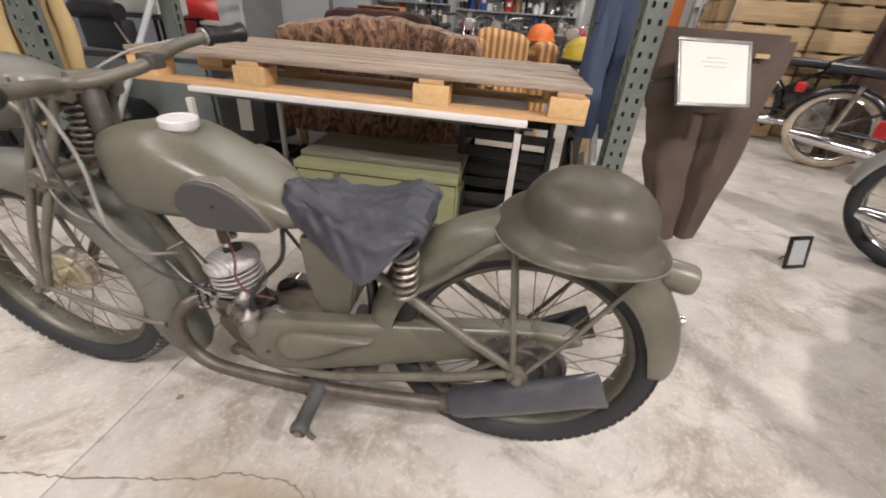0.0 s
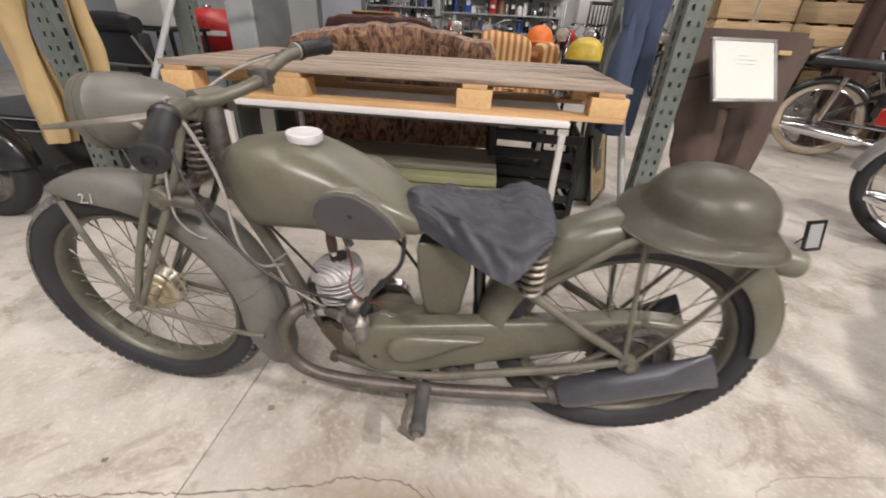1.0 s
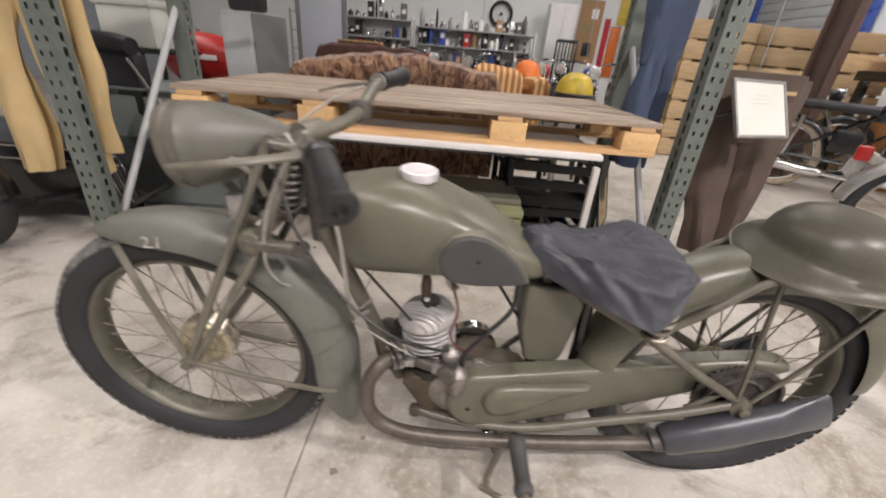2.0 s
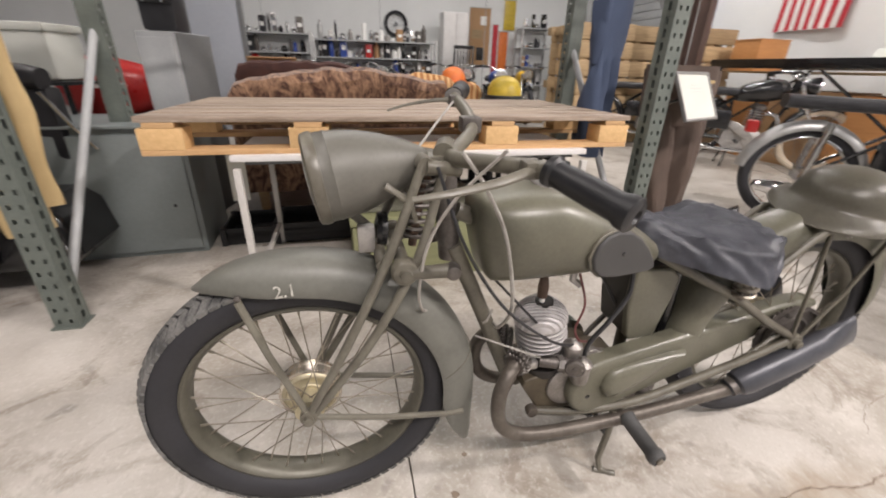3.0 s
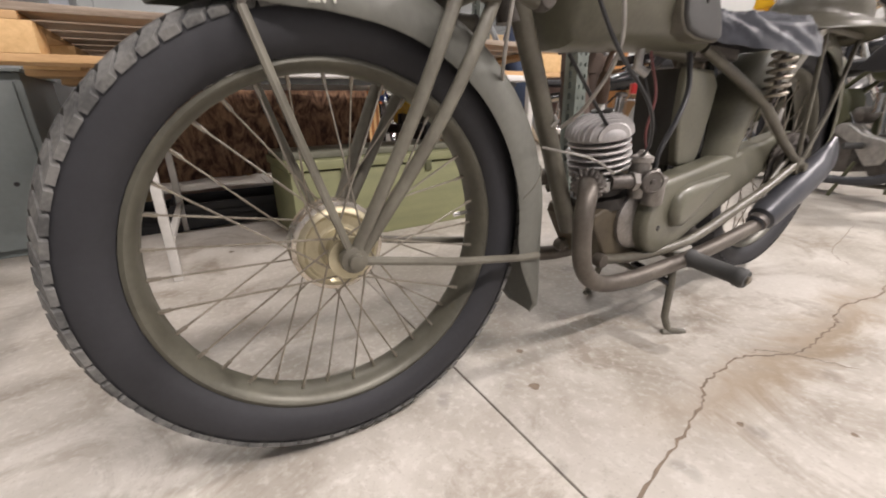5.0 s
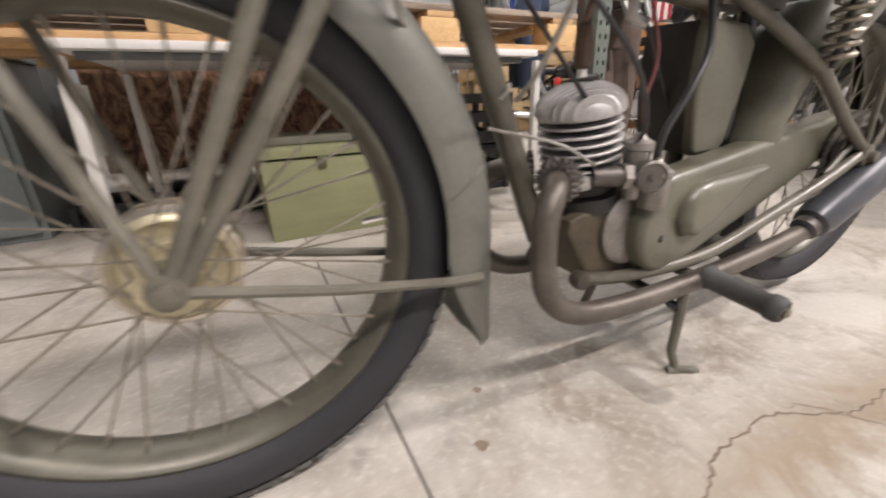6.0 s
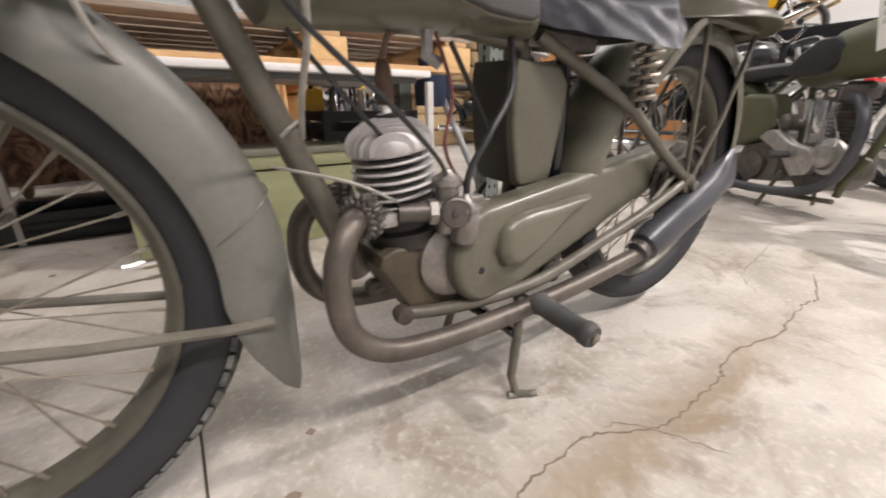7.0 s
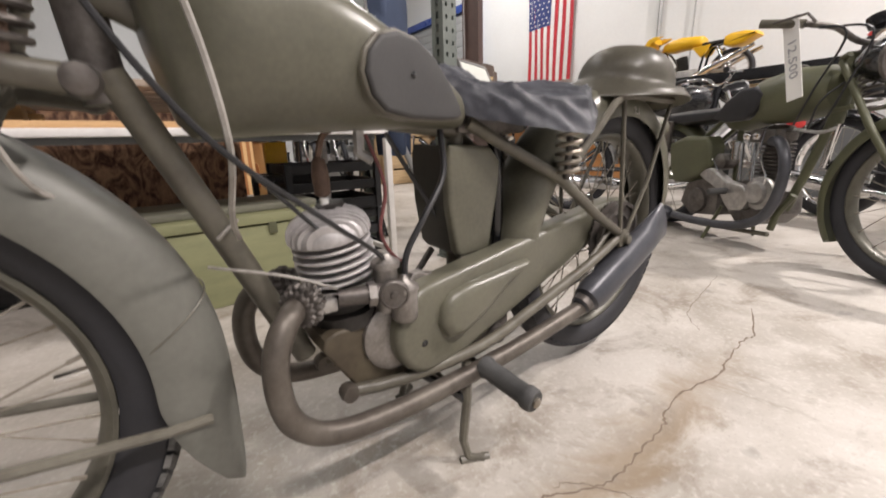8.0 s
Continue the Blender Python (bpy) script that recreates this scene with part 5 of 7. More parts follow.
# fittings added around the assumed lamps, out of view
for lx, ly, sx, sy, w in LAMPS:
    fx = thing("ceiling_light", pose(lx, ly, CEIL), "assumed white strip light under the unseen ceiling", "light", "strip lights")
    block("light_housing", (0, 0, -0.32), (sx + 0.06, sy + 0.06, 0.08), TABLETOP, fx, 0.01)
    for q in (-0.4, 0.4):
        bar("suspension_wire", [(q * sx, q * sy, 0), (q * sx, q * sy, -0.29)], 0.004, STEEL, fx, 6)
    block("diffuser", (0, 0, -0.375), (sx, sy, 0.02), TUBE, fx, 0.004)


# ---------------------------------------------------------------- pallets
def pallet(m, label, L=1.96, D=0.94, H=0.135, worn=True, group=""):
    root = thing("pallet", m, label, "pallet", group)
    t = 0.02
    bh = H - 3 * t
    xs = [0.0725, 0.572, 1.352, L - 0.0725] if L > 1.5 else [0.0725, L / 2, L - 0.0725]
    ys = [0.05, D / 2, D - 0.05]
    base = {}

    def piece(name, s, c, material, lab=""):
        key = (name, tuple(round(v, 3) for v in s))
        if key not in base:
            base[key] = block(name, (0, 0, 0), s, material, root, 0.003, m=Matrix.Translation(c))
        else:
            again(base[key], Matrix.Translation(c), root)
    for y in ys:
        piece("bottom_board", (L, 0.1, t), (L / 2, y, t / 2), WOOD if worn else OLDWOOD)
        for x in xs:
            piece("block", (0.145, 0.1, bh), (x, y, t + bh / 2), BLOCKWOOD if worn else OLDWOOD)
    for x in xs:
        piece("cross_board", (0.1, D, t), (x, D / 2, t + bh + t / 2), WOOD if worn else OLDWOOD)
    n = 7
    for k in range(n):
        w = (D - (0.022 if worn else 0.028) * (n - 1)) / n
        y = w / 2 + k * (D - w) / (n - 1)
        piece("top_board", (L, w, t), (L / 2, y, H - t / 2), WOODTOP if worn else OLDWOOD)
    return root


pallet(pose(-0.615, 0.937, 0.622, 0, 0, 0.4), "weathered long wooden pallet lying on a white folding table")

# ---------------------------------------------------------------- folding table
table = thing("folding_table", pose(0, 0, 0), "white folding table with grey tube legs under a pallet", "table")
block("table_top", (0.4, 1.275, 0.61), (1.46, 0.72, 0.024), TABLETOP, table, 0.006)
block("table_apron", (0.4, 0.97, 0.588), (1.38, 0.02, 0.02), DARKLOCKER, table, 0.004)
for x in (-0.302, 1.1):
    for y in (0.885, 1.56):
        block("leg", (x, y, 0.29), (0.026, 0.026, 0.58), TABLELEG, table, 0.004)
    block("leg_brace", (x, 1.22, 0.12), (0.02, 0.65, 0.02), TABLELEG, table, 0.003)

# ---------------------------------------------------------------- ammunition chest
chest = thing("wooden_chest", pose(0.09, 1.0, 0, 0, 0, 1.5), "olive painted wooden chest with a grey lid under the table", "chest")
block("chest_body", (0.385, 0.22, 0.14), (0.77, 0.44, 0.28), OLIVE_CRATE, chest, 0.006)
block("chest_lid", (0.385, 0.22, 0.303), (0.79, 0.46, 0.035), OLIVE_CRATE, chest, 0.006)
block("lid_batten", (0.385, 0.235, 0.335), (0.78, 0.34, 0.025), CRATE_LID, chest, 0.005)
for x in (0.2, 0.57):
    block("latch", (x, -0.004, 0.27), (0.03, 0.01, 0.05), OLIVE_GREEN, chest, 0.003)
block("side_rope_handle", (0.775, 0.22, 0.2), (0.02, 0.14, 0.03), OLIVE_GREEN, chest, 0.006)
block("end_cleat", (0.775, 0.05, 0.14), (0.015, 0.05, 0.27), OLIVE_CRATE, chest, 0.003)

# slotted black crates under the table end
def slat_crate(m, label, s=(0.4, 0.34, 0.24)):
    root = thing("plastic_crate", m, label, "crate", "black crates")
    X, Y, Z = s
    block("crate_floor", (0, 0, 0.008), (X, Y, 0.016), BLACKPLASTIC, root, 0.003)
    for k in range(3):
        z = 0.035 + k * (Z - 0.06) / 2
        for y in (-Y / 2, Y / 2):
            block("slat", (0, y, z), (X, 0.012, 0.045), BLACKPLASTIC, root, 0.002)
        for x in (-X / 2, X / 2):
            block("slat", (x, 0, z), (0.012, Y - 0.014, 0.045), BLACKPLASTIC, root, 0.002)
    for x in (-X / 2, X / 2):
        for y in (-Y / 2, Y / 2):
            block("corner_post", (x, y, Z / 2), (0.03, 0.03, Z), BLACKPLASTIC, root, 0.003)
    return root


for x, y, z, r in ((1.06, 1.52, 0, 4), (1.06, 1.5, 0.245, -3)):
    slat_crate(pose(x, y, z, 0, 0, r), "black slotted plastic crate stacked under the table end", (0.44, 0.36, 0.235))
slat_crate(pose(0.12, 1.72, 0, 0, 0, 2), "long black slotted plastic crate on the floor behind the chest", (0.9, 0.3, 0.12))
slat_crate(pose(-0.48, 1.72, 0, 0, 0, 2), "low black slotted tray on the floor under the table", (0.26, 0.3, 0.1))

# leaning framed print
pr = thing("framed_print", pose(1.47, 1.6, 0.001, -12, 0, 63), "black framed yellowed print leaning behind the crates", "picture")
block("print_sheet", (0.17, 0.0, 0.21), (0.32, 0.006, 0.39), PRINT, pr)
for c, s in (((0.17, 0, 0.012), (0.35, 0.016, 0.022)), ((0.17, 0, 0.408), (0.35, 0.016, 0.022)), ((0.004, 0, 0.21), (0.02, 0.016, 0.374)), ((0.336, 0, 0.21), (0.02, 0.016, 0.374))):
    block("frame_bar", c, s, BLACKPAINT, pr, 0.002)
block("print_figure", (0.17, -0.005, 0.24), (0.12, 0.003, 0.13), DARKRUG, pr)


# ---------------------------------------------------------------- pallet rack uprights
def slotted_post(name, parent, x, y, h=3.0, rz=0.0, w=0.08, d=0.07):
    """An open channel whose face is pierced by two columns of slots."""
    bm = bmesh.new()
    t = 0.003
    pitch = 0.05
    xs = [-w / 2, -0.024, -0.0125, 0.0125, 0.024, w / 2]
    n = int(h / pitch)
    for k in range(n):
        z0 = k * pitch
        zs = [z0, z0 + 0.016, z0 + 0.034, z0 + pitch]
        for i in range(5):
            for j in range(3):
                if i in (1, 3) and j == 1:
                    continue
                bm.faces.new([bm.verts.new((xs[i + a] , 0, zs[j + b])) for a, b in ((0, 0), (1, 0), (1, 1), (0, 1))])
    for s in (-1, 1):
        for k in range(n):
            z0 = k * pitch
            for q in (((0, 0, z0), (0, d * 0.4, z0 + pitch)), ((0, d * 0.65, z0), (0, d, z0 + pitch)), ((0, d * 0.4, z0), (0, d * 0.65, z0 + 0.02))):
                (_, ya, za), (_, yb, zb) = q
                bm.faces.new([bm.verts.new(p) for p in ((s * w / 2, ya, za), (s * w / 2, yb, za), (s * w / 2, yb, zb), (s * w / 2, ya, zb))])
    bmesh.ops.remove_doubles(bm, verts=bm.verts, dist=0.0005)
    bmesh.ops.solidify(bm, geom=bm.faces[:], thickness=t)
    ob = part(name, bm, RACKGREEN, parent, smooth=False, m=pose(x, y, 0.006, 0, 0, rz))
    part("post_back", box(bmesh.new(), (0, d + 0.002, h / 2), (w, 0.003, h - 0.01)), RACKGREEN, ob)
    part("foot_plate", box(bmesh.new(), (0, d / 2, -0.003), (0.1, 0.09, 0.006)), RACKGREEN, ob)
    return ob


def rack_frame(m, label, deep=1.2):
    root = thing("rack_upright", m, label, "rack", "pallet rack uprights")
    slotted_post("post", root, 0, 0)
    slotted_post("post", root, 0, deep, rz=180)
    for z in (0.1, 1.15):
        bar("brace", [(0, 0.07, z), (0, deep - 0.04, z + 0.97)], 0.017, LOCKER, root, 12)
    bar("brace", [(0, 0.04, 2.4), (0, deep - 0.04, 2.4)], 0.013, LOCKER, root, 4)
    return root


rack_frame(pose(1.488, 0.95, 0, 0, 0, 4.9), "grey-green slotted steel pallet rack upright", 0.8)
rack_frame(pose(-0.985, 0.85, 0, 0, 0, -1), "grey-green slotted steel pallet rack upright beside hanging khaki trousers", 0.85)
beam = thing("rack_beam", pose(-0.95, 0.885, 0, 0, 0, 1.9), "grey-green rack beam over the table", "beam")
block("beam_bar", (1.2, 0.0, 2.1), (2.36, 0.05, 0.1), RACKGREEN, beam, 0.004)
rail = thing("garment_rail", pose(-2.4, 0.92, 0, 0, 0, 3.2), "steel garment rail carried by the rack", "rail")
bar("rail_tube", [(0, 0, 1.66), (5.2, 0.0, 1.66)], 0.014, STEEL, rail)
for x in (0.2, 1.58, 3.89, 5.0):
    bar("rail_hanger", [(x, 0, 1.66), (x, 0, CEIL if x in (0.2, 5.0) else 2.05)], 0.006, STEEL, rail, 6)

# ---------------------------------------------------------------- hanging clothes
def trousers(m, label, material, top=1.6, waist=0.36, drop=1.1, spread=0.06, seed=1, tilt=0.0, thin=0.055, taper=0.22):
    """Trousers hung by the waist: two creased legs and a seat, as one cloth."""
    root = thing("hanging_trousers", m, label, "trousers", "hanging clothes")
    for s in (-1, 1):
        secs = []
        for k in range(26):
            u = k / 25
            z = top - drop * u
            hw = (waist / 4) * (1.02 - taper * u)
            cx = s * (waist / 4 + spread * u * u) + tilt * u
            row = []
            for a in np.linspace(0, 2 * math.pi, 26, endpoint=False):
                pleat = 1 + 0.28 * noise.noise((math.cos(a) * 1.6 + seed * 5, math.sin(a) * 1.6 + s, z * 0.9)) + 0.1 * math.sin(5 * a + seed + 3 * u)
                px, py = cx + hw * pleat * math.cos(a), thin * pleat * (0.8 + 0.4 * u) * math.sin(a)
                f = noise.noise((px * 9 + seed * 3, py * 9 + s, z * 4.5)) * 0.026 + noise.noise((px * 22 + seed, py * 22, z * 7)) * 0.010
                row.append((px + f * math.cos(a), py + f * 1.2 * math.sin(a) + f * 0.4, z + 0.012 * noise.noise((px * 14, py * 14, seed)) * (u > 0.97)))
            secs.append(row)
        loft("trouser_leg", secs, material, root)
    secs = []
    for k in range(9):
        u = k / 8
        z = top + 0.02 - 0.3 * u
        secs.append([(tilt * 0.2 * u + (waist / 2 + 0.012) * (0.94 + 0.06 * u - 0.12 * u ** 4) * math.cos(a), (thin + 0.014 - 0.034 * u ** 3) * (1 + 0.2 * noise.noise((math.cos(a) * 2 + seed, math.sin(a), z * 5))) * math.sin(a), z) for a in np.linspace(0, 2 * math.pi, 28, endpoint=False)])
    loft("trouser_seat", secs, material, root)
    bar("hanger_hook", [(0, 0, top + 0.02), (0, 0, top + 0.05), (0, 0.01, 1.675)], 0.003, STEEL, root, 6)
    return root


trousers(pose(-1.16, 0.97, 0, 0, 0, 6), "khaki cotton trousers hanging beside the rack post", KHAKI, top=1.6, drop=1.25, waist=0.34, spread=0.025, seed=2, tilt=0.0, thin=0.036)
trousers(pose(-1.06, 1.04, 0, 0, 0, -4), "khaki cotton trousers hanging behind the rack post", KHAKI, top=1.62, drop=1.19, waist=0.26, spread=0.0, seed=5, tilt=-0.02, thin=0.036)
trousers(pose(1.445, 1.38, 0, 0, 0, 24), "blue cotton work trousers hanging beside the rack post", DENIM, top=1.25, drop=0.75, waist=0.22, spread=-0.02, seed=7, thin=0.06)
brown = trousers(pose(1.83, 1.25, 0, 0, 0, 10), "brown wool trousers hanging behind a framed sign", BROWNCLOTH, top=0.955, drop=0.86, waist=0.52, spread=-0.075, seed=9, thin=0.06, tilt=0.09, taper=0.46)
for z in (0.9,):
    block("waist_tab", (0.125, -0.079, z), (0.055, 0.006, 0.016), KHAKI, brown, 0.002)

# framed sign on a thin stand
sign = thing("framed_sign", pose(1.645, 0.956, 0, 0, 0, 21), "white paper sign in a silver frame on an arm", "sign")
tm = Matrix.Translation((0, 0, 0.735)) @ pose(0, 0, 0, -26)
fr = new("frame")
fr.parent = sign
fr.matrix_local = tm
SW, SH = 0.3, 0.226
block("sheet", (SW / 2, 0, SH / 2), (SW, 0.006, SH), SIGNPAPER, fr)
for c, s in (((SW / 2, 0, 0), (SW + 0.012, 0.016, 0.012)), ((SW / 2, 0, SH), (SW + 0.012, 0.016, 0.012)), ((0, 0, SH / 2), (0.012, 0.016, SH - 0.013)), ((SW, 0, SH / 2), (0.012, 0.016, SH - 0.013))):
    block("frame_bar", c, s, FRAMEGREY, fr, 0.003)
for k, w in enumerate((0.13, 0.2, 0.16)):
    block("print_line", (SW / 2, -0.0045, SH * (0.74 - 0.07 * k)), (w * 0.55, 0.001, 0.0022), FAINTINK, fr)
bar("sign_arm", [(-0.15, 0.09, 0.79), (0.0, 0.11, 0.8), (SW / 2, 0.105, 0.83)], 0.008, BLACKPAINT, sign, 8)
block("arm_plate", (SW / 2, 0.014, SH / 2), (0.09, 0.02, 0.07), BLACKPAINT, fr, 0.003)

# small frame on the floor
sf = thing("photo_frame", pose(2.475, 1.235, 0.0, -14, 0, 22), "small black photo frame standing on the floor", "picture")
block("photo", (0.06, 0, 0.08), (0.1, 0.006, 0.14), LOCKER, sf)
for c, s in (((0.06, 0, 0.008), (0.13, 0.014, 0.018)), ((0.06, 0, 0.152), (0.13, 0.014, 0.018)), ((0.003, 0, 0.08), (0.016, 0.014, 0.126)), ((0.117, 0, 0.08), (0.016, 0.014, 0.126))):
    block("frame_bar", c, s, BLACKPAINT, sf, 0.002)
bar("easel_strut", [(0.06, 0.005, 0.1), (0.06, 0.075, 0.022)], 0.004, RUST, sf, 6)

# brown steel column of the hall and a plank beside it
col = thing("steel_column", pose(4.1, 3.72, 0, 0, 0, 30), "brown painted steel building column", "column", kind="structure")
for y in (-0.1, 0.1):
    block("flange", (0, y, CEIL / 2), (0.2, 0.014, CEIL), BROWNSTEEL, col, 0.003)
block("web", (0, 0, CEIL / 2), (0.012, 0.185, CEIL), BROWNSTEEL, col)
block("foot_plate", (0, 0, 0.01), (0.3, 0.32, 0.02), BROWNSTEEL, col, 0.003)

# ---------------------------------------------------------------- cabinets
cab = thing("steel_cabinet", pose(-0.67, 1.5, 0, 0, 0, 3), "low dark grey-green steel cabinet", "cabinet")
CH = 0.645
block("cabinet_body", (-0.45, 0.26, CH / 2), (0.9, 0.5, CH), CABINET, cab, 0.008)
block("cabinet_door", (-0.45, -0.003, CH / 2), (0.86, 0.018, CH - 0.06), CABINET, cab, 0.006)
turned("lock_hole", [(0.008, 0), (0.008, 0.003), (0.005, 0.003)], BLACKPAINT, cab, axis_to((-0.1, -0.012, 0.27), (0, -1, 0)), 12)
block("cabinet_top", (-0.45, 0.25, CH + 0.006), (0.92, 0.54, 0.012), CABINET, cab, 0.003)
lock = thing("steel_locker", pose(-0.9, 2.08, 0, 0, 0, -12), "light grey steel locker with a dark side", "cabinet")
block("locker_body", (0, 0.2, 0.54), (0.22, 0.36, 1.08), LOCKER, lock, 0.008)
block("locker_door", (0, 0.012, 0.55), (0.2, 0.018, 1.0), LOCKER, lock, 0.005)
# right side sheet in a much darker grey than body and door
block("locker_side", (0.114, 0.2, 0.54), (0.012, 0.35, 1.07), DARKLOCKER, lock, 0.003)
bag = thing("leather_case", pose(-0.88, 2.26, 1.081, 0, 0, -8), "black leather case standing on a grey locker", "case")
block("case_body", (0, 0, 0.16), (0.2, 0.16, 0.32), BLACKVINYL, bag, 0.04)
block("case_flap", (0, -0.084, 0.22), (0.17, 0.012, 0.16), BLACKVINYL, bag, 0.005)
for x in (-0.05, 0.05):
    block("case_buckle", (x, -0.094, 0.16), (0.018, 0.008, 0.03), CHROME, bag, 0.002)
rib = thing("parts_trolley", pose(-1.52, 1.98, 0, 0, 0, -6), "black tubular trolley carrying a white plastic box", "trolley")
for x in (-0.2, 0.2):
    for y in (0.0, 0.3):
        bar("trolley_leg", [(x, y, 0), (x, y, 0.8)], 0.014, BLACKPAINT, rib, 8)
block("trolley_shelf", (0, 0.15, 0.81), (0.46, 0.36, 0.02), BLACKPAINT, rib, 0.004)
block("trolley_shelf", (0, 0.15, 0.3), (0.4, 0.32, 0.02), BLACKPAINT, rib, 0.004)
wbx = thing("plastic_box", pose(-1.52, 2.08, 0.822, 0, 0, -8), "white plastic box with rounded corners on a trolley", "box")
block("box_body", (0, 0.04, 0.12), (0.38, 0.26, 0.24), SIGNPAPER, wbx, 0.035)
block("box_lid", (0, 0.04, 0.25), (0.4, 0.28, 0.04), SIGNPAPER, wbx, 0.015)
gp = thing("partition_panel", pose(-0.45, 5.6, 0, 0, 0, 0), "blue-grey painted partition panel behind the sofas", "panel")
block("panel_sheet", (-0.98, 0, 1.1), (0.66, 0.05, 2.2), GREYWALL, gp, 0.004)
for x in (-1.3, -0.66):
    block("panel_post", (x, 0, 1.11), (0.06, 0.07, 2.22), DARKLOCKER, gp, 0.004)
redt = thing("red_fuel_tank", pose(-1.39, 2.62, 0.56, 0, 0, 8), "red painted motorcycle fuel tank on a low box", "tank")
loft("tank_shell", [oval(0, 0.2, hw, hh, 20, 2.6, x, 0.15) for x, hw, hh in ((-0.3, 0.05, 0.06), (-0.29, 0.09, 0.11), (-0.22, 0.13, 0.17), (-0.1, 0.145, 0.19), (0.06, 0.14, 0.18), (0.2, 0.11, 0.14), (0.28, 0.07, 0.09), (0.3, 0.03, 0.04))], RED, redt)
turned("filler_cap", [(0.03, 0), (0.034, 0.004), (0.034, 0.016), (0.02, 0.022), (0.001, 0.023)], CHROME, redt, pose(-0.08, 0, 0.385), 18)
block("tank_badge", (0.0, -0.147, 0.22), (0.2, 0.006, 0.035), PAPER, redt, 0.002)
block("tank_cradle", (0.0, 0.0, 0.015), (0.4, 0.16, 0.03), BLACKPAINT, redt, 0.004)
exb = thing("storage_box", pose(-1.39, 2.62, 0, 0, 0, 0), "low grey storage box under a red fuel tank", "box")
block("box_body", (0, 0, 0.273), (0.6, 0.36, 0.546), LOCKER, exb, 0.008)
block("box_lid", (0, 0, 0.552), (0.62, 0.38, 0.012), DARKLOCKER, exb, 0.002)


# ---------------------------------------------------------------- sofas and chairs
def sofa(m, label, material, W=1.5, H=0.9, hump=0.06, D=0.8):
    root = thing("sofa", m, label, "sofa")
    secs = []
    for k in range(33):
        u = k / 32
        x = W * u
        top = H - 0.1 + hump * math.sin(math.pi * u) ** 2 + 0.1 * math.sin(math.pi * u) ** 0.14
        top += 0.022 * noise.noise((x * 4, 0, 1)) + 0.012 * noise.noise((x * 11, 0, 4))
        row = []
        for y, z in ((0.02, 0.16), (0.0, 0.3), (0.0, top - 0.12), (-0.02, top - 0.07), (-0.01, top - 0.02), (0.05, top), (0.12, top - 0.02), (0.16, top - 0.09), (0.2, 0.45), (0.2, 0.16)):
            f = 0.008 * noise.noise((x * 9, y * 9, z * 9))
            row.append((x, y + f, z + f))
        secs.append(row)
    loft("backrest", secs, material, root)
    block("seat", (W / 2, D / 2 + 0.1, 0.3), (W - 0.3, D - 0.2, 0.28), material, root, 0.05)
    for s in (0, 1):
        x = 0.09 if s == 0 else W - 0.09
        part("armrest", tube(bmesh.new(), [(x, 0.1, 0.56), (x, D, 0.56)], 0.1, 16), material, root)
        block("arm_panel", (x, D / 2 + 0.08, 0.34), (0.16, D - 0.1, 0.38), material, root, 0.03)
    for x in (0.1, W - 0.1):
        for y in (0.1, D - 0.05):
            turned("foot", [(0.02, 0), (0.03, 0.03), (0.035, 0.16)], OLDWOOD, root, pose(x, y, 0), 10)
    return root


sofa(pose(-0.57, 2.02, 0, 0, 0, 4), "brown damask velvet camelback sofa seen from behind", DAMASK, 1.38, 0.865, 0.06)
sofa(pose(-0.78, 3.25, 0, 0, 0, 1), "dark brown velvet sofa behind the damask one", PLUMVELVET, 1.0, 0.96, 0.0)
chair = thing("armchair", pose(0.73, 3.1, 0, 0, 0, 8), "orange and cream striped armchair with rolled arms", "armchair")
secs = []
for k in range(17):
    u = k / 16
    x = -0.06 + 0.44 * u
    top = 0.905 - 0.05 * u - 0.05 * abs(2 * u - 1) ** 6
    secs.append([(x, y, z) for y, z in ((0.0, 0.18), (0.0, top - 0.06), (0.03, top), (0.1, top - 0.01), (0.14, top - 0.08), (0.16, 0.4), (0.16, 0.18))])
loft("chair_back", secs, STRIPES, chair)
block("chair_seat", (0.27, 0.42, 0.32), (0.5, 0.5, 0.22), STRIPES, chair, 0.04)
for x in (-0.06, 0.54):
    part("chair_arm", tube(bmesh.new(), [(x, -0.06, 0.715), (x, 0.02, 0.72), (x, 0.62, 0.7)], [0.085, 0.1, 0.1], 20), STRIPES, chair)
    turned("arm_scroll", [(0.001, 0.004), (0.03, 0.006), (0.05, 0.012), (0.07, 0.008), (0.084, 0.0)], STRIPES, chair, axis_to((x, -0.062, 0.715), (0, -1, 0)), 20)
    block("arm_panel", (x, 0.33, 0.37), (0.13, 0.6, 0.48), STRIPES, chair, 0.03)
for x in (0.05, 0.57):
    for y in (0.06, 0.6):
        turned("foot", [(0.018, 0), (0.025, 0.14)], OLDWOOD, chair, pose(x, y, 0), 8)


def shell_hat(m, label, material, r=0.14, band=True):
    root = thing("safety_helmet", m, label, "helmet", "helmets")
    turned("shell", [(r * 1.02, 0), (r, 0.02), (r * 0.97, r * 0.5), (r * 0.8, r * 0.85), (r * 0.5, r * 1.08), (r * 0.2, r * 1.16), (0.001, r * 1.17), (0.001, r * 1.12), (r * 0.75, r * 0.8), (r * 0.95, 0.01)], material, root, None, 28)
    bm = bmesh.new()
    tube(bm, [(r * 1.03 * math.cos(a), r * 1.03 * math.sin(a) * 1.08, 0.01) for a in np.linspace(0, 2 * math.pi, 33)], 0.012, 6)
    part("brim", bm, BLACKVINYL if band else material, root)
    return root


stool = thing("stool", pose(1.53, 3.0, 0), "dark wooden stool carrying a yellow helmet", "stool")
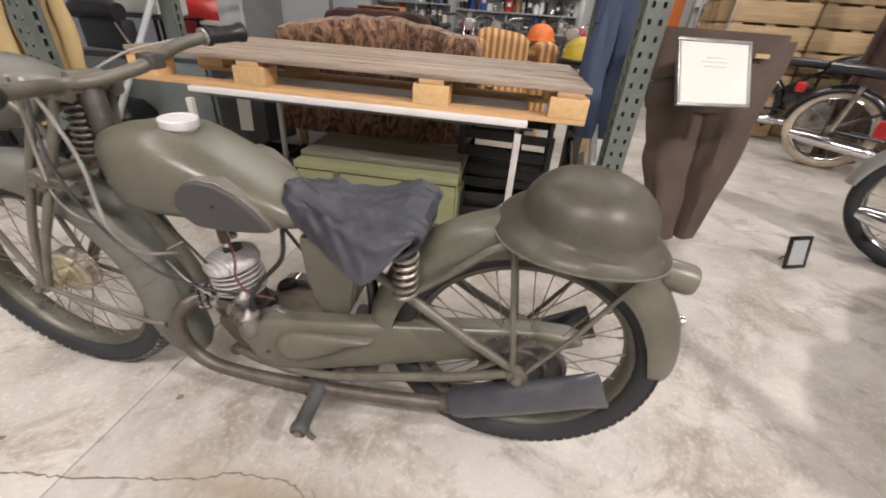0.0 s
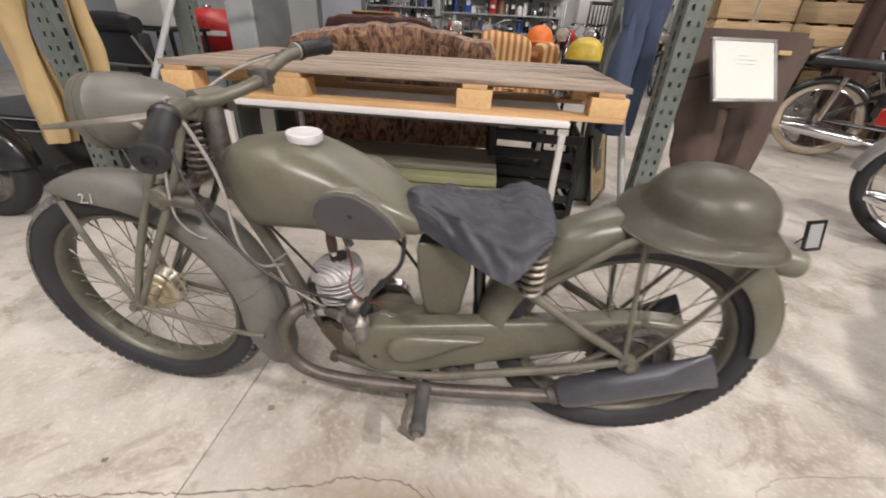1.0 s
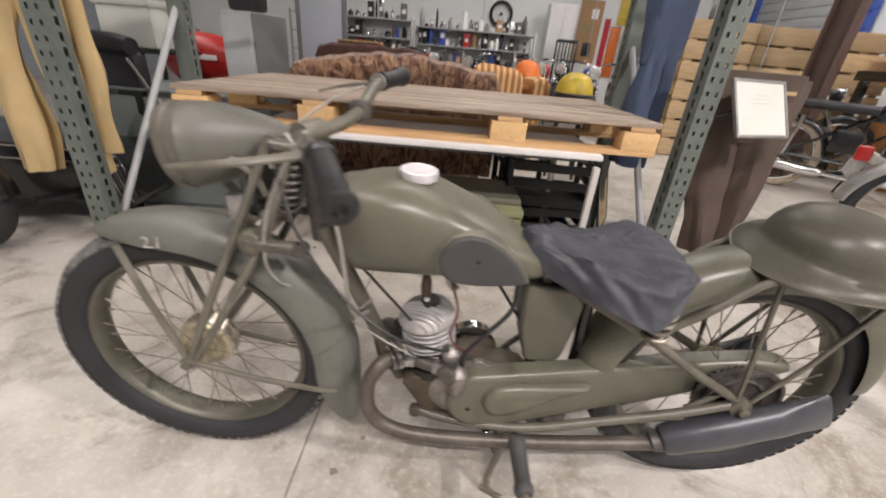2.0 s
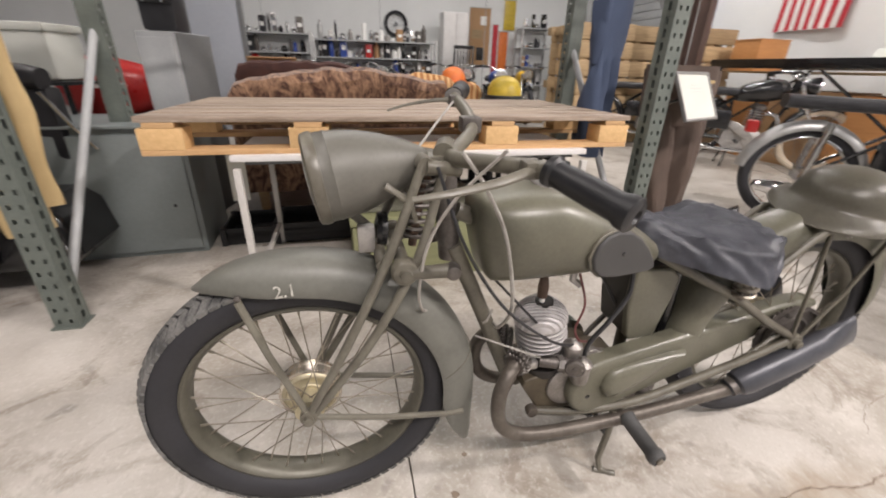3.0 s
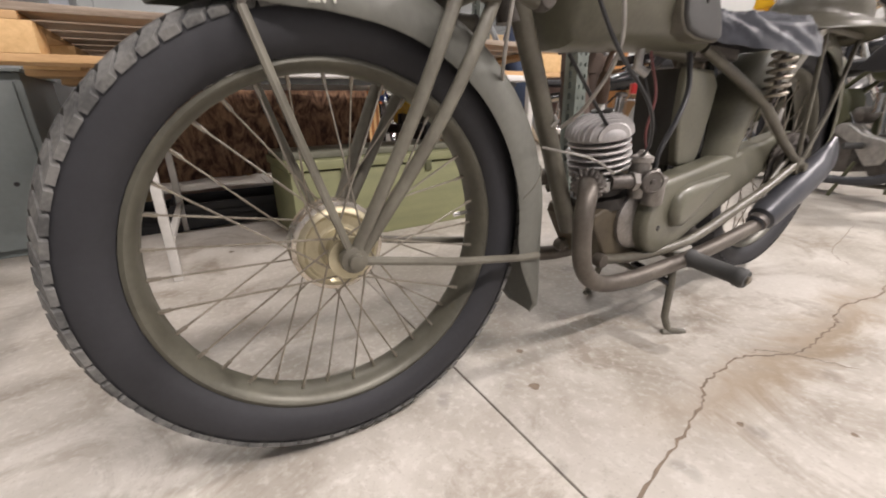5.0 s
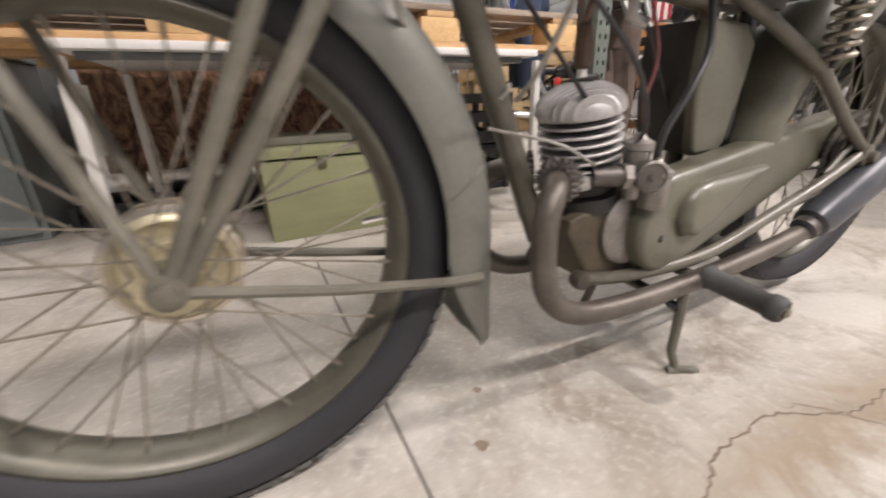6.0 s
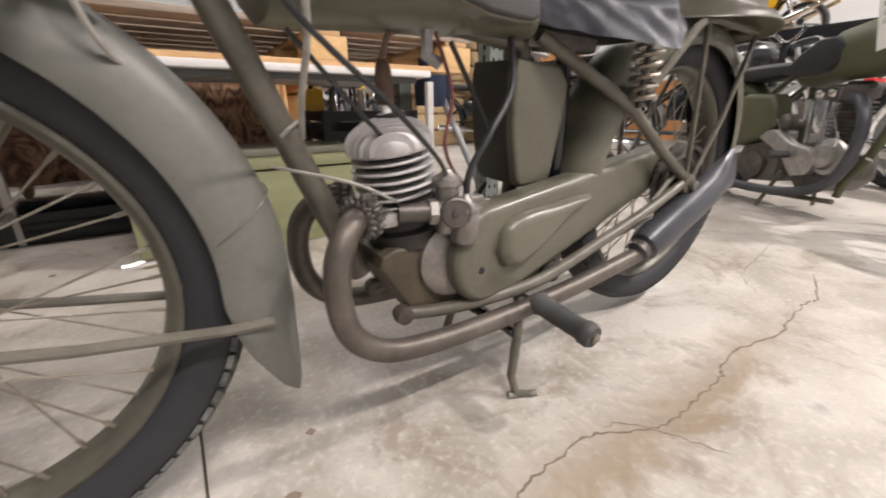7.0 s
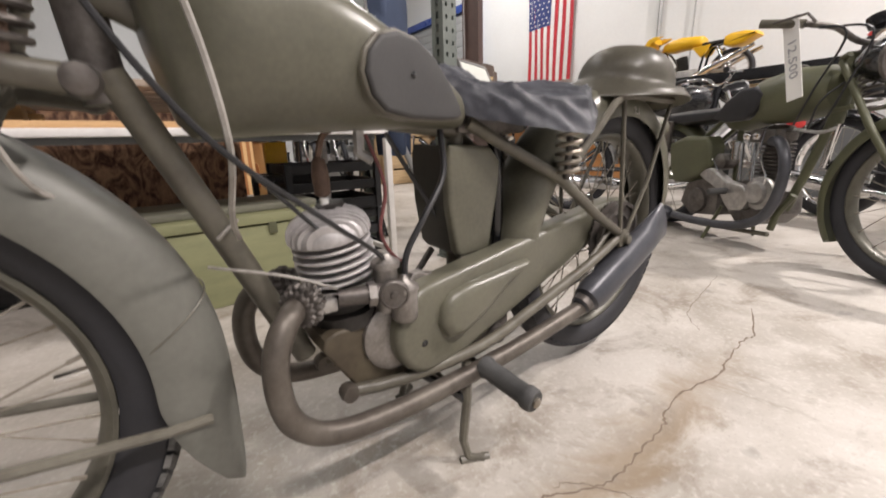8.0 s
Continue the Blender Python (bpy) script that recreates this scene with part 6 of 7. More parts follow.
turned("stool_seat", [(0.16, 0.66), (0.17, 0.67), (0.17, 0.69), (0.16, 0.697), (0.001, 0.698)], BLACKVINYL, stool, None, 24)
for a in range(4):
    c, s = math.cos(a * math.pi / 2 + 0.6), math.sin(a * math.pi / 2 + 0.6)
    bar("stool_leg", [(0.17 * c, 0.17 * s, 0), (0.12 * c, 0.12 * s, 0.66)], 0.014, BLACKPAINT, stool, 8)
shell_hat(pose(1.53, 3.0, 0.7, 0, 0, 20), "scuffed yellow fire helmet with a dark band on a stool", YELLOWHAT, 0.155)
hat_post = thing("display_stand", pose(1.2, 3.62, 0), "thin black display stand carrying an orange helmet", "stand")
turned("stand_column", [(0.14, 0), (0.14, 0.015), (0.015, 0.02), (0.015, 0.79), (0.06, 0.8), (0.06, 0.81)], BLACKPAINT, hat_post, None, 16)
shell_hat(pose(1.2, 3.62, 0.8), "orange plastic helmet on a display stand", ORANGEHAT, 0.125, False)


# ---------------------------------------------------------------- other motorcycles
def background_bike(m, label, paint, tank_paint, seat_m, side="", wheel_tyre=RUBBER, wb=1.34, R=0.325, bar_grip=GRIP, sport=False, group="display motorcycles", girder=False, chromed=True, headlamp=True, f=-1, dual=False, guard=None):
    root = thing("motorcycle", m, label, "motorcycle", group)
    bright = CHROME if chromed else DARKALLOY
    wm = (CHROME if chromed else RIM, wheel_tyre, SPOKE, ALLOY)
    nose = -0.065 if girder else 0.0
    wheel("front_wheel", root, nose, R, R, 0.085, R - 0.068, wm, 20, tread=False)
    wheel("rear_wheel", root, wb, R, R, 0.09, R - 0.07, wm, 20, tread=False)
    fender("front_mudguard", root, guard or paint, nose, R, [(118, R + 0.025, 0.05, 0.03), (90, R + 0.03, 0.058, 0.045), (30, R + 0.03, 0.058, 0.045), (-15, R + 0.035, 0.055, 0.04)] if not girder else [(125, R + 0.025, 0.05, 0.03), (90, R + 0.035, 0.062, 0.055), (30, R + 0.04, 0.064, 0.06), (-35, R + 0.05, 0.06, 0.05)])
    fender("rear_mudguard", root, guard or paint, wb, R, [(175, R + 0.03, 0.06, 0.05), (90, R + 0.035, 0.064, 0.062), (40, R + 0.035, 0.064, 0.06), (5, R + 0.04, 0.06, 0.05)] if dual else [(165, R + 0.03, 0.06, 0.04), (90, R + 0.035, 0.065, 0.05), (40, R + 0.035, 0.065, 0.05), (10, R + 0.04, 0.06, 0.04)])
    hx, hz = 0.3, 0.86
    for s in (-1, 1):
        bar("fork_leg", [(nose, s * 0.075, R), (0.16 + nose * 0.6, s * 0.085, 0.6), (hx - 0.02, s * 0.08, hz)], [0.012, 0.013, 0.012] if girder else [0.016, 0.02, 0.019], paint if girder else bright, root, 10)
        bar("seat_stay", [(0.8, s * 0.06, 0.72), (wb, s * 0.085, R)], 0.012, paint, root, 8)
        bar("chain_stay", [(0.72, s * 0.07, 0.3), (wb, s * 0.085, R)], 0.013, paint, root, 8)
        bar("shock_absorber", [(wb - 0.06, s * 0.1, 0.68), (wb - 0.01, s * 0.1, R)], 0.022, bright, root, 10)
        bar("mudguard_stay", [(nose, s * 0.06, R), (nose - 0.1, s * 0.062, R * 2 - 0.02)], 0.006, bright, root, 6)
        turned("foot_peg", [(0.012, 0), (0.018, 0.004), (0.018, 0.1), (0.014, 0.105)], PEG, root, axis_to((0.72, s * 0.12, 0.29), (0, s, 0)), 10)
        bw = 0.2 if girder else 0.26
        g0, g1 = Vector((hx + 0.1, s * bw, hz + 0.12)), Vector((hx + 0.17, s * (bw + 0.11), hz + 0.105))
        if girder:
            g0, g1 = Vector((0.33, s * 0.225, 1.01)), Vector((0.462, s * 0.3, 1.044))
        bar("grip", [g0, g1], 0.018, bar_grip, root, 12)
        bar("lever", [(hx + 0.1, s * 0.3, hz + 0.17), (hx + 0.0, s * 0.25, hz + 0.18), (hx + 0.0, s * 0.21, hz + 0.15)] if girder else [(hx + 0.02, s * 0.3, hz + 0.1), (hx + 0.06, s * 0.25, hz + 0.11), (hx + 0.1, s * 0.22, hz + 0.12)], 0.006, bright, root, 6)
    bar("handlebar", [(0.33, -0.225, 1.01), (0.28, -0.14, 0.985), (0.26, -0.05, 0.93), (0.26, 0.05, 0.93), (0.28, 0.14, 0.985), (0.33, 0.225, 1.01)] if girder else [(hx + 0.1, -bw, hz + 0.12), (hx, 0.1 - bw, hz + 0.11), (hx - 0.01, -0.05, hz + 0.05), (hx - 0.01, 0.05, hz + 0.05), (hx, bw - 0.1, hz + 0.11), (hx + 0.1, bw, hz + 0.12)], 0.0115, bright, root, 10, 4)
    bar("steering_head", [(hx + 0.03, 0, 0.62), (hx, 0, hz + 0.04)], 0.03, paint, root, 12)
    bar("down_tube", [(hx + 0.03, 0, 0.66), (0.44, 0, 0.32), (0.52, 0, 0.18), (0.78, 0, 0.17)], 0.019, paint, root, 10, 4)
    bar("top_tube", [(hx + 0.03, 0, 0.78), (0.82, 0, 0.7), (0.8, 0, 0.2)], 0.018, paint, root, 10)
    if headlamp:
        lm = axis_to((hx - 0.04, 0, hz - 0.01), (-1, 0, -0.02))
        turned("headlamp_shell", [(0.03, -0.02), (0.06, 0.02), (0.085, 0.08), (0.09, 0.12), (0.05, 0.12)], BLACKPAINT if girder else tank_paint, root, lm, 24)
        turned("lamp_rim", [(0.085, 0.12), (0.093, 0.122), (0.092, 0.135), (0.084, 0.137)], bright, root, lm, 24)
        turned("lens", [(0.001, 0.15), (0.05, 0.146), (0.085, 0.134), (0.085, 0.13), (0.001, 0.14)], GLASS, root, lm, 24)
    rows = []
    for x, cz, hw, hh in ((0.36, 0.8, 0.06, 0.04), (0.37, 0.8, 0.09, 0.07), (0.42, 0.805, 0.12, 0.1), (0.52, 0.8, 0.135, 0.115), (0.64, 0.785, 0.13, 0.105), (0.74, 0.765, 0.11, 0.085), (0.8, 0.75, 0.085, 0.06), (0.82, 0.745, 0.05, 0.03)):
        if girder:
            x, cz, hh = 0.3 + (x - 0.36) * 1.25, cz - 0.045 - 0.03 * (x > 0.7), hh * 1.05
        rows.append(oval(0, cz, hw, hh, 20, 2.6, x, 0.2))
    loft("fuel_tank", rows, tank_paint, root)
    turned("filler_cap", [(0.03, 0), (0.034, 0.004), (0.034, 0.016), (0.02, 0.022), (0.001, 0.023)], bright, root, pose(0.54, 0, 0.868 if girder else 0.912), 18)
    rows = []
    if dual:
        for u in np.linspace(0, 1, 9):
            rows.append(oval(0, 0.775 + 0.02 * float(u), 0.075 + 0.05 * math.sin(math.pi * min(1, 0.25 + float(u) * 0.5)), 0.042, 16, 3.4, 0.8 + 0.74 * float(u)))
    for k in range(0 if dual else 9):
        u = k / 8
        rows.append(oval(0, (0.7 - 0.03 * u if girder else 0.765) + 0.03 * u * u, 0.06 + 0.06 * math.sin(math.pi * min(1, 0.2 + u * 0.75)), 0.035 + 0.012 * math.sin(math.pi * u), 16, 2.6, 0.82 + 0.56 * u))
    loft("saddle", rows, seat_m, root)
    if girder:
        part("crankcase", plate(bmesh.new(), [(0.46, 0.2), (0.52, 0.14), (0.66, 0.12), (0.74, 0.2), (0.7, 0.34), (0.56, 0.37), (0.47, 0.31)], -0.09, 0.09, 0.03, 0.03), DARKALLOY, root)
        part("gearbox", plate(bmesh.new(), [(0.8, 0.14), (1.0, 0.12), (1.1, 0.18), (1.06, 0.3), (0.92, 0.34), (0.8, 0.28)], -0.09, 0.1, 0.04, 0.03), DARKALLOY, root)
        turned("gearbox_cover", [(0.075, 0), (0.07, 0.02), (0.045, 0.03), (0.01, 0.034)], DARKALLOY, root, axis_to((0.95, f * 0.095, 0.21), (0, f, 0)), 20)
        part("timing_chest", plate(bmesh.new(), [(0.955, 0.37), (0.93, 0.4), (0.83, 0.405), (0.72, 0.345), (0.61, 0.33), (0.56, 0.27), (0.6, 0.2), (0.68, 0.185), (0.72, 0.22), (0.78, 0.29), (0.9, 0.34)], f * 0.13, f * 0.09, 0.014, 0.012), ALLOY, root, "bright cast timing chest")
        turned("timing_cover", [(0.085, 0), (0.082, 0.012), (0.06, 0.02), (0.05, 0.036), (0.03, 0.042), (0.01, 0.043)], ALLOY, root, axis_to((0.54, f * 0.092, 0.296), (0, f, 0)), 24)
        for k in range(9):
            h = 0.02 + k * 0.019
            turned("cylinder_fin", [(0.045, h), (0.075, h), (0.075, h + 0.005), (0.045, h + 0.006)], DARKALLOY, root, axis_to((0.6, -f * 0.01, 0.36), (-0.06, 0, 1)), 18)
        turned("cylinder_barrel", [(0.05, 0), (0.05, 0.19), (0.07, 0.195), (0.072, 0.235), (0.05, 0.26), (0.03, 0.265)], DARKALLOY, root, axis_to((0.6, -f * 0.01, 0.36), (-0.06, 0, 1)), 18)
        block("rocker_box", (0.6, f * 0.02, 0.575), (0.15, 0.12, 0.07), DARKALLOY, root, 0.02)
        for x in (0.7, 0.64):
            turned("rocker_cap", [(0.02, 0), (0.022, 0.006), (0.016, 0.014), (0.001, 0.016)], CHROME, root, axis_to((x - 0.02, f * 0.08, 0.575), (0, f, 0)), 12)
        for x, q in ((0.7, 0.664), (0.625, 0.59)):
            bar("pushrod_tube", [(q, f * 0.105, 0.35), (x, f * 0.085, 0.54)], 0.011, CHROME, root, 10)
        bar("oil_pipe", [(0.56, f * 0.1, 0.6), (0.55, f * 0.12, 0.5), (0.5, f * 0.115, 0.38), (0.52, f * 0.11, 0.32)], 0.0045, CHROME, root, 6, 5)
        bar("oil_pipe", [(0.8, f * 0.1, 0.36), (0.86, f * 0.115, 0.46), (0.94, f * 0.1, 0.5)], 0.005, CHROME, root, 6, 5)
        turned("magneto", [(0.04, -0.05), (0.045, -0.04), (0.045, 0.04), (0.03, 0.055), (0.01, 0.06)], DARKALLOY, root, axis_to((0.84, f * 0.05, 0.44), (0, f, 0)), 18)
        turned("carburettor", [(0.02, -0.05), (0.028, -0.045), (0.028, 0.03), (0.036, 0.032), (0.036, 0.05), (0.01, 0.055)], CHROME, root, axis_to((0.76, f * 0.06, 0.5), (0, 0, 1)), 16)
        bar("exhaust_pipe", [(0.55, f * 0.06, 0.55), (0.47, f * 0.1, 0.545), (0.41, f * 0.12, 0.47), (0.4, f * 0.125, 0.37), (0.43, f * 0.125, 0.25), (0.5, f * 0.125, 0.165), (0.66, f * 0.125, 0.11), (0.9, f * 0.125, 0.09), (1.14, f * 0.13, 0.09)], 0.024, SILENCER, root, 14, 5)
        turned("silencer", [(0.024, 0), (0.045, 0.05), (0.05, 0.1), (0.05, 0.44), (0.03, 0.52), (0.025, 0.53)], SILENCER, root, axis_to((1.12, f * 0.14, 0.09), (1, f * 0.02, 0.1)), 18)
        bar("lower_rail", [(0.46, f * 0.09, 0.1), (0.7, f * 0.1, 0.085), (1.16, f * 0.1, 0.1)], 0.012, OLIVE_WORN, root, 8)
        part("tool_box", plate(bmesh.new(), [(0.9, 0.58), (1.08, 0.585), (1.22, 0.54), (1.2, 0.4), (1.14, 0.3), (1.04, 0.31), (0.92, 0.36), (0.85, 0.42), (0.86, 0.53)], f * 0.14, f * 0.05, 0.03, 0.02), tank_paint, root, "olive oil tank with rounded corners")
        part("knee_grip", plate(bmesh.new(), [(0.875, 0.672), (0.8, 0.755), (0.7, 0.81), (0.62, 0.81), (0.575, 0.77), (0.6, 0.7), (0.66, 0.655), (0.78, 0.65)], f * 0.138, f * 0.1, 0.012, 0.01), BLACKVINYL, root, "black rubber knee grip")
        bar("engine_plate", [(0.4, f * 0.05, 0.3), (0.46, f * 0.06, 0.2), (0.48, f * 0.06, 0.12)], 0.016, paint, root, 8)
        turned("speedometer", [(0.012, -0.03), (0.036, -0.02), (0.04, 0.0), (0.04, 0.02), (0.036, 0.024), (0.001, 0.022)], BLACKPAINT, root, axis_to((0.22, 0.02, 0.99), (0.3, 0, 1)), 20)
        part("fork_spring", coil(bmesh.new(), (0.2, 0, 0.66), (0.25, 0, 0.9), 0.032, 9, 0.006), DARKALLOY, root, "coiled girder fork spring")
        for z in (0.68, 0.88):
            for q in (-1, 1):
                bar("fork_link", [(0.19 + (z - 0.68) * 0.25, q * 0.095, z), (0.29, q * 0.07, z - 0.01)], 0.013, paint, root, 8, squash=0.6)
        for q, (a, b) in enumerate((((0.33, 0.2, 1.0), (0.42, 0.1, 0.62)), ((0.31, 0.18, 0.99), (0.28, 0.12, 0.6)), ((0.3, -0.16, 0.98), (0.36, 0.09, 0.6)))):
            bar("control_cable", [a, ((a[0] + b[0]) / 2 - 0.16, a[1] * 0.8, a[2] - 0.05), (b[0] - 0.08, b[1] + 0.02, b[2] + 0.14), b], 0.0045, BLACKCABLE, root, 6, 6)
        bar("number_bracket", [(0.42, f * 0.09, 0.6), (0.3, f * 0.09, 0.585), (0.24, f * 0.09, 0.6)], 0.008, ALLOY, root, 6, 4)
    else:
        part("crankcase", plate(bmesh.new(), [(0.46, 0.22), (0.54, 0.19), (0.78, 0.19), (0.86, 0.26), (0.84, 0.38), (0.74, 0.42), (0.56, 0.42), (0.46, 0.36)], -0.1, 0.1, 0.03, 0.03), ALLOY if chromed else DARKALLOY, root)
        turned("timing_cover", [(0.09, 0), (0.085, 0.02), (0.06, 0.03), (0.01, 0.034)], ALLOY, root, axis_to((0.57, f * 0.095, 0.31), (0, f, 0)), 22)
        part("timing_chest", plate(bmesh.new(), [(0.56, 0.34), (0.6, 0.29), (0.74, 0.37), (0.82, 0.44), (0.8, 0.49), (0.74, 0.48), (0.64, 0.42)], f * 0.135, f * 0.09, 0.01, 0.01), ALLOY, root)
        turned("timing_cover", [(0.09, 0), (0.085, 0.02), (0.06, 0.03), (0.01, 0.034)], ALLOY, root, axis_to((0.7, -f * 0.095, 0.31), (0, -f, 0)), 22)
        for k in range(7):
            h = 0.03 + k * 0.026
            turned("cylinder_fin", [(0.05, h), (0.085, h), (0.085, h + 0.006), (0.05, h + 0.007)], DARKALLOY if not chromed else ALLOY, root, axis_to((0.59, 0, 0.4), (-0.1, 0, 1)), 20)
        turned("cylinder_barrel", [(0.055, 0), (0.055, 0.21), (0.075, 0.215), (0.075, 0.25), (0.04, 0.27)], DARKALLOY, root, axis_to((0.59, 0, 0.4), (-0.1, 0, 1)), 18)
        for x in (0.615, 0.66):
            bar("pushrod_tube", [(x, f * 0.095, 0.4), (x - 0.02, f * 0.085, 0.61)], 0.012, CHROME, root, 10)
        bar("exhaust_pipe", [(0.5, f * 0.05, 0.58), (0.42, f * 0.1, 0.56), (0.38, f * 0.12, 0.45), (0.41, f * 0.13, 0.3), (0.52, f * 0.13, 0.2), (0.8, f * 0.14, 0.19), (1.0, f * 0.145, 0.21)], 0.021, bright if chromed else DARKALLOY, root, 12, 5)
        turned("silencer", [(0.021, 0), (0.045, 0.05), (0.05, 0.12), (0.05, 0.5), (0.03, 0.6), (0.025, 0.61)], bright if chromed else SILENCER, root, axis_to((0.98, f * 0.15, 0.205), (1, f * 0.02, 0.1)), 18)
        block("tool_box", (0.92, f * 0.1, 0.5), (0.22, 0.06, 0.2), tank_paint, root, 0.03)
    block("tail_lamp", (wb + 0.33, 0, 0.62), (0.07, 0.09, 0.08), RED if chromed else paint, root, 0.015)
    bar("stand_leg", [(0.76, 0.1, 0.2), (0.8, 0.16, 0.008)], 0.01, paint, root, 8)
    bar("stand_leg", [(0.76, -0.1, 0.2), (0.8, -0.16, 0.008)], 0.01, paint, root, 8)
    bar("clutch_cable", [(hx + 0.05, -0.2, hz + 0.12), (hx - 0.05, -0.13, hz), (hx + 0.06, -0.1, 0.7), (0.5, -0.1, 0.5)], 0.005, BLACKCABLE, root, 6, 5)
    return root


def facing(x, y, ang, lean=0.0):
    """A motorcycle with its front wheel at x, y, its tail pointing along ang."""
    return pose(x, y, 0, 0, 0, ang) @ pose(0, 0, 0, lean)


background_bike(facing(2.42, -0.44, 58, 0) @ Matrix.Scale(0.94, 4), "olive green military motorcycle with a price tag on its handlebar", OLIVE_GREEN, OLIVE_GREEN, BLACKVINYL, girder=True, chromed=False, bar_grip=OLIVE_WORN, f=1)
tag = thing("price_tag", pose(2.42, -0.44, 0, 0, 0, 58) @ pose(0.345, 0.235, 0.955, 4, -12, 172), "white card price tag hanging from a handlebar", "tag")
block("card", (0, 0, -0.13), (0.075, 0.002, 0.31), PAPER, tag)
bar("tag_string", [(0, 0, 0.0), (0, 0.005, 0.03)], 0.0015, CABLE, tag, 5)
lettering("price_text", "12.500", 0.056, INK, tag, Matrix.Translation((0, -0.0018, -0.13)) @ pose(0, 0, 0, 90) @ pose(0, 0, 0, 0, 0, -90))

background_bike(facing(4.09, 0.52, 139), "black motorcycle with silver mudguards and a long black saddle", BLACKPAINT, BLACKPAINT, BLACKVINYL, f=1, dual=True, guard=STEEL)
background_bike(facing(4.86, 2.6, 145), "black motorcycle with cream tyre walls and a chrome exhaust", BLACKPAINT, BLACKPAINT, BLACKVINYL, wheel_tyre=CREAMTYRE, f=1, dual=True)
background_bike(facing(4.75, 3.9, 150), "dark motorcycle with a long saddle behind the cream tyred one", BLACKPAINT, BLACKPAINT, BLACKVINYL, f=1, dual=True)
background_bike(facing(3.2, -1.15, 58), "black motorcycle standing beyond the olive one", BLACKPAINT, BLACKPAINT, BLACKVINYL, f=1)
car = thing("sidecar", pose(-1.02, 1.12, 0, 0, 0, 2), "low black sidecar with chrome trim behind the khaki trousers", "sidecar")
part("body", plate(bmesh.new(), [(-1.5, 0.14), (-0.06, 0.12), (0.0, 0.18), (-0.03, 0.34), (-0.1, 0.4), (-1.1, 0.42), (-1.5, 0.36)], 0.0, 0.52, 0.03, 0.03), BLACKPAINT, car)
for z, x1 in ((0.405, -0.12), (0.345, -0.04)):
    bar("chrome_trim", [(-1.45, -0.006, z - 0.01), (-0.8, -0.006, z), (x1, -0.006, z)], 0.005, CHROME, car, 6)
for x in (-0.09, -0.05):
    bar("chrome_trim", [(x - 0.03, -0.004, 0.36), (x, -0.004, 0.26), (x + 0.03, -0.004, 0.16)], 0.004, CHROME, car, 6)
turned("side_lamp", [(0.012, 0), (0.022, 0.01), (0.022, 0.03), (0.012, 0.04), (0.001, 0.042)], CHROME, car, axis_to((-0.34, -0.03, 0.33), (0, -1, 0)), 14)
turned("side_lamp", [(0.012, 0), (0.022, 0.01), (0.022, 0.03), (0.012, 0.04), (0.001, 0.042)], CHROME, car, axis_to((-0.08, -0.01, 0.41), (0, -1, 0)), 14)
wheel("wheel", car, -0.56, 0.25, 0.25, 0.1, 0.17, (RIM, RUBBER, SPOKE, ALLOY), 18, tread=False, y=-0.3)
car_guard = fender("wheel_mudguard", car, BLACKPAINT, -0.56, 0.25, [(178, 0.285, 0.072, 0.12), (90, 0.295, 0.078, 0.2), (4, 0.285, 0.072, 0.12)])
car_guard.matrix_local = Matrix.Translation((0, -0.3, 0))
for x in (-1.3, -0.25):
    bar("chassis_tube", [(x, 0.3, 0.14), (x - 0.05, -0.2, 0.22)], 0.018, BLACKPAINT, car, 8)
    block("support_foot", (x, 0.3, 0.065), (0.05, 0.05, 0.13), BLACKPAINT, car, 0.004)
cushion = thing("leather_chair", pose(-1.3, 1.5, 0.0, 0, 0, -10), "black leather chair with a rolled top on a dark frame", "chair")
part("roll", tube(bmesh.new(), [(-0.2, 0, 0.84), (-0.1, 0, 0.86), (0.08, 0, 0.86), (0.17, 0, 0.85)], [0.042, 0.05, 0.05, 0.044], 16, 5), BLACKVINYL, cushion)
block("back_pad", (0, 0.03, 0.66), (0.36, 0.09, 0.32), BLACKVINYL, cushion, 0.03)
block("seat_pad", (0, 0.24, 0.5), (0.36, 0.42, 0.12), BLACKVINYL, cushion, 0.03)
bar("chrome_strap", [(0.16, -0.03, 0.8), (0.24, -0.02, 0.66), (0.3, 0.0, 0.56)], 0.008, CHROME, cushion, 8)
for x in (-0.15, 0.15):
    for y in (0.08, 0.4):
        bar("seat_leg", [(x, y, 0), (x, y, 0.46)], 0.014, BLACKPAINT, cushion, 8)

# ---------------------------------------------------------------- rack with the yellow motorcycle
sh = thing("storage_rack", pose(5.32, 1.45, 0, 0, 0, 90), "dark steel storage rack carrying a yellow motorcycle", "rack")
for x in (-2.6, 0.0, 2.6):
    for y in (-0.45, 0.45):
        block("rack_post", (x, y, 0.555), (0.07, 0.07, 1.11), BLACKPAINT, sh, 0.004)
for y in (-0.45, 0.45):
    block("rack_beam", (0, y + math.copysign(0.062, y), 1.065), (5.3, 0.05, 0.1), BLACKPAINT, sh, 0.004)
block("shelf_deck", (0, 0, 0.978), (5.2, 0.9, 0.02), OLDWOOD, sh, 0.003)
for x0 in (-2.6, 0.0):
    bar("rack_brace", [(x0 + 0.1, 0.49, 0.2), (x0 + 1.3, 0.49, 1.0)], 0.015, BLACKPAINT, sh, 6)
    bar("rack_brace", [(x0 + 2.5, 0.49, 0.2), (x0 + 1.4, 0.49, 1.0)], 0.015, BLACKPAINT, sh, 6)
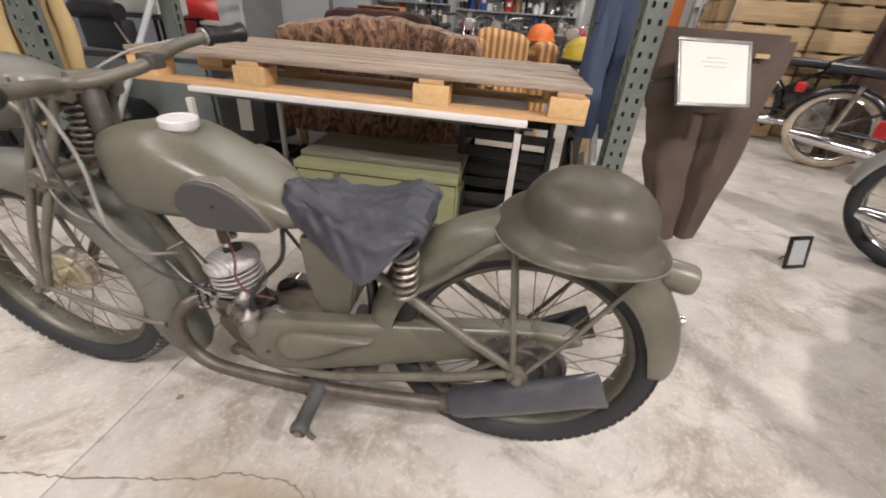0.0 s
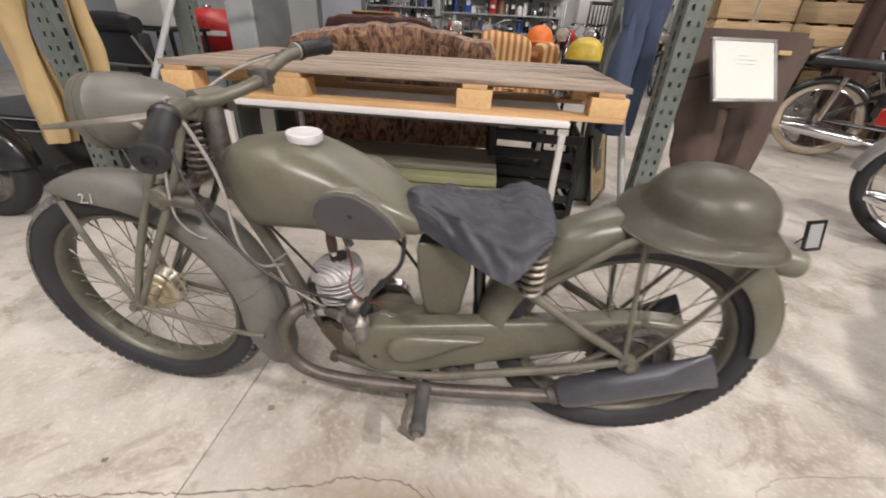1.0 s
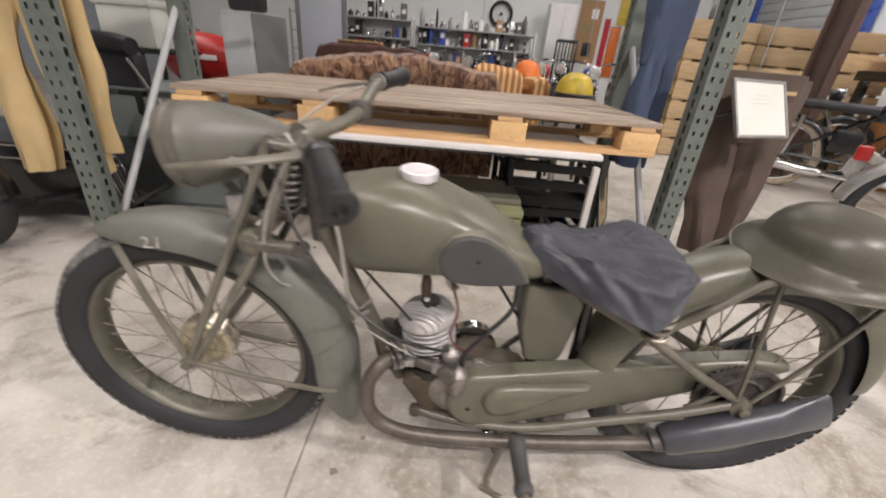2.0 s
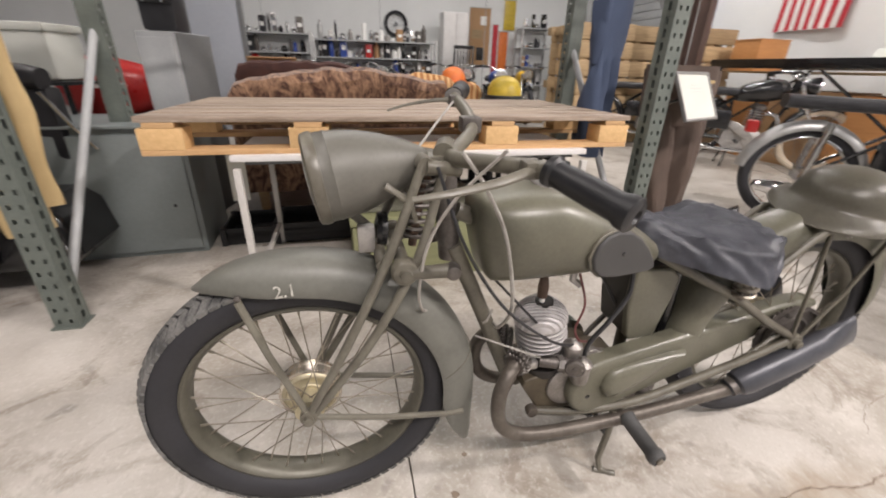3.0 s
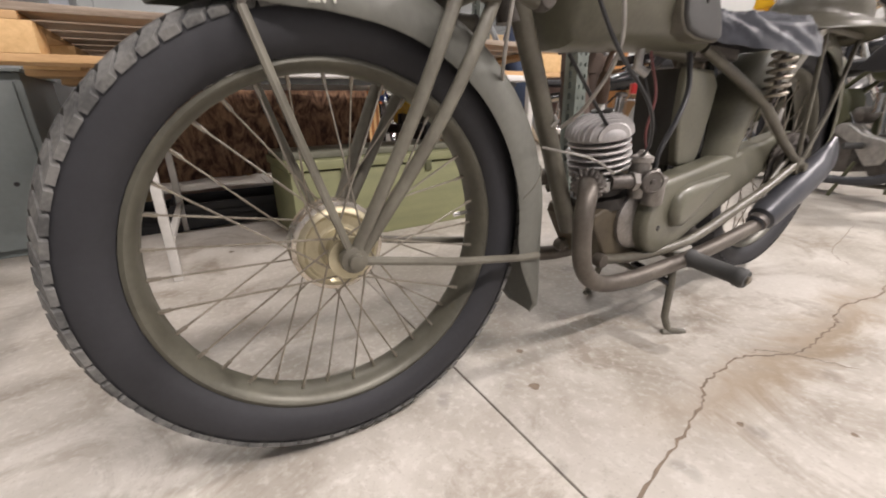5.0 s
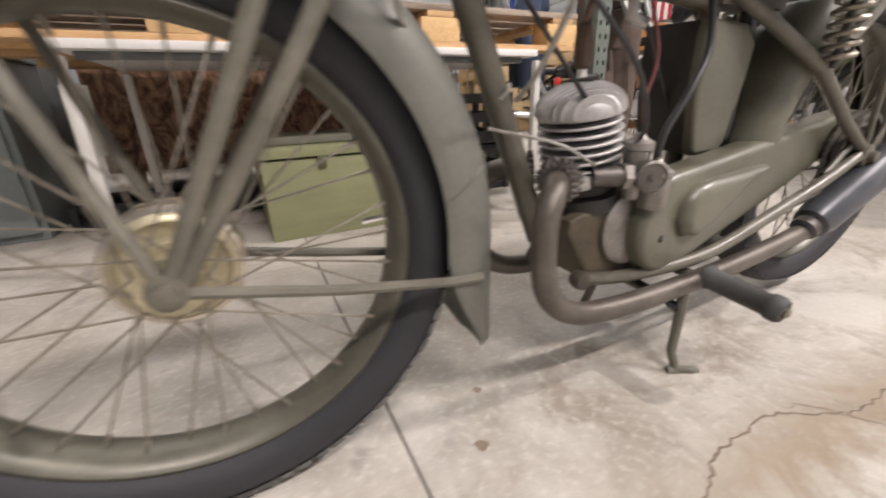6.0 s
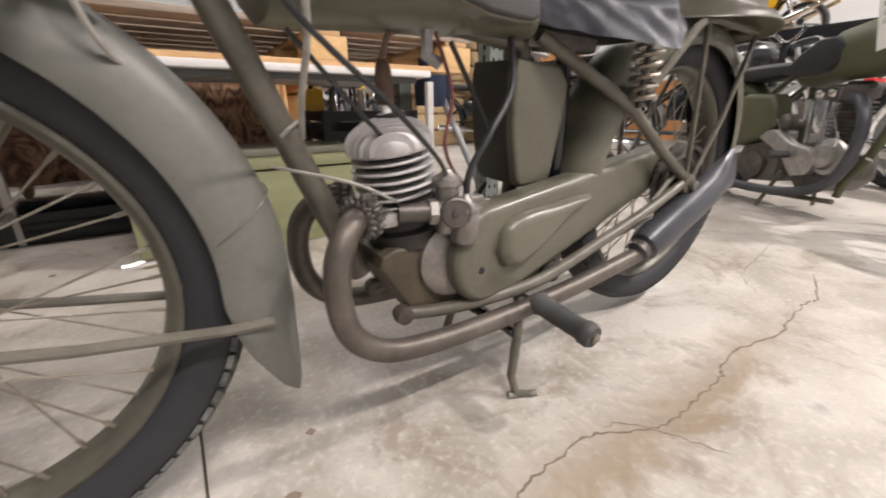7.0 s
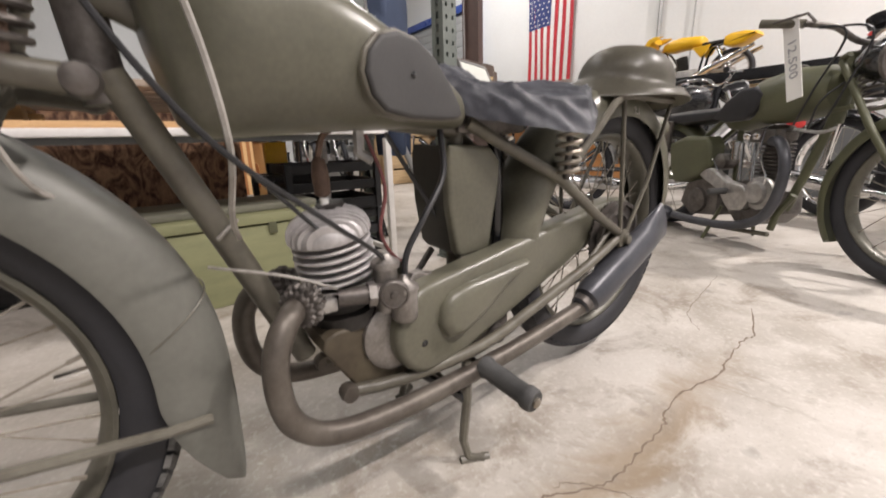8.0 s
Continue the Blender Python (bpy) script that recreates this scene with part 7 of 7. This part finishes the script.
for k, (x, w, h, c) in enumerate(((-2.0, 0.8, 0.6, DARKLOCKER), (-1.0, 0.9, 0.66, DARKLOCKER), (-0.1, 0.7, 0.7, DARKLOCKER), (0.7, 0.8, 0.78, ORANGEWOOD), (1.5, 0.7, 0.8, CARDBOARD), (2.2, 0.5, 0.75, ORANGEWOOD))):
    bx = thing("storage_box", sh.matrix_world @ pose(x, 0.05, 0, 0, 0, 3 * (-1) ** k), "plain brown storage box under the rack shelf", "box", "rack boxes")
    block("box_body", (0, 0, h / 2), (w, 0.6, h), c, bx, 0.006)
    block("box_tape", (0, 0, h + 0.002), (w, 0.06, 0.003), PAPER, bx)
ob_ = thing("storage_box", pose(5.45, 4.05, 0.989, 0, 0, 3), "orange plywood box standing on the rack shelf", "box", "rack boxes")
block("box_body", (0, 0, 0.18), (0.5, 0.36, 0.36), ORANGEWOOD, ob_, 0.006)
block("box_lid", (0, 0, 0.367), (0.51, 0.37, 0.014), ORANGEWOOD, ob_, 0.003)
def racer(m, label, coat):
    yb = thing("racing_motorcycle", m, label, "motorcycle")
    YR, YW = 0.207, 0.84
    wheel("front_wheel", yb, 0, YR, YR, 0.06, 0.165, (ALLOY, RUBBER, ALLOY, ALLOY), 18, tread=False)
    wheel("rear_wheel", yb, YW, YR, YR, 0.07, 0.16, (ALLOY, RUBBER, ALLOY, ALLOY), 18, tread=False)
    fender("front_mudguard", yb, coat, 0, YR, [(150, 0.22, 0.036, 0.03), (90, 0.225, 0.038, 0.034), (15, 0.22, 0.036, 0.03)])
    for s in (-1, 1):
        bar("fork_leg", [(0, s * 0.055, YR), (0.07, s * 0.055, 0.38), (0.12, s * 0.055, 0.52)], [0.016, 0.02, 0.016], HUBALLOY, yb, 10)
        bar("swing_arm", [(0.52, s * 0.06, 0.22), (YW, s * 0.06, YR)], 0.014, ALLOY, yb, 8)
        bar("shock_absorber", [(0.72, s * 0.075, 0.44), (YW - 0.02, s * 0.075, YR)], 0.018, CHROME, yb, 10)
        bar("frame_rail", [(0.15, s * 0.03, 0.52), (0.26, s * 0.09, 0.36), (0.36, s * 0.09, 0.12), (0.54, s * 0.07, 0.14), (0.62, s * 0.06, 0.44), (0.92, s * 0.05, 0.5)], 0.012, BLACKPAINT, yb, 8, 4)
        bar("clip_on_bar", [(0.12, s * 0.06, 0.55), (0.19, s * 0.2, 0.53)], 0.01, BLACKPAINT, yb, 8)
        part("side_panel", plate(bmesh.new(), [(0.48, 0.465), (0.65, 0.475), (0.62, 0.4), (0.57, 0.36)], s * 0.1, s * 0.07, 0.01, 0.01), coat, yb)
        bar("exhaust_pipe", [(0.32, s * 0.06, 0.3), (0.36, s * 0.11, 0.13), (0.52, s * 0.12, 0.16), (0.75, s * 0.12, 0.27), (1.05, s * 0.12, 0.4)], [0.016, 0.018, 0.028, 0.034, 0.018], CHROME, yb, 12, 4)
    rows = []
    for x, cz, hw, hh in ((0.15, 0.51, 0.04, 0.03), (0.18, 0.52, 0.085, 0.05), (0.26, 0.525, 0.115, 0.066), (0.36, 0.535, 0.118, 0.066), (0.47, 0.53, 0.105, 0.06), (0.55, 0.525, 0.09, 0.056), (0.57, 0.52, 0.07, 0.04)):
        rows.append(oval(0, cz, hw, hh, 18, 2.8, x))
    loft("fuel_tank", rows, coat, yb)
    loft("saddle", [oval(0, 0.49, 0.08, 0.02, 14, 2.6, x) for x in (0.57, 0.62, 0.72, 0.79)], BLACKVINYL, yb)
    part("seat_hump", plate(bmesh.new(), [(0.77, 0.44), (0.84, 0.42), (0.93, 0.435), (1.0, 0.475), (1.05, 0.495), (1.04, 0.525), (0.94, 0.545), (0.82, 0.545), (0.77, 0.52)], -0.1, 0.1, 0.03, 0.03), coat, yb)
    # half fairing: a shell open at the sides, the bars reach out through the holes
    for s in (-1, 1):
        ol = [(-0.05, 0.48), (-0.035, 0.57), (0.01, 0.635), (0.08, 0.655), (0.17, 0.645), (0.11, 0.62), (0.04, 0.6), (0.015, 0.55), (0.04, 0.52), (0.11, 0.515), (0.16, 0.47), (0.07, 0.455), (-0.01, 0.455)]
        part("fairing_side", plate(bmesh.new(), ol, s * 0.12, s * 0.09, 0.01, 0.012), coat, yb)
    nose = []
    for x, cz, hh in ((-0.055, 0.48, 0.012), (-0.04, 0.53, 0.03), (-0.01, 0.57, 0.05), (0.03, 0.6, 0.045), (0.07, 0.62, 0.03)):
        nose.append(oval(0, cz, 0.11, hh, 18, 2.6, x))
    loft("fairing_nose", nose, coat, yb)
    block("engine_case", (0.44, 0, 0.19), (0.24, 0.16, 0.14), ALLOY, yb, 0.03)
    for k in range(7):
        turned("cylinder_fin", [(0.03, 0.024 * k), (0.06, 0.024 * k), (0.06, 0.024 * k + 0.007), (0.03, 0.024 * k + 0.008)], BLACKALLOY, yb, axis_to((0.38, 0, 0.25), (-0.2, 0, 1)), 16)
    bar("rear_stand", [(YW, -0.12, YR), (YW + 0.02, -0.14, 0.01), (YW + 0.02, 0.14, 0.01), (YW, 0.12, YR)], 0.01, STEEL, yb, 8)
    return yb


racer(pose(5.34, 1.98, 0.988, 0, 0, -90), "small yellow racing motorcycle standing on the rack shelf", YELLOW)
racer(pose(5.25, -0.02, 0.988, 0, 0, -90), "small red racing motorcycle standing on the rack shelf", RED)
easel = thing("info_board", pose(5.12, 2.24, 1.0, -14, 0, -90), "small black-framed information board leaning on the shelf", "sign")
block("board", (0, 0, 0.21), (0.28, 0.01, 0.36), SIGNPAPER, easel)
for c, s in (((0, 0, 0.02), (0.31, 0.018, 0.014)), ((0, 0, 0.4), (0.31, 0.018, 0.014)), ((-0.148, 0, 0.21), (0.014, 0.018, 0.366)), ((0.148, 0, 0.21), (0.014, 0.018, 0.366))):
    block("frame_bar", c, s, BLACKPAINT, easel, 0.002)
block("board_picture", (0.02, -0.008, 0.27), (0.2, 0.003, 0.05), BLUE, easel)
block("board_picture", (0.02, -0.008, 0.21), (0.2, 0.003, 0.06), CARDBOARD, easel)
leaf = thing("paper_sheet", pose(4.96, 2.36, 1.126, -38, 0, -90), "white paper sheet leaning before the information board", "paper")
block("sheet", (0, 0, 0.0), (0.2, 0.004, 0.18), SIGNPAPER, leaf)

# flag on the wall
flag = thing("flag", pose(EX - 0.06, 4.19, 3.04, 0, 0, -90), "red and white striped flag with a blue starred field hung upright", "flag")
FW, FH = 0.905, 1.52
for k in range(13):
    x = -FW / 2 + (k + 0.5) * FW / 13
    bm = bmesh.new()
    rows = []
    for j in range(15):
        z = -FH * j / 14
        dy = 0.02 * math.sin(7 * x + 2 * z)
        rows.append((bm.verts.new((x - FW / 26, dy, z)), bm.verts.new((x + FW / 26, dy, z))))
    for a, b in zip(rows, rows[1:]):
        bm.faces.new((a[0], a[1], b[1], b[0]))
    part("stripe", bm, FLAGRED if k % 2 == 0 else FLAGWHITE, flag)
bm = bmesh.new()
rows = []
for j in range(9):
    z = -FH * 0.42 * j / 8
    rows.append([bm.verts.new((x, 0.02 * math.sin(7 * x + 2 * z) - 0.004, z)) for x in np.linspace(-FW / 2, -FW / 2 + FW * 7 / 13, 7)])
for a, b in zip(rows, rows[1:]):
    for i in range(6):
        bm.faces.new((a[i], a[i + 1], b[i + 1], b[i]))
canton = part("canton", bm, FLAGBLUE, flag)
star = None
for i in range(5):
    for j in range(8):
        if star is None:
            bm = bmesh.new()
            bm.faces.new([bm.verts.new(((0.022 if q % 2 == 0 else 0.009) * math.sin(q * math.pi / 5), 0, (0.022 if q % 2 == 0 else 0.009) * math.cos(q * math.pi / 5))) for q in range(10)])
            star = part("star", bm, FLAGWHITE, canton)
        x, z = -FW / 2 + 0.045 + i * 0.092 + (0.03 if j % 2 else 0), -0.05 - j * 0.077
        p = Matrix.Translation((x, 0.02 * math.sin(7 * x + 2 * z) - 0.009, z))
        if i == 0 and j == 0:
            star.matrix_local = p
        else:
            again(star, p, canton)
bar("flag_rod", [(-FW / 2 - 0.03, 0, 0.005), (FW / 2 + 0.03, 0, 0.005)], 0.012, STEEL, flag, 8)
wc = thing("roller_door", pose(EX - 0.085, 7.2, 0, 0, 0, -90), "white slatted roller door in a blue steel frame", "door", kind="structure")
for k in range(21):
    block("slat", (0, 0.02, 0.075 + 0.148 * k), (2.4, 0.03, 0.14), LOCKER, wc, 0.008)
for x in (-1.26, 1.26):
    block("door_post", (x, 0, 1.6), (0.12, 0.1, 3.2), BLUE, wc, 0.005)
block("door_head", (0, 0, 3.21), (2.4, 0.1, 0.14), BLUE, wc, 0.005)

# ---------------------------------------------------------------- stacked pallets
first = None
for k in range(18):
    i, j = k % 6, k // 6
    m = pose((3.1, 3.92, 4.68)[j] + 0.04 * math.sin(k * 2.3), (4.55, 4.66, 4.5)[j] + 0.15 * i, 0.0, 0, 0, 1.5 * math.sin(k * 1.7)) @ pose(0, 0, 0, 86)
    if first is None:
        first = pallet(m, "old wooden pallet standing on edge in a row", 0.78, 1.5, 0.14, worn=False, group="standing pallets")
    else:
        copy_thing(first, m)

# ---------------------------------------------------------------- parts shelves at the back
def parts_shelf(m, label, seed, W=2.4, H=1.9):
    root = thing("parts_shelf", m, label, "shelf", "parts shelves")
    for x in (0, W):
        for y in (0, 0.45):
            block("shelf_post", (x, y, H / 2), (0.04, 0.04, H), STEEL, root, 0.003)
    block("shelf_back", (W / 2, 0.455, H / 2), (W - 0.05, 0.008, H - 0.1), WALLPAINT, root)
    rnd = random.Random(seed)
    for k in range(5):
        z = 0.15 + k * (H - 0.2) / 4
        block("shelf_board", (W / 2, 0.225, z), (W - 0.042, 0.44, 0.025), LOCKER, root, 0.003)
        x = 0.08
        while x < W - 0.16:
            w = rnd.uniform(0.05, 0.14)
            h = rnd.uniform(0.1, 0.34)
            mat_ = rnd.choice((STEEL, ALLOY, CHROME, BLACKPAINT, BLACKVINYL, BLACKPAINT, BLACKALLOY, DARKALLOY, PAPER, RED, BLUE, CARDBOARD, DARKALLOY, BLACKVINYL))
            mm = m @ pose(x + w / 2, 0.2 + rnd.uniform(-0.06, 0.04), z + 0.0127, 0, 0, rnd.uniform(-15, 15))
            kind = rnd.random()
            if kind < 0.4:
                o = thing("parts_bin", mm, "small boxed motorcycle part on a metal shelf", "box", "shelf items")
                block("bin_body", (0, 0, h / 2), (w, w, h), mat_, o, 0.006)
                block("bin_label", (0, -w / 2 - 0.001, h * 0.5), (w * 0.6, 0.002, h * 0.25), PAPER, o)
            elif kind < 0.75:
                o = thing("oil_can", mm, "small metal can on a metal shelf", "can", "shelf items")
                turned("can_body", [(w * 0.4, 0), (w * 0.42, 0.006), (w * 0.42, h * 0.75), (w * 0.2, h * 0.9), (w * 0.12, h), (0.001, h)], mat_, o, None, 14)
                turned("can_cap", [(w * 0.13, h), (w * 0.13, h + 0.015), (0.001, h + 0.016)], BLACKPAINT, o, None, 10)
            else:
                o = thing("spare_lamp", mm, "round chromed spare lamp on a metal shelf", "lamp", "shelf items")
                turned("lamp_shell", [(w * 0.3, 0), (w * 0.45, w * 0.1), (w * 0.5, w * 0.4), (w * 0.3, w * 0.8), (0.001, w * 0.9)], CHROME if kind < 0.9 else mat_, o, None, 16)
            x += w + rnd.uniform(0.0, 0.03)
    return root


for k, (x, y, a) in enumerate(((-0.4, 8.2, 0), (4.42, 9.5, 0), (5.3, 8.4, -4), (-2.85, 8.2, 0))):
    parts_shelf(pose(x, y, 0, 0, 0, a), "grey metal shelf full of small motorcycle parts", 20 + k, (2.4, 0.8, 1.0, 2.4)[k], (1.42, 1.9, 1.9, 1.5)[k])
for k, (x, y, a, c) in enumerate(((0.6, 5.4, 70, BLACKPAINT), (1.6, 5.2, 75, RED), (2.5, 5.6, 80, BLUE), (-0.6, 6.0, 80, BLACKPAINT), (2.2, 6.6, 70, BLACKPAINT), (0.1, 6.9, 100, RED), (3.4, 6.6, 80, YELLOW))):
    background_bike(facing(x, y, a), "chromed classic motorcycle in a crowded row", BLACKPAINT, c, BLACKVINYL)
cup = thing("white_cupboard", pose(2.45, 9.5, 0), "tall white cupboard by the back wall", "cupboard")
block("cupboard_body", (0.3, 0.22, 1.05), (0.6, 0.4, 2.1), TABLETOP, cup, 0.006)
for x in (0.152, 0.448):
    door = block("cupboard_door", (x, 0.01, 1.08), (0.288, 0.018, 1.98), TABLETOP, cup, 0.004)
    block("handle", (x + (0.1 if x < 0.3 else -0.1), -0.006, 1.1), (0.014, 0.016, 0.14), STEEL, door, 0.003)
sc = thing("slat_back_chair", pose(2.6, 9.1, 0), "black chair with an upright slatted back", "chair")
block("seat", (0.24, -0.2, 0.45), (0.5, 0.45, 0.04), BLACKPAINT, sc, 0.01)
for x in (0.02, 0.46):
    block("back_post", (x, 0.0, 0.7), (0.04, 0.04, 1.4), BLACKPAINT, sc, 0.006)
    block("leg", (x, -0.38, 0.215), (0.04, 0.04, 0.43), BLACKPAINT, sc, 0.006)
for x in np.linspace(0.1, 0.38, 5):
    block("back_slat", (float(x), 0.0, 0.94), (0.03, 0.02, 0.8), BLACKPAINT, sc, 0.004)
block("top_rail", (0.24, 0.0, 1.37), (0.4, 0.036, 0.07), BLACKPAINT, sc, 0.006)
for nm, x, w, z0, z1, c, lab in (("wall_poster", 3.3, 0.54, 0.98, 2.3, CARDBOARD, "tall tan poster hung on the white wall"), ("wall_banner", 3.93, 0.13, 0.8, 1.95, FLAGRED, "narrow red cloth banner hung on the wall"),
                                  ("wall_banner", 4.1, 0.24, 0.7, 1.8, ORANGEHAT, "orange cloth banner hung on the white wall"), ("wall_banner", 4.2, 0.3, 1.85, 2.5, YELLOWHAT, "yellow-green cloth banner hung high on the wall")):
    pb = thing(nm, pose(x, 10.29, z0), lab, "poster")
    block("cloth_sheet", (w / 2, 0, (z1 - z0) / 2), (w, 0.008, z1 - z0), c, pb, 0.002)
    bar("hanging_rod", [(-0.02, 0, z1 - z0 + 0.008), (w + 0.02, 0, z1 - z0 + 0.008)], 0.008, STEEL, pb, 6)
    if nm == "wall_poster":
        for px, pz, pw, ph, pc in ((0.3, 0.3, 0.2, 0.3, BLACKPAINT), (0.2, 0.75, 0.28, 0.2, OLDWOOD), (0.36, 1.05, 0.16, 0.2, PAPER)):
            block("poster_patch", (px, -0.006, pz), (pw, 0.003, ph), pc, pb)
sw = thing("wall_decoration", pose(1.44, 10.26, 1.87), "black spoked wheel hung on the white wall", "decoration")
wheel("rim", sw, 0, 0, 0.28, 0.07, 0.22, (BLACKPAINT, RUBBER, BLACKPAINT, BLACKPAINT), 12, tread=False)
cb = thing("cardboard_box", pose(-0.66, 4.6, 0, 0, 0, 6), "brown cardboard box on a low stand", "box")
block("stand_box", (0, 0, 0.35), (0.7, 0.5, 0.7), DARKLOCKER, cb, 0.01)
block("box_body", (0, 0, 0.85), (0.5, 0.4, 0.29), CARDBOARD, cb, 0.006)
block("box_label", (0.02, -0.203, 0.93), (0.2, 0.003, 0.05), YELLOW, cb)
block("box_flap", (0, -0.25, 0.985), (0.49, 0.14, 0.006), CARDBOARD, cb)

# clutter beyond the chest and the table end
can = thing("oil_can", pose(0.91, 1.78, 0.426), "yellow square oil can standing on a black crate", "can")
block("can_body", (0, 0, 0.08), (0.11, 0.07, 0.16), YELLOW, can, 0.01)
turned("can_cap", [(0.014, 0.158), (0.014, 0.18), (0.001, 0.182)], BLACKPAINT, can, None, 12)
bar("can_handle", [(-0.03, 0, 0.158), (-0.03, 0, 0.185), (0.02, 0, 0.185), (0.03, 0, 0.158)], 0.005, YELLOW, can, 6)
slat_crate(pose(0.97, 1.78, 0, 0, 0, 3), "black slotted crate carrying an oil can", (0.3, 0.26, 0.42))
sheet = thing("paper_sheet", pose(-0.44, 1.42, 0.3, -4, 0, 3), "white paper sheet hanging from the cabinet edge", "paper")
block("sheet_leaf", (0, 0, 0.12), (0.08, 0.003, 0.24), SIGNPAPER, sheet)
